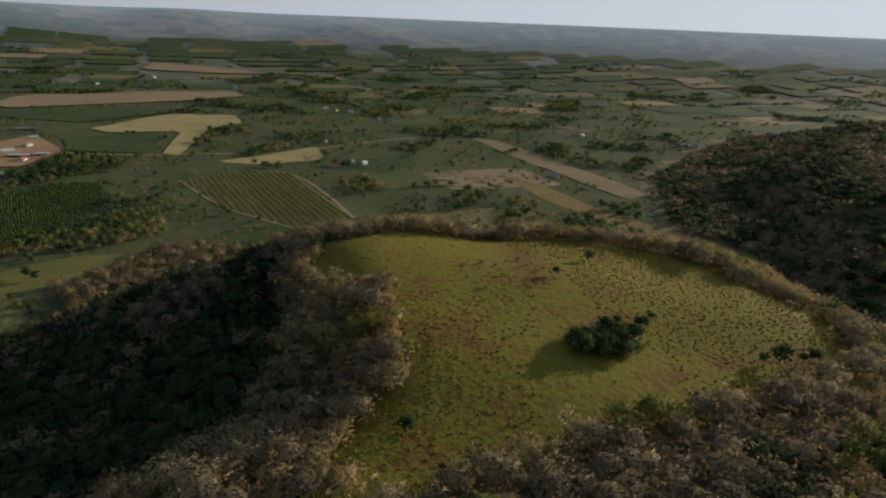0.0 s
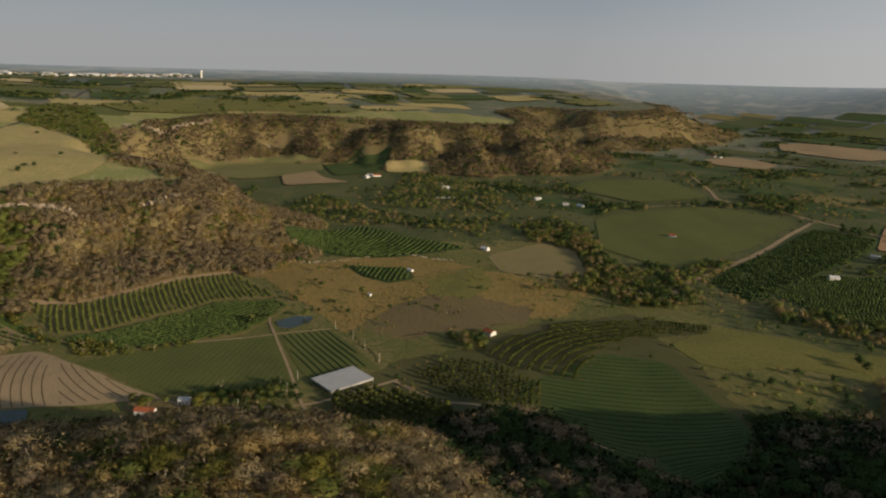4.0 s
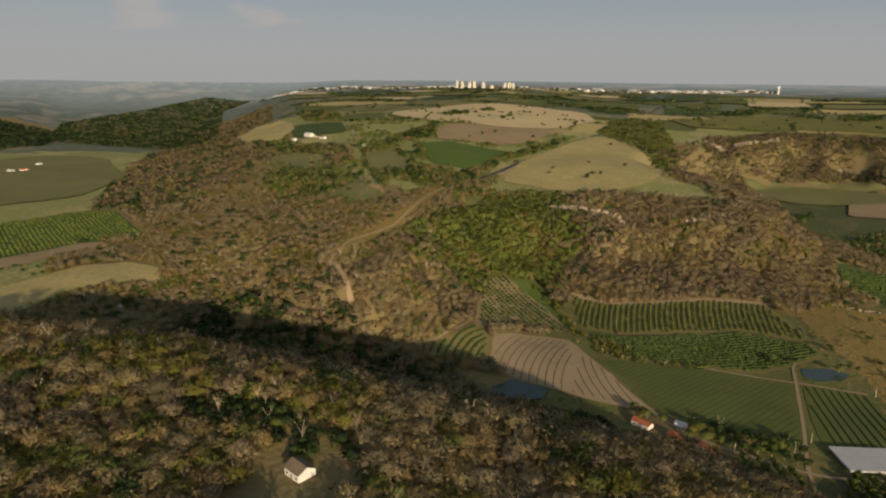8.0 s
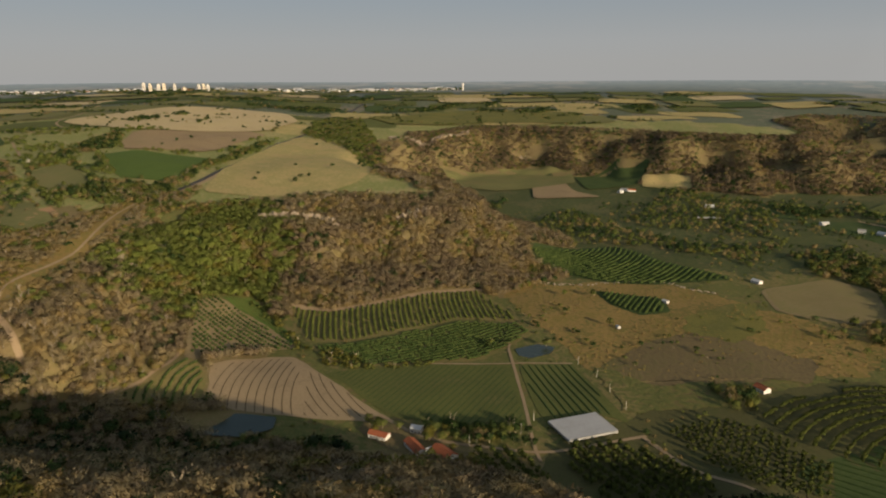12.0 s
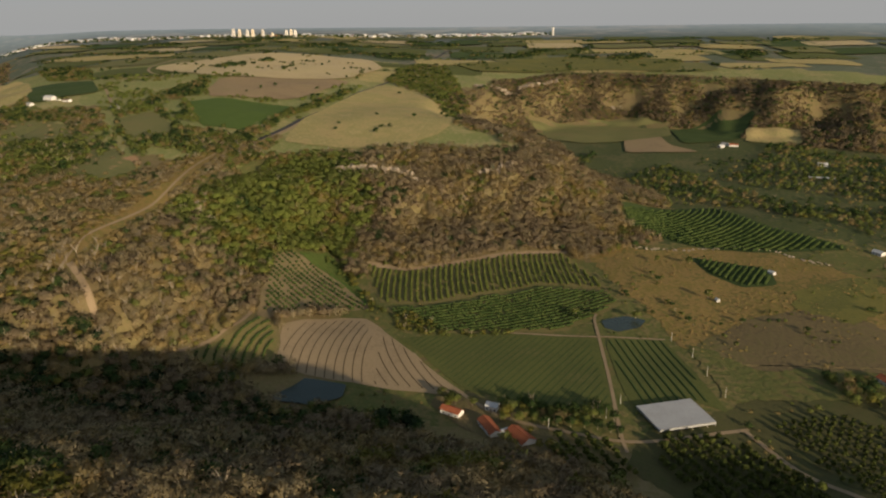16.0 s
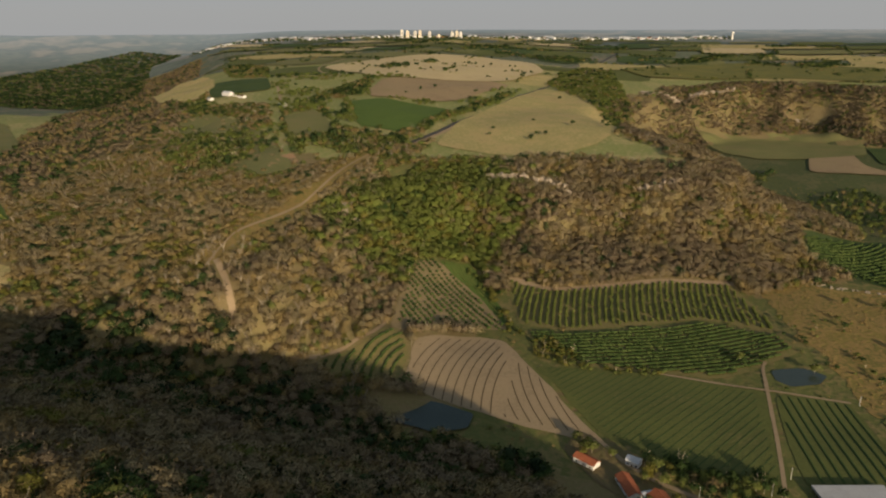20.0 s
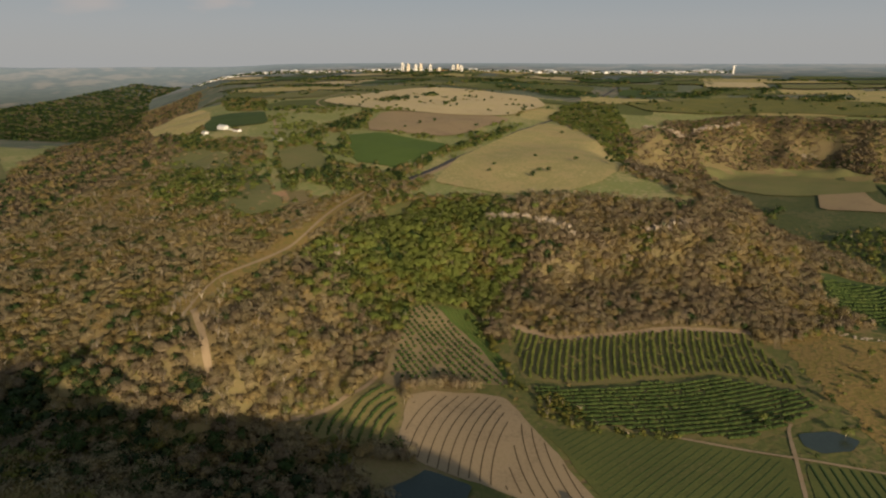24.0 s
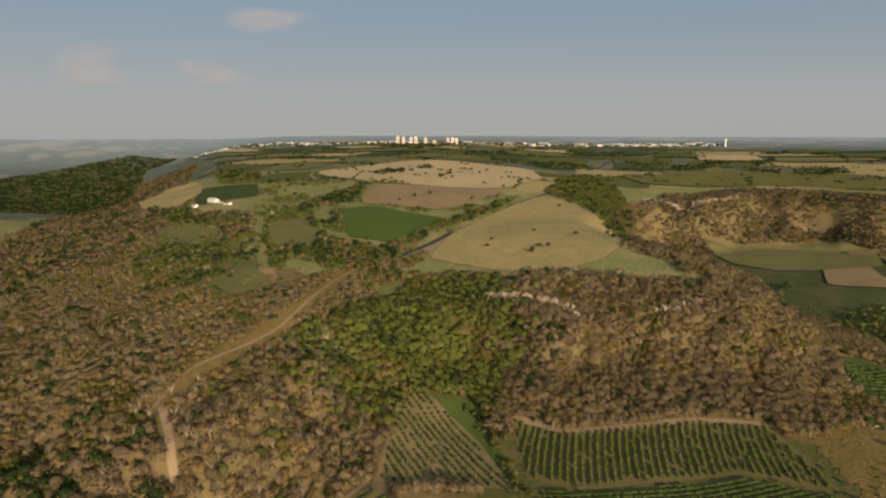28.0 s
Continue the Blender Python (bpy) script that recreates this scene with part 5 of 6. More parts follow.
top_scrub &= ~(in_any(cx, cy, [[(-1392, -953), (-1187, -655), (-1099, -558), (-1200, -420), (-1000, -350), (-888, -369), (-832, -393), (-904, -526), (-983, -565), (-1127, -722)]]) & (thin > 0.05))
woods("spur_scrub", cand[top_scrub], "dry bushes and low trees over the spur", [(0.06, MIDDOME, (4, 7), (1.2, 1.6), LEAFDARK), (0.36, MIDDOME, (4, 8), (1.2, 1.7), TWIG), (0.36, MIDDOME, (3.5, 7), (1.3, 1.8), DRYLEAF), (0.12, MIDDOME, (3, 6), (1.3, 1.7), LEAFYELLOW), (0.10, MIDDOME, (4, 7), (1.2, 1.6), LEAF)], 46, 0.05)
rim_scrub = free & (rim_by >= 55) & (rim_by < 85 + 30 * patchy) & (cy >= -270) & (thin < 0.5)
woods("rim_scrub", cand[rim_scrub], "brown bushes along the plateau's rim", FLANK, 47, 0.3)
flat_scrub = free & (hill_by < -190) & (rim_by < -165) & (patchy > np.where(cy > 380, -0.3, 0.12)) & (thin < np.where(cy > 330, 0.10, 0.17)) & (cx > -1400)
woods("valley_scrub", cand[flat_scrub], "low green and brown bushes in rough grass", [(0.45, MIDDOME, (1.5, 4), (1.1, 1.6), LEAF), (0.35, MIDDOME, (1.5, 4), (1.1, 1.6), DRYLEAF), (0.20, MIDDOME, (2, 5), (1.1, 1.4), LEAFDARK)], 48, False)

GREEN = [(0.22, MIDDOME, (5, 11), (0.95, 1.25), LEAFDARK), (0.48, MIDDOME, (5, 10), (0.95, 1.25), LEAF), (0.10, MIDDOME, (5, 9), (0.95, 1.25), LEAFYELLOW), (0.20, MIDDOME, (5, 10), (0.95, 1.25), DRYLEAF)]


def belt(ring, label, gap, kinds, seed, clear=True):
    p = scatter(soft_ring(ring, 2, 6.0).tolist(), gap, seed)
    p = p[wobble(p[:, 0], p[:, 1], 42, seed * 0.7) < 0.55] + 5 * np.stack([wobble(p[:, 0], p[:, 1], 30, 1.1), wobble(p[:, 0], p[:, 1], 30, 5.1)], -1)[wobble(p[:, 0], p[:, 1], 42, seed * 0.7) < 0.55]
    if clear:
        p = p[~in_any(p[:, 0], p[:, 1], ALLFIELDS, 1.0)]
    woods("tree_belt", p, label, kinds, seed, 0.1)


belt([(-1029, 597), (-1017, 716), (-815, 631), (-724, 612), (-626, 613), (-578, 561), (-606, 519), (-700, 539), (-902, 568)], "dark green trees along the valley stream", 8, GREEN, 51)
belt([(-921, 622), (-976, 714), (-751, 607), (-675, 643), (-599, 631), (-582, 545), (-625, 508), (-689, 497), (-757, 507)], "dark green trees beside the dirt road", 9, GREEN, 52)
belt([(-566, 694), (-450, 737), (-409, 815), (-364, 866), (-310, 758), (-365, 699), (-415, 680), (-509, 644)], "dark trees between orchard and meadow", 9, GREEN, 53)
belt([(-1123, 187), (-1455, 364), (-1243, 411), (-1076, 511), (-1118, 647), (-958, 518), (-1083, 410), (-1114, 321), (-1028, 171)], "scattered green trees across the valley floor", 13, GREEN, 54)
belt([(-534, 37), (-541, 88), (-519, 112), (-505, 100), (-512, 63)], "farmstead trees by the red roofs", 7, GREEN, 55)
belt([(-590, 286), (-588, 324), (-562, 320), (-538, 302), (-548, 280)], "dark trees round the lone red house", 8, GREEN, 56)
belt([(-360, 600), (-290, 715), (-161, 723), (-20, 690), (60, 560), (-60, 500), (-220, 470), (-300, 520)], "bare brown woods at the hill's foot", 8, DRY, 57)
belt([(-20, 700), (170, 690), (330, 540), (400, 380), (300, 380), (240, 480), (90, 560)], "bare brown woods behind the hilltop", 9, DRY, 58)
belt([(-2153, -242), (-2355, -168), (-1999, -55), (-1439, 14), (-1330, 30), (-1499, -64), (-1824, -157)], "green trees in the plateau's fold", 10, [(0.08, MIDDOME, (6, 10), (1.0, 1.3), LEAFDARK), (0.32, MIDDOME, (5, 9), (1.1, 1.5), LEAF), (0.45, MIDDOME, (5, 9), (1.1, 1.5), LEAFBRIGHT), (0.15, MIDDOME, (5, 9), (1.1, 1.5), LEAFYELLOW)], 59)
belt([(-2084, -1265), (-1996, -1055), (-1712, -885), (-1716, -1000)], "dark plantation behind the plateau farm", 9, GREEN, 60)
belt([(-1473, -617), (-1744, -622), (-1566, -561), (-1425, -547), (-1297, -594)], "green trees beside the bare field", 9, GREEN, 61)
belt([(-1263, -607), (-1136, -414), (-1083, -324), (-1003, -308), (-991, -377), (-1044, -479)], "bushy green slope above the road bend", 9, GREEN, 62)
belt([(-1600, -960), (-1328, -809), (-1281, -639), (-1181, -589), (-1223, -732), (-1240, -849), (-1420, -960)], "green trees round the plateau farm", 10, GREEN, 63)
belt([(-619, 716), (-662, 790), (-725, 749), (-782, 661), (-658, 630)], "dark green trees below the dirt road", 10, GREEN, 64)
belt([(-1246, 420), (-1416, 520), (-1646, 641), (-1515, 770), (-1267, 712), (-1132, 629)], "green trees among farm plots", 15, GREEN, 65)
belt([(-1000, -300), (-1050, -310), (-1360, -290), (-1700, -272), (-1700, -290), (-1360, -320), (-1050, -345)], "hedge of bushes along the asphalt road", 8.5, GREEN, 66)
belt([(-690, -62), (-700, -40), (-655, 0), (-660, 52), (-652, 52), (-645, 0), (-665, -50)], "yellow-green hedge between the orchards", 4.5, [(0.7, MIDDOME, (2.5, 4.5), (1.0, 1.4), LEAFYELLOW), (0.3, MIDDOME, (3, 5), (1.0, 1.3), LEAF)], 67, False)
belt([(-850, -150), (-740, -92), (-700, -70), (-690, -55), (-720, -72), (-800, -110)], "bushy hedge below the gully", 6, [(0.5, MIDDOME, (3.5, 6.5), (1.0, 1.4), LEAFYELLOW), (0.5, MIDDOME, (3, 6), (1.0, 1.3), LEAF)], 68, False)
belt([(-515, 120), (-530, 118), (-535, 60), (-530, 58), (-520, 90)], "row of round trees along the green field", 8, [(1.0, NEARDOME, (6, 8), (1.0, 1.2), LEAFDARK)], 69, False)

PLATEAUGREEN = [(0.12, MIDDOME, (6, 10), (1.0, 1.3), LEAFDARK), (0.35, MIDDOME, (5, 9), (1.1, 1.5), LEAF), (0.33, MIDDOME, (5, 9), (1.1, 1.5), LEAFBRIGHT), (0.12, MIDDOME, (4, 8), (1.1, 1.5), LEAFYELLOW), (0.08, MIDDOME, (5, 9), (1.0, 1.3), DRYLEAF)]
belt([(-1001, -658), (-1094, -667), (-1051, -560), (-947, -471), (-860, -456), (-878, -538)], "green bushes clumped on the plateau pasture", 7, PLATEAUGREEN, 110)
belt([(-1046, -416), (-1119, -380), (-1102, -322), (-1028, -302), (-982, -360)], "green bushes clumped on the plateau pasture", 9, PLATEAUGREEN, 111)
belt([(-1378, -536), (-1440, -471), (-1341, -390), (-1159, -388), (-1175, -452)], "green bushes clumped on the plateau pasture", 9, PLATEAUGREEN, 112)
belt([(-1311, -615), (-1430, -608), (-1214, -480), (-1155, -499)], "green bushes clumped on the plateau pasture", 10, PLATEAUGREEN, 113)
belt([(-1029, -466), (-1051, -453), (-992, -413), (-963, -425)], "green bushes clumped on the plateau pasture", 7, PLATEAUGREEN, 114)
belt([(-1953, -249), (-2350, -176), (-2242, -87), (-1718, -34), (-1474, 15), (-1288, 1), (-1526, -56), (-1765, -145)], "bright green trees along the fold beside the knoll", 9, PLATEAUGREEN, 120, False)

# Green trees whose darkest leaf colours also imitate the hill's shadow.
belt([(-561, -447), (-545, -324), (-541, -234), (-540, -201), (-500, -190), (-455, -215), (-406, -268), (-450, -400)], "dark green trees at the spur's foot, shade put into their foliage", 8, [(0.15, MIDDOME, (7, 11), (1.0, 1.3), LEAFDEEP), (0.5, MIDDOME, (7, 11), (1.0, 1.3), LEAFDARK), (0.35, MIDDOME, (7, 11), (1.1, 1.4), SCARPTWIG)], 131)
# The black shadow below the hill is painted through this dark foliage mix.
belt([(-521, -225), (-552, -155), (-525, -130), (-515, -60), (-505, -12), (-420, -20), (-330, -15), (-300, -50), (-340, -95), (-430, -150)], "dense trees in the hill's shade, darkened in foliage colour", 8.5, [(0.2, MIDDOME, (7, 11), (1.0, 1.3), LEAFDEEP), (0.45, MIDDOME, (6, 10), (1.1, 1.4), LEAFDARK), (0.35, MIDDOME, (7, 11), (1.1, 1.4), SCARPTWIG)], 132)
# Thicket in dark leaf colours that stand in for the clearing's shade.
belt([(-258, -205), (-282, -165), (-268, -108), (-248, -85), (-243, -119), (-245, -175)], "low green thicket round the cottage, shade put into its foliage", 6.5, [(0.5, NEARDOME, (3, 6), (1.2, 1.6), LEAFDARK), (0.3, NEARDOME, (3, 6), (1.2, 1.6), LEAFDEEP), (0.2, NEARDOME, (3, 6), (1.2, 1.6), LEAF)], 135)
belt([(-262, -300), (-300, -282), (-322, -262), (-318, -222), (-285, -205), (-258, -235)], "sunlit yellow-green trees on the hill", 7.5, [(0.75, NEARDOME, (9, 12), (1.1, 1.4), LEAFYELLOW), (0.25, NEARDOME, (8, 11), (1.1, 1.4), LEAFBRIGHT)], 133)
belt([(-310, -147), (-300, -120), (-284, -97), (-265, -105), (-278, -130)], "sunlit yellow-green trees on the hill", 8, [(0.8, NEARDOME, (9, 12), (1.0, 1.3), LEAFYELLOW), (0.2, NEARDOME, (8, 11), (1.1, 1.4), LEAF)], 134)
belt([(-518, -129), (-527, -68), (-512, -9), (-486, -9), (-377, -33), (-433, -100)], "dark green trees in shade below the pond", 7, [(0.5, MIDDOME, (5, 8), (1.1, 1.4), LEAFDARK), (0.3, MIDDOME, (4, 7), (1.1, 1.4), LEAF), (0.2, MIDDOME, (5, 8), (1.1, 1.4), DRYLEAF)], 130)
pb = scatter([(-1780, -900), (-940, -900), (-940, -260), (-1780, -260)], 15, 91)
keep = ~in_any(pb[:, 0], pb[:, 1], ALLFIELDS, 3.0) & (inside_by(pb[:, 0], pb[:, 1], PLATEAU) > 40) & (wobble(pb[:, 0], pb[:, 1], 75, 14.0) > 0.12)
woods("plateau_bushes", pb[keep], "green bushes scattered over the plateau's grass", [(0.10, MIDDOME, (6, 9), (1.2, 1.5), LEAFDARK), (0.40, MIDDOME, (5, 9), (1.2, 1.6), LEAF), (0.35, MIDDOME, (5, 9), (1.2, 1.6), LEAFBRIGHT), (0.15, MIDDOME, (4, 7), (1.2, 1.6), LEAFYELLOW)], 92, False)

# far wooded scarps
far = np.concatenate([scatter([(-3300, -2600), (1300, -2600), (1300, 2900), (-3300, 2900)], 14, 71), scatter([(-3300, 2900), (-3300, 900), (-4300, 900), (-4300, 4300), (3300, 4300), (3300, 2000), (1300, 2000), (1300, 2900)], 24, 70)])
fx, fy = far[:, 0], far[:, 1]
frim, feast, fsouth = inside_by(fx, fy, PLATEAU), inside_by(fx, fy, EAST), inside_by(fx, fy, SOUTH)
ffree = ~in_any(fx, fy, ALLFIELDS, 2.0) & (np.hypot(fx, fy) < np.where(fy > 0, 3600, 4250))
outside = ~((fx > -1420) & (fx < 330) & (fy > -760) & (fy < 760))
FARDRY = [(0.45, FARDOME, (7, 12), (1.1, 1.5), SCARPTWIG), (0.27, FARDOME, (7, 12), (1.1, 1.5), DRYLEAF), (0.16, FARDOME, (7, 12), (1.1, 1.5), LEAFDARK), (0.12, FARDOME, (6, 10), (1.1, 1.5), LEAF)]
FARGREEN = [(0.60, FARDOME, (8, 13), (1.1, 1.5), LEAFDARK), (0.30, FARDOME, (7, 12), (1.1, 1.5), LEAF), (0.10, FARDOME, (7, 12), (1.1, 1.5), DRYLEAF)]
woods("far_scarp_woods", far[ffree & outside & ~((fx > -2750) & (fy > 40) & (fy < 2150)) & (frim > np.where(np.abs(fy - 425) > 925, -255, -160)) & (frim < np.where(np.abs(fy - 425) > 925, 70, 25)) & (np.hypot(fx, fy) < np.where(fy < -500, 3250, 3300))], "brown woods along the distant scarp", FARDRY, 72, False)
near_far = np.concatenate([scatter([(-2600, 40), (-1200, 40), (-1200, 1350), (-2600, 1350)], 7.5, 69), scatter([(-2750, 1350), (-1450, 1350), (-1450, 2150), (-2750, 2150)], 10, 68)])
nx_, ny_ = near_far[:, 0], near_far[:, 1]
nrim = inside_by(nx_, ny_, PLATEAU)
woods("far_scarp_woods", near_far[(nrim > -320) & (nrim < 260) & ((steepness(nx_, ny_) > 0.12) | (np.abs(nrim + 25) < 85)) & ~in_any(nx_, ny_, ALLFIELDS, 2.0) & ~((nx_ > -1420) & (ny_ < 760))], "brown woods over the ridged far scarp", [(0.12, FARDOME, (6, 10), (1.1, 1.5), LEAFDARK), (0.62, FARDOME, (6, 11), (1.2, 1.6), SCARPTWIG), (0.14, FARDOME, (6, 11), (1.2, 1.6), DRYLEAF), (0.12, FARDOME, (6, 10), (1.1, 1.5), LEAF)], 84, False)
woods("valley_head_woods", far[ffree & (fx < -1900) & (fy < -1650) & (frim < -150) & (fsouth < -200)], "dark woods closing the side valley", [(0.55, FARDOME, (9, 13), (1.4, 1.9), LEAFDARK), (0.25, FARDOME, (8, 12), (1.4, 1.9), LEAF), (0.20, FARDOME, (8, 12), (1.4, 1.9), SCARPTWIG)], 85, False)
# Dark foliage mixed among bare twigs paints the east hill's shade.
woods("east_hill_woods", far[ffree & (feast > -260) & (feast < 500) & (fx < 1300) & (fy > 300)], "bare woods on the east hill, shade put into dark foliage", [(0.5, FARDOME, (8, 12), (1.6, 2.1), SCARPTWIG), (0.35, FARDOME, (8, 12), (1.6, 2.1), LEAFDARK), (0.15, FARDOME, (8, 12), (1.6, 2.1), LEAFDEEP)], 73, False)
woods("south_scarp_woods", far[ffree & (fsouth > -230) & (fsouth < 900) & (np.hypot(fx, fy) < 3250)][::2], "dark green woods on the far scarp", [(0.35, FARDOME, (9, 13), (1.5, 2.1), LEAFDEEP), (0.65, FARDOME, (8, 12), (1.5, 2.0), LEAFDARK)], 74, False)
patch2 = wobble(fx, fy, 240, 11.0) + 0.5 * wobble(fx, fy, 90, 12.0)
woods("plateau_woods", far[ffree & outside & (frim > 350) & (patch2 > 0.55)], "dark tree stands on the plateau", FARGREEN, 75, False)
woods("valley_woods", far[ffree & outside & (frim < -180) & (feast < -300) & (fsouth < -250) & (patch2 > 0.45) & (fy > -200)], "dark tree stands among valley fields", FARGREEN, 76, False)
loose = scatter([(-1500, 420), (-330, 470), (-250, 620), (330, 560), (700, 1500), (700, 2300), (-1500, 2300)], 21, 86)
loose = loose[(wobble(loose[:, 0], loose[:, 1], 120, 17.0) + 0.6 * wobble(loose[:, 0], loose[:, 1], 40, 18.0) > 0.05) & (inside_by(loose[:, 0], loose[:, 1], EAST) < -200) & (inside_by(loose[:, 0], loose[:, 1], HILL) < -180) & ~in_any(loose[:, 0], loose[:, 1], [r for r in ALLFIELDS], 0.0)]
woods("valley_trees", loose, "small trees strewn over the open valley", [(0.35, MIDDOME, (3, 8), (1.1, 1.5), LEAFDARK), (0.35, MIDDOME, (3, 8), (1.1, 1.5), LEAF), (0.30, MIDDOME, (3, 8), (1.1, 1.5), DRYLEAF)], 87, False)
hedge = np.concatenate(HEDGES)
hedge = hedge[np.hypot(hedge[:, 0], hedge[:, 1]) < 3450]
woods("hedgerow_trees", hedge, "dark trees and bushes along field edges", [(0.5, FARDOME, (4, 10), (1.0, 1.5), LEAFDARK), (0.3, FARDOME, (4, 9), (1.0, 1.5), LEAF), (0.2, FARDOME, (4, 8), (1.0, 1.5), DRYLEAF)], 81, False)
tus = scatter([(-78, 330), (-72, 372), (-20, 400), (60, 418), (120, 408), (165, 385), (215, 330), (195, 265), (145, 228), (100, 212), (74, 205), (52, 198), (38, 184), (18, 170), (0, 160), (-24, 163), (-46, 172), (-41, 206), (-18, 231), (-30, 283)], 2.3, 77)
rusty = wobble(tus[:, 0], tus[:, 1], 45, 15.0) + 0.5 * wobble(tus[:, 0], tus[:, 1], 14, 16.0) + 0.011 * (tus[:, 0] - 60) + np.random.default_rng(5).normal(0, 0.25, len(tus)) > 0.18
inside_rust = tus[:, 0] + 0.4 * (tus[:, 1] - 300) > 75
scrubby = scatter([(8, 333), (39, 356), (62, 330), (60, 306), (29, 296), (10, 306)], 8.5, 88)
woods("hilltop_scrub", scrubby, "low bare brown bushes on the hilltop", [(0.5, NEARDOME, (1.0, 2.6), (1.2, 1.7), SCARPTWIG), (0.5, NEARDOME, (1.0, 2.2), (1.3, 1.8), DRYLEAF)], 89, False)
clump = scatter([(54, 262), (66, 274), (84, 278), (92, 266), (76, 254), (60, 252)], 4.5, 90)
woods("hilltop_clump", clump, "dense dark trees clumped on the hilltop", [(0.8, NEARDOME, (5, 8), (1.1, 1.4), LEAFDARK), (0.2, NEARDOME, (4, 7), (1.1, 1.4), TWIG)], 93, False)
tagged(new("tussocks", planted("tussocks", tus[~rusty & (np.random.default_rng(6).uniform(0, 1, len(tus)) < np.where((tus[:, 0] < 45) & (tus[:, 1] < 300), 0.5, 0.05))], BLOBS, (0.3, 0.8), (1.3, 2.4), HILLGRASS, 78, 0.1)), "golden green grass tussocks on the hilltop", "tussocks", kind="stuff")
tagged(new("rusty_grass", planted("rusty_grass", tus[rusty & inside_rust], BLOBS, (0.3, 0.8), (1.4, 2.6), RUSTGRASS, 83, 0.1)), "rust-brown dry grass clumps on the hilltop", "tussocks", kind="stuff")
hum = scatter([(-902, 145), (-902, 262), (-876, 386), (-788, 423), (-677, 516), (-605, 435), (-615, 323), (-600, 237), (-632, 200), (-756, 170)], 8, 79)
hum = hum[~in_any(hum[:, 0], hum[:, 1], ALLFIELDS, 2.0) & (wobble(hum[:, 0], hum[:, 1], 60, 13.0) > 0.0)]
tagged(new("tussocks", planted("tussocks", hum, BLOBS, (0.4, 1.3), (1.5, 3.0), HUMMOCK, 80, 0.1)), "dry golden grass clumps on the hummocks", "tussocks", kind="stuff")


# ---- single trees ----
def tree(shape, limbs, material, label):
    ob = tagged(new("tree"), label, "tree", "scattered trees")
    for name, (co, fc, *way), mat_ in (("crown", shape, material), ("trunk", limbs, BARK)):
        me = raw_mesh(name, co, fc, bool(way))
        if way:
            soften(me, way[0])
        me.materials.append(mat_)
        new(name, me).parent = ob
    return ob


def stand(proto, x, y, high, wide=1.0, turn=0.0):
    return copy_thing(proto, pose(x, y, float(height(x, y)) + 0.2, 0, 0, turn) @ Matrix.Diagonal((high * wide, high * wide, high, 1)))


def plant(proto, x, y, high, wide=1.1, turn=0.0):
    ob = stand(proto, x, y, high, wide, turn)
    ob.matrix_basis = pose(x, y, float(height(x, y)) + 0.2, 0, 0, turn) @ Matrix.Diagonal((high * wide, high * wide, high, 1))
    return ob


BIGCROWN = [crown_shape(90 + s, 260, 0.065, 0.18, 0.45, 12) for s in range(3)]
dark_tree = [tree(BIGCROWN[k], limb_shape(70 + k, 6), LEAFDARK, "dark green round tree standing alone in a field") for k in range(3)]
green_tree = [tree(BIGCROWN[k], limb_shape(80 + k, 6), LEAF, "leafy green tree standing by itself") for k in range(3)]
bright_tree = tree(BIGCROWN[1], limb_shape(88, 6), LEAFYELLOW, "bright yellow-green tree at the wood's edge")
bare_tree = [tree(crown_shape(95 + k, 60, 0.035, 0.35, 0.42, 10), limb_shape(60 + k, 9, 0.02), DRYLEAF, "bare pale-limbed tree with few dry leaves") for k in range(3)]
PLATEAU_TREES = [(-1994, -696), (-2372, -768), (-2038, -611), (-1971, -480), (-2141, -449), (-1515, -459), (-1648, -439), (-1585, -452), (-1644, -345), (-1919, -333), (-2434, -460), (-2333, -637), (-1677, -167), (-1212, -207), (-1186, -135), (-1195, -122), (-1175, -205), (-1298, -159), (-1282, -93), (-1313, -49), (-1280, -39), (-1159, -140), (-1551, -729), (-1724, -765), (-1804, -767), (-2170, -1041), (-2686, 257), (-2570, 341)]
HILL_BUSHES = [(70, 260), (76, 268), (83, 273), (64, 266), (83, 284), (101, 292), (144, 265), (162, 266), (-12, 235), (-34, 217), (61, 326), (85, 361), (-9, 201)]
SLOPE_BUSHES = [(-1196, -432), (-1143, -369), (-903, -375), (-1031, -414), (-1018, -360), (-1093, -361), (-1074, -394), (-1041, -489), (-1094, -590), (-940, -455), (-1076, -587), (-1068, -619), (-1074, -496), (-1084, -458), (-1010, -434), (-1092, -428), (-1108, -393), (-1211, -463), (-1037, -292), (-1063, -332)]
FARM_TREES = [(-539, 8), (-704, 115), (-520, 45), (-528, 51), (-815, -124), (-788, -99), (-695, 169), (-746, 248), (-593, -206), (-852, 222), (-848, 258)]
used = set()
rng = np.random.default_rng(17)


def settle(proto, x, y, high, wide, turn):
    """The first of a kind is set where it is built; those after it are copies."""
    if id(proto) in used:
        return plant(proto, x, y, high, wide, turn)
    used.add(id(proto))
    proto.matrix_basis = pose(x, y, float(height(x, y)) + 0.2, 0, 0, turn) @ Matrix.Diagonal((high * wide, high * wide, high, 1))
    return proto


for group, low, high, kinds in ((PLATEAU_TREES, 7, 11, dark_tree), (SLOPE_BUSHES, 6, 10, green_tree), (FARM_TREES, 7, 10, green_tree), (HILL_BUSHES, 5, 8, dark_tree)):
    for x, y in group:
        settle(kinds[rng.integers(0, 3)], x, y, rng.uniform(low, high), rng.uniform(1.1, 1.5), rng.uniform(0, 360))
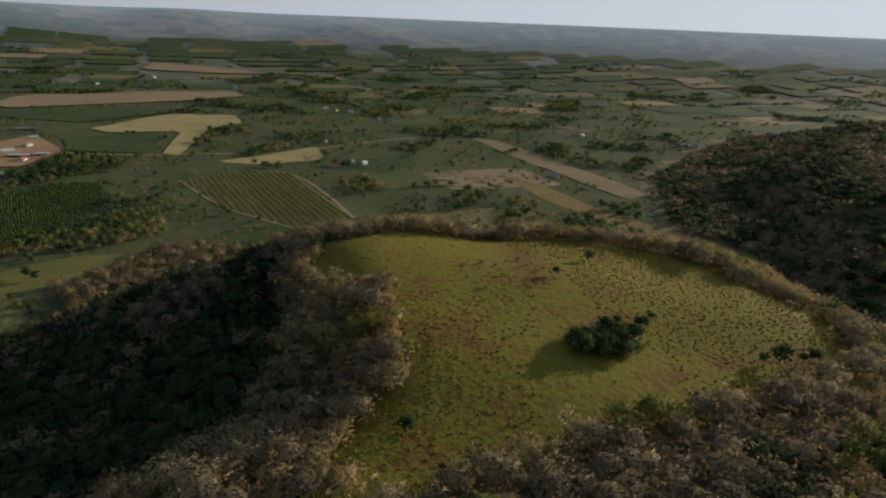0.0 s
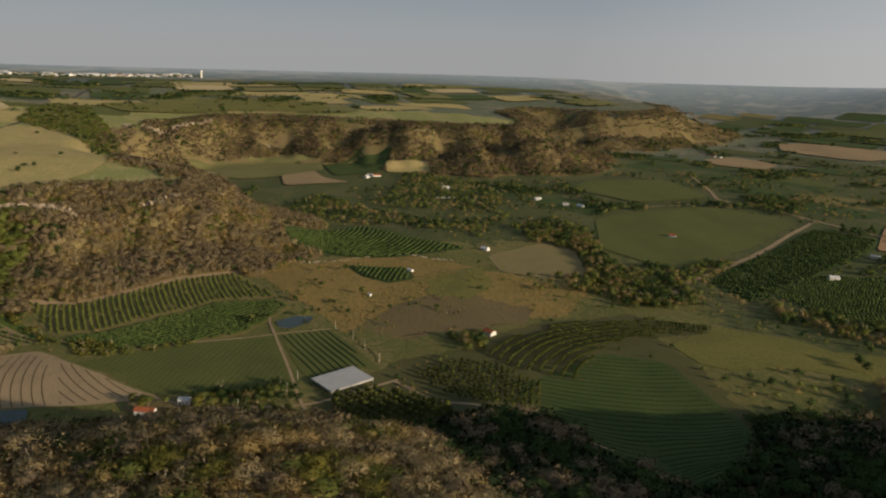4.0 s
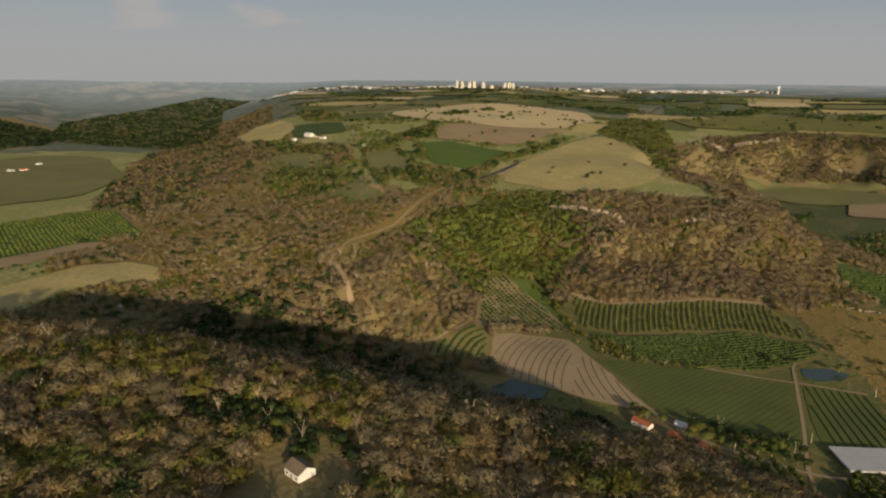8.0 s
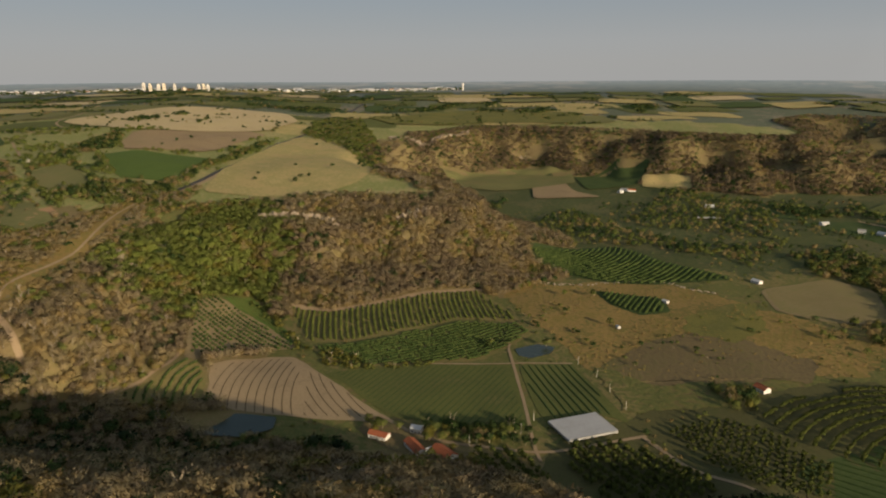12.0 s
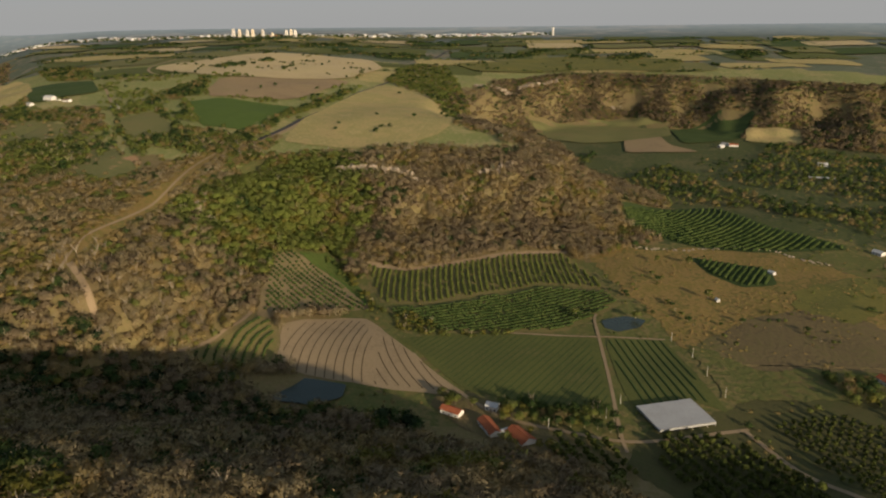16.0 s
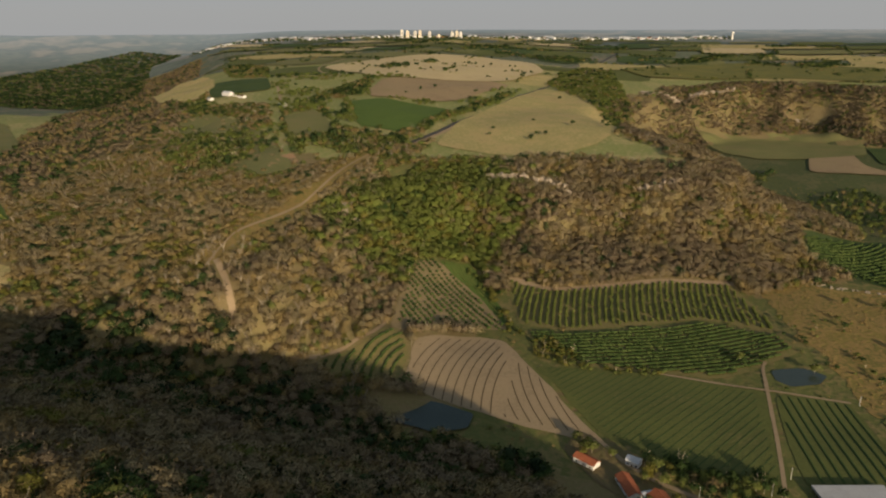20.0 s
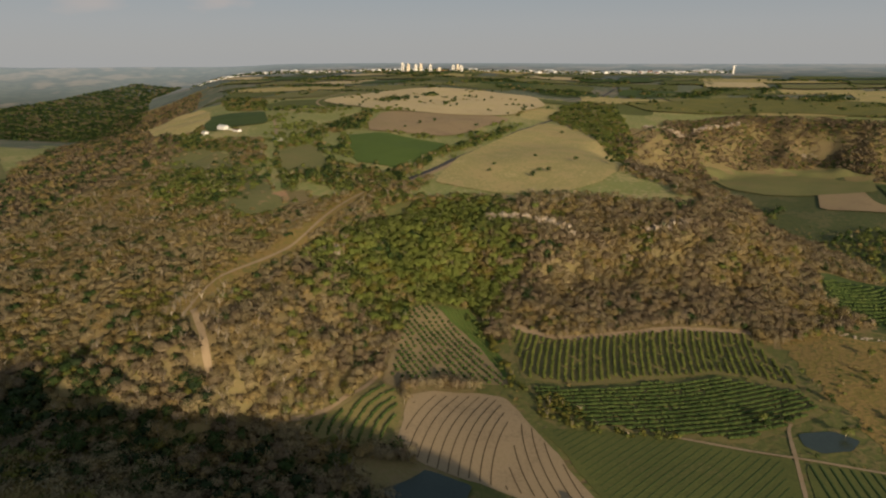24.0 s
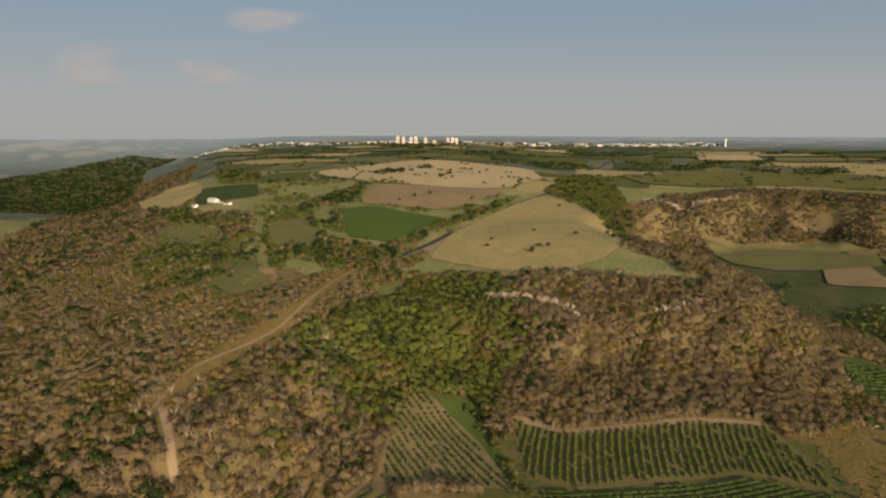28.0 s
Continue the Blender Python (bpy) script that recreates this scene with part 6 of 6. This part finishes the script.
for k, (x, y) in enumerate(((68, 262), (74, 258), (80, 266), (88, 270), (76, 276), (94, 282), (62, 254), (150, 262), (168, 268))):
    settle(dark_tree[k % 3], x, y, 8 + k % 4, 1.25, k * 50)
settle(bright_tree, -596, -212, 9, 1.3, 0)
settle(bright_tree, -529, 6, 8, 1.3, 50)
settle(dark_tree[0], -389, 612, 13, 1.2, 20)
settle(dark_tree[1], -377, 606, 11, 1.2, 80)
settle(dark_tree[2], -703, 133, 8, 1.3, 10)
for k in range(70):
    x, y = rng.uniform(-2350, -1750), rng.uniform(-800, -250)
    if in_any(np.array([x]), np.array([y]), [[(-1916, -852), (-2277, -748), (-2404, -564), (-2359, -338), (-2173, -276), (-1874, -340), (-1732, -603)]])[0] and k < 22 or (k >= 22 and k < 46):
        if k >= 22:
            x, y = rng.uniform(-2500, -2150), rng.uniform(-81, 649)
        settle(dark_tree[k % 3], x, y, rng.uniform(6, 10), rng.uniform(1.1, 1.5), k * 40)
for k in range(90):
    x, y = rng.uniform(-620, -520), rng.uniform(-320, -150)
    if k >= 50:
        x, y = rng.uniform(-420, -240), rng.uniform(-330, -60)
    if not in_any(np.array([x]), np.array([y]), ALLFIELDS, 3.0)[0]:
        settle(bare_tree[k % 3], x, y, rng.uniform(11, 16), rng.uniform(0.8, 1.1), k * 37)


blossom_tree = tree(crown_shape(99, 150, 0.05, 0.30, 0.42, 10), limb_shape(65, 8, 0.02), BLOSSOM, "pale blossoming tree among the woods")
for k, (x, y) in enumerate(((-313, -307), (-318, -300), (-265, -286), (-300, -329), (-506, -480))):
    settle(blossom_tree, x, y, 11 - k % 3, 0.9, 70 * k)
for k, (x, y) in enumerate(((-279, -166), (-276, -160), (-280, -144), (-283, -136), (-286, -122), (-276, -110), (-271, -99), (-264, -104), (-286, -268), (-295, -270), (-303, -276), (-312, -273), (-320, -268), (-296, -262))):
    settle(bright_tree, x, y, 10 + k % 3, 1.1, 47 * k)
for k, (x, y) in enumerate(((-511, 72), (-509, 81), (-508, 90), (-507, 99), (-505, 107), (-502, 115), (-527, 74), (-526, 84), (-525, 93), (-524, 102), (-521, 111), (-517, 120), (-519, 66), (-498, 120), (-530, 65))):
    settle(dark_tree[k % 3], x, y, 7.5 + k % 3, 1.15, 31 * k)
for k, (x, y) in enumerate(((-516, 47), (-513, 44), (-538, 8), (-536, 12), (-480, 68), (-473, 85), (-476, 78), (-512, 55), (-498, 62), (-534, 24), (-545, 2), (-486, 46), (-480, 52))):
    settle((bright_tree, green_tree[k % 3])[k % 4 > 0], x, y, 7 + k % 4, 1.2, 53 * k)
for k, (x, y) in enumerate(((-783, 163), (-776, 166), (-752, 169), (-783, 186), (-798, 157), (-792, 210), (-740, 204), (-732, 206), (-724, 208), (-715, 209), (-704, 212), (-692, 215), (-681, 217), (-807, 208), (-669, 310), (-648, 312), (-658, 236), (-690, 262), (-676, 290), (-640, 240))):
    settle((bare_tree, green_tree, dark_tree)[k % 3][k % 2], x, y, 4 + k % 3, 1.5, 61 * k)
settle(dark_tree[1], -694, 116, 8, 1.2, 0)
settle(bright_tree, -517, 46, 12, 1.2, 20)
settle(bright_tree, -478, 74, 9, 1.2, 120)

# ---- rock ----
def outcrop(line, count, wide, tall, seed, label):
    ob = tagged(new("cliff_outcrop"), label, "cliff")
    rng = np.random.default_rng(seed)
    p = np.array(line, float)
    along = np.concatenate([[0], np.cumsum(np.hypot(*np.diff(p, axis=0).T))])
    for k in np.linspace(0, along[-1], count) + rng.uniform(-2, 2, count):
        x, y = np.interp(k, along, p[:, 0]) + rng.uniform(-4, 4), np.interp(k, along, p[:, 1]) + rng.uniform(-4, 4)
        bm = bmesh.new()
        bmesh.ops.create_cube(bm, size=1)
        bmesh.ops.subdivide_edges(bm, edges=bm.edges[:], cuts=2, use_grid_fill=True)
        w, d, h = rng.uniform(0.6, 1.3) * wide, rng.uniform(0.4, 0.9) * wide, rng.uniform(0.6, 1.2) * tall
        for v in bm.verts:
            n = rng.uniform(-0.13, 0.13, 3)
            step = 1.0 - 0.18 * (v.co.z > 0.2)
            v.co = Vector(((v.co.x * step + n[0]) * w, (v.co.y * step + n[1]) * d, (v.co.z + n[2]) * h))
        r = part("rock", bm, ROCK, ob)
        r.matrix_basis = pose(x, y, float(height(x, y)) + h * 0.22, rng.uniform(-8, 8), rng.uniform(-8, 8), rng.uniform(0, 180))
    return ob


outcrop([(-968, -160), (-968, -125), (-966, -95), (-962, -62)], 24, 12, 12, 1, "pale weathered rock face at the scarp's top")
outcrop([(-992, 22), (-1014, 68)], 12, 9, 9.5, 2, "thin pale rock ledge among bare trees")
outcrop([(-958, 0), (-962, 26)], 5, 7, 5, 3, "small brownish rock ledge on the scarp")
outcrop([(-808, -277), (-800, -260)], 6, 7, 8, 4, "pale rock patch above the gully")
outcrop([(-780, -544), (-764, -526)], 4, 9, 5, 5, "pale rock ledge on the spur's flank")
outcrop([(-722, -474), (-712, -462)], 3, 8, 5, 6, "pale rock ledge in brown scrub")
outcrop([(-976, -676), (-962, -656)], 4, 9, 4, 7, "pale rock ledge on the brown slope")
outcrop([(-1905, 5), (-1925, 45), (-1971, 101), (-2010, 150), (-2052, 205)], 26, 22, 8, 9, "bright pale quarry face in the far scarp")
outcrop([(-913, 145), (-913, 185), (-901, 222), (-895, 259), (-902, 300), (-909, 341), (-888, 371), (-863, 386), (-844, 404)], 80, 3.2, 1.3, 14, "low pale stony ridge at the grassland's edge")
outcrop([(-2052, 370), (-2047, 400)], 5, 16, 10, 10, "pale rock face in the far scarp")


# ---- buildings ----
def house(x, y, turn, w, d, tall, roof, label, name="house", wall=None, windows=3, category="house", pitch=0.28):
    wall = wall or WHITEWALL
    ob = tagged(new(name), label, category)
    ob.matrix_basis = pose(x, y, float(height(x, y)) - 0.1, 0, 0, turn)
    t = 0.22
    for nm, bm in (("front_wall", block(w, t, tall + 0.4, 0, -d / 2)), ("back_wall", block(w, t, tall + 0.4, 0, d / 2)), ("side_wall", block(t, d - t, tall + 0.4, -w / 2 + t / 2)), ("side_wall", block(t, d - t, tall + 0.4, w / 2 - t / 2))):
        part(nm, bm, wall, ob)
    rise = d * pitch
    for side in (-1, 1):
        bm = bmesh.new()
        out, over = d / 2 + 0.6, w / 2 + 0.5
        v = [bm.verts.new(c) for c in ((-over, side * out, tall + 0.25), (over, side * out, tall + 0.25), (over, 0, tall + 0.3 + rise), (-over, 0, tall + 0.3 + rise))]
        bm.faces.new(v if side < 0 else v[::-1])
        ex = bmesh.ops.extrude_face_region(bm, geom=bm.faces[:])
        bmesh.ops.translate(bm, vec=(0, 0, 0.16), verts=[e for e in ex["geom"] if isinstance(e, bmesh.types.BMVert)])
        bmesh.ops.recalc_face_normals(bm, faces=bm.faces[:])
        part("roof_slope", bm, roof, ob)
    for side in (-1, 1):
        bm = bmesh.new()
        q = side * (w / 2 - 0.05)
        bm.faces.new([bm.verts.new(c) for c in ((q, -d / 2, tall + 0.3), (q, d / 2, tall + 0.3), (q, 0, tall + 0.3 + rise))])
        ex = bmesh.ops.extrude_face_region(bm, geom=bm.faces[:])
        bmesh.ops.translate(bm, vec=(-side * 0.2, 0, 0), verts=[e for e in ex["geom"] if isinstance(e, bmesh.types.BMVert)])
        bmesh.ops.recalc_face_normals(bm, faces=bm.faces[:])
        part("gable", bm, wall, ob)
    part("ridge_cap", block(w + 1.0, 0.4, 0.2, 0, 0, tall + 0.36 + rise), roof, ob)
    for k in range(windows):
        q = -w / 2 + w * (k + 0.5) / windows
        for side in (-1, 1):
            if k == windows // 2 and side < 0:
                part("door", block(1.0, 0.08, 2.1, q, -d / 2 - t / 2 - 0.03, 0.1), WOOD, ob)
            else:
                pane = part("window", block(1.2, 0.06, 1.1, q, side * (d / 2 + t / 2 + 0.02), 1.1), GLASSDARK, ob)
                part("sill", block(1.5, 0.16, 0.08, q, side * (d / 2 + t / 2 + 0.06), 1.0), CONCRETE, pane)
    return ob


def shed(x, y, turn, w, d, tall, roof, label, bays=5):
    ob = tagged(new("shed"), label, "shed")
    ob.matrix_basis = pose(x, y, float(height(x, y)) - 0.1, 0, 0, turn)
    for k in range(bays + 1):
        for side in (-1, 1):
            part("post", block(0.25, 0.25, tall, -w / 2 + w * k / bays, side * d / 2), WOOD, ob)
    part("back_wall", block(w, 0.2, tall * 0.9, 0, d / 2 + 0.25), WHITEWALL, ob)
    for side in (-1, 1):
        bm = block(w + 1, d / 2 + 0.5, 0.12, 0, side * (d / 4 + 0.2), tall + 0.5)
        bmesh.ops.rotate(bm, verts=bm.verts[:], cent=(0, 0, tall + 0.5), matrix=Matrix.Rotation(-side * 0.17, 3, "X"))
        part("roof_slope", bm, roof, ob)
    return ob


# greenhouse: a wide low frame under pale sheeting
gh = tagged(new("greenhouse"), "long low greenhouse roofed with pale grey sheeting", "greenhouse")
gh.matrix_basis = pose(-524, 162, float(height(-524, 162)), 0, 0, math.degrees(math.atan2(40, -12)) - 90)
for k in range(7):
    q = -15.6 + 5.2 * k
    for m in range(8):
        part("post", block(0.14, 0.14, 3.2, q, -20.3 + 5.8 * m), CONCRETE, gh)
for k in range(6):
    bm = bmesh.new()
    rows = []
    for m in range(7):
        a = m / 6
        rows.append([bm.verts.new((-15.6 + 5.2 * (k + a), yy, 3.2 + 0.04 * math.sin(3.14159 * a))) for yy in (-20.8, 20.8)])
    for (a, b), (c, d_) in zip(rows, rows[1:]):
        bm.faces.new((a, c, d_, b))
    ex = bmesh.ops.extrude_face_region(bm, geom=bm.faces[:])
    bmesh.ops.translate(bm, vec=(0, 0, 0.06), verts=[e for e in ex["geom"] if isinstance(e, bmesh.types.BMVert)])
    bmesh.ops.recalc_face_normals(bm, faces=bm.faces[:])
    part("roof_sheet", bm, PLASTIC, gh)
for side in (-1, 1):
    part("side_sheet", block(0.06, 41.0, 1.5, side * 15.75, 0, 1.6), PLASTIC, gh)
    part("end_sheet", block(31.4, 0.06, 1.4, 0, side * 20.7, 1.7), PLASTIC, gh)

# farmstead below the hill
house(-492, 56, 35, 18, 11, 3.4, REDTILE, "red-tiled farmhouse with white walls below the hill", windows=4)
house(-504, 36, 25, 20, 8, 3.2, REDTILE, "long red-tiled farm building")
house(-499, 47, 120, 7, 5, 2.8, PALEROOF, "small annex with a pale roof", "annex")
house(-530, 38, 70, 8, 6, 3.6, PALEROOF, "white farm store with a pale roof", "store")
house(-524, 10, 60, 15, 7, 3.2, REDTILE, "low white house with a red roof")
shed(-483, 78, 30, 9, 6, 3.0, BROWNROOF, "open brown-roofed shed beside the orchard")
house(-231, -107, 65, 10, 8, 3.2, BROWNROOF, "white cottage with a brown roof among bare trees")
house(-286, -217, 40, 8, 6, 3.0, GREYROOF, "grey-roofed hut half hidden in the woods", "hut")
house(-578, 328, 20, 11, 8, 3.4, REDTILE, "lone house with a red roof and cream walls")
house(-739, 255, 10, 4, 3, 2.4, PALEROOF, "tiny white pump house in dry grass", "pump_house", windows=1)
house(-817, 335, 30, 7, 4, 2.6, PALEROOF, "small white hut beside the hillock orchard", "hut", windows=2)
house(-887, 480, 25, 12, 7, 3.0, PALEROOF, "white field house with a pale roof")
# houses along the valley
for k, (x, y, w, d) in enumerate([(-1137, 819, 13, 9), (-1158, 798, 12, 9), (-1221, 771, 14, 8), (-869, 816, 11, 8), (-1407, 645, 16, 9), (-662, 1020, 13, 8), (-599, 849, 12, 8), (-686, 1126, 18, 10), (-743, 1181, 20, 10), (-736, 1232, 15, 9), (-770, 1312, 16, 9)]):
    house(x, y, 20 + 37 * k % 90, w, d, 3.6, (PALEROOF, GREYROOF, PALEROOF, REDTILE)[k % 4], ("white valley house with a pale roof", "white valley house with a grey roof", "white valley house with a pale roof", "white valley house with a red roof")[k % 4])
shed(-1297, 596, 75, 40, 9, 3.4, PALEROOF, "long white poultry shed in the valley", 9)
shed(-706, 1153, 10, 34, 13, 5, PALEROOF, "long pale-roofed barn in the farmyard", 8)
shed(-675, 1168, 10, 24, 12, 5, PALEROOF, "pale-roofed barn beside the red yard", 6)
shed(-839, 1406, 10, 45, 10, 4, GREYROOF, "long grey shed behind the farmyard", 9)
for k, (x, y) in enumerate([(-238, 1848), (-310, 1887), (-278, 1866), (-149, 1726), (-123, 1724), (-178, 1174), (-131, 1192), (-153, 1198), (-234, 1393), (-6, 1532), (57, 1550), (-1019, 2524), (-999, 2554), (195, 1144), (301, 1572), (325, 1587), (552, 1497), (540, 1515), (530, 1500), (-1640, 543), (-1627, 557), (-1614, 527), (-1756, 1797), (-1781, 1787), (-1094, 2257), (-1167, -1454), (-1190, -1440), (-1297, -1520)]):
    house(x, y, 40 * k % 180, 12 + k % 3 * 3, 8 + k % 2, 3.6, (PALEROOF, GREYROOF, REDTILE)[k % 3], ("distant white house with a pale roof", "distant white house with a grey roof", "distant white house with a red roof")[k % 3])
# the plateau farm
house(-1415, -812, 70, 22, 12, 5.5, PALEROOF, "large white farmhouse with a pale roof on the plateau", windows=5)
house(-1388, -836, 60, 14, 9, 3.6, GREYROOF, "grey-roofed farm building on the plateau")
house(-1385, -760, 70, 16, 8, 3.4, BROWNROOF, "brown-roofed farm building on the plateau")
house(-1400, -785, 20, 12, 8, 3.4, PALEROOF, "white farm building on the plateau")
house(-1295, -620, 80, 14, 7, 3.4, PALEROOF, "small white house beside the plateau lane")

# ---- the town on the horizon ----
def tower(x, y, w, d, tall, wall, label):
    ob = tagged(new("apartment_tower"), label, "tower", "town towers")
    ob.matrix_basis = pose(x, y, float(height(x, y)) - 1, 0, 0, 25)
    part("body", block(w, d, tall + 1), wall, ob)
    part("roof_house", block(w * 0.45, d * 0.5, 4, 0, 0, tall + 1), wall, ob)
    for k in range(int(tall // 3.2)):
        part("window_band", block(w + 0.16, d * 0.6, 1.2, 0, 0, 2.2 + 3.2 * k), GLASSDARK, ob)
    for side in (-1, 1):
        part("balcony_column", block(2.6, 1.2, tall - 4, side * w * 0.3, d / 2 + 0.5, 3), wall, ob)
    return ob


for k, (x, y, w, d, h) in enumerate([(-3436, -1164, 12, 12, 36), (-3407, -1125, 12, 12, 33), (-3392, -1082, 13, 12, 31), (-3398, -1060, 13, 12, 33), (-3416, -1018, 11, 11, 31), (-3455, -985, 13, 12, 18), (-3499, -931, 15, 12, 29), (-3490, -905, 14, 12, 31), (-3481, -884, 14, 12, 28)]):
    tower(x, y, w, d, h, (CONCRETE, CONCRETEWARM)[k % 2], "pale apartment tower above the town")
wt = tagged(new("water_tower"), "white water tower at the town's edge", "water tower")
wt.matrix_basis = pose(-3850, 352, float(height(-3850, 352)))
bm = bmesh.new()
bmesh.ops.create_cone(bm, cap_ends=True, segments=16, radius1=5, radius2=4, depth=30, matrix=Matrix.Translation((0, 0, 15)))
part("shaft", bm, CONCRETE, wt)
bm = bmesh.new()
bmesh.ops.create_cone(bm, cap_ends=True, segments=16, radius1=7, radius2=7, depth=8, matrix=Matrix.Translation((0, 0, 33)))
part("tank", bm, WHITEWALL, wt)


def town_house(roof, w, d, tall, label):
    ob = tagged(new("town_house"), label, "house", "town houses")
    part("body", block(w, d, tall), WHITEWALL, ob)
    bm = bmesh.new()
    v = [bm.verts.new(c) for c in ((-w / 2 - 0.4, -d / 2 - 0.4, tall), (w / 2 + 0.4, -d / 2 - 0.4, tall), (w / 2 + 0.4, d / 2 + 0.4, tall), (-w / 2 - 0.4, d / 2 + 0.4, tall), (-w / 2, 0, tall + d * 0.25), (w / 2, 0, tall + d * 0.25))]
    for f in ((0, 1, 5, 4), (2, 3, 4, 5), (0, 4, 3), (1, 2, 5), (3, 2, 1, 0)):
        bm.faces.new([v[i] for i in f])
    part("roof", bm, roof, ob)
    return ob


TOWN = [town_house(REDTILE, 15, 11, 4.5, "white town house with a red roof"), town_house(PALEROOF, 16, 12, 6, "white town house with a pale roof"), town_house(GREYROOF, 16, 12, 5, "white town house with a grey roof"), town_house(PALEROOF, 46, 20, 8, "long white town warehouse")]
rng = np.random.default_rng(23)
first = [True] * 4
TOWN_AT = [0, 0.1, 0.25, 0.45, 0.6, 0.75, 0.85, 1.0]


def town_place(a):
    x0 = np.interp(a, TOWN_AT, [-2990, -3310, -3440, -3500, -3480, -3660, -3800, -3900])
    y0 = np.interp(a, TOWN_AT, [-2000, -1990, -1830, -1350, -800, -412, -154, 330])
    return x0 - rng.uniform(0, 170), y0 + rng.uniform(-50, 50)


for k in range(290):
    x, y = town_place(rng.uniform(0, 1) if k < 230 else rng.uniform(0.84, 1.0))
    j = 3 if k % 9 == 0 else int(rng.integers(0, 3))
    m = pose(x, y, float(height(x, y)) - 0.3, 0, 0, rng.uniform(0, 90))
    if first[j]:
        TOWN[j].matrix_basis, first[j] = m, False
    else:
        copy_thing(TOWN[j], m)
box_co = np.array([(a, b, c) for c in (0, 0.7) for a, b in ((-0.5, -0.4), (0.5, -0.4), (0.5, 0.4), (-0.5, 0.4))] + [(-0.5, 0, 1.0), (0.5, 0, 1.0)], float)
box_fc = np.array([(0, 1, 5), (0, 5, 4), (1, 2, 6), (1, 6, 5), (2, 3, 7), (2, 7, 6), (3, 0, 4), (3, 4, 7), (4, 5, 9), (4, 9, 8), (6, 7, 8), (6, 8, 9), (5, 6, 9), (7, 4, 8)])
rest = np.array([town_place(rng.uniform(0, 1)) for k in range(330)])
tagged(new("far_town_houses", planted("far_town_houses", rest, [(box_co, box_fc)], (5, 7.5), (1.9, 2.8), WHITEWALL, 96)), "white houses crowded in the distant town", "houses", kind="stuff")

# trees among the houses
tb = np.random.default_rng(29)
ta = tb.uniform(0, 1, 900)
txy = np.stack([np.interp(ta, [0, 0.1, 0.25, 0.45, 0.6, 0.75, 0.85, 1.0], [-2960, -3280, -3410, -3470, -3450, -3630, -3770, -3870]) - tb.uniform(-60, 180, 900), np.interp(ta, [0, 0.1, 0.25, 0.45, 0.6, 0.75, 0.85, 1.0], [-2000, -1990, -1830, -1350, -800, -412, -154, 330]) + tb.uniform(-70, 70, 900)], -1)
woods("town_trees", txy, "dark trees between the town's houses", FARGREEN, 30, False)

# ---- a car on the plateau road ----
car = tagged(new("car"), "small white car on the asphalt road", "car")
car.matrix_basis = pose(-1705, -257, float(height(-1705, -257)) + 0.95, 0, 0, 175)
bm = block(4.3, 1.8, 0.7, 0, 0, 0.35, 0.12)
part("body", bm, PALEROOF, car)
part("cabin", block(2.3, 1.6, 0.6, -0.2, 0, 1.05, 0.15), GLASSDARK, car)
for sx in (-1.35, 1.35):
    for sy in (-0.85, 0.85):
        bm = bmesh.new()
        bmesh.ops.create_cone(bm, cap_ends=True, segments=14, radius1=0.33, radius2=0.33, depth=0.2, matrix=Matrix.Translation((sx, sy, 0.33)) @ Matrix.Rotation(1.5708, 4, "X"))
        part("wheel", bm, ASPHALT, car)

# ---- poles along the lanes ----
def pole(x, y, tall, label):
    ob = tagged(new("utility_pole"), label, "pole", "poles along the lane")
    ob.matrix_basis = pose(x, y, float(height(x, y)), 0, 0, 30)
    bm = bmesh.new()
    bmesh.ops.create_cone(bm, cap_ends=True, segments=8, radius1=0.18, radius2=0.12, depth=tall, matrix=Matrix.Translation((0, 0, tall / 2)))
    part("shaft", bm, CONCRETE, ob)
    part("crossarm", block(1.8, 0.14, 0.14, 0, 0, tall - 0.7), WOOD, ob)
    return ob


for x, y in ((-618, 199), (-586, 201), (-552, 204), (-520, 115), (-505, 75), (-540, 128), (-650, 190)):
    pole(x, y, 8.5, "pale concrete pole beside the lane")
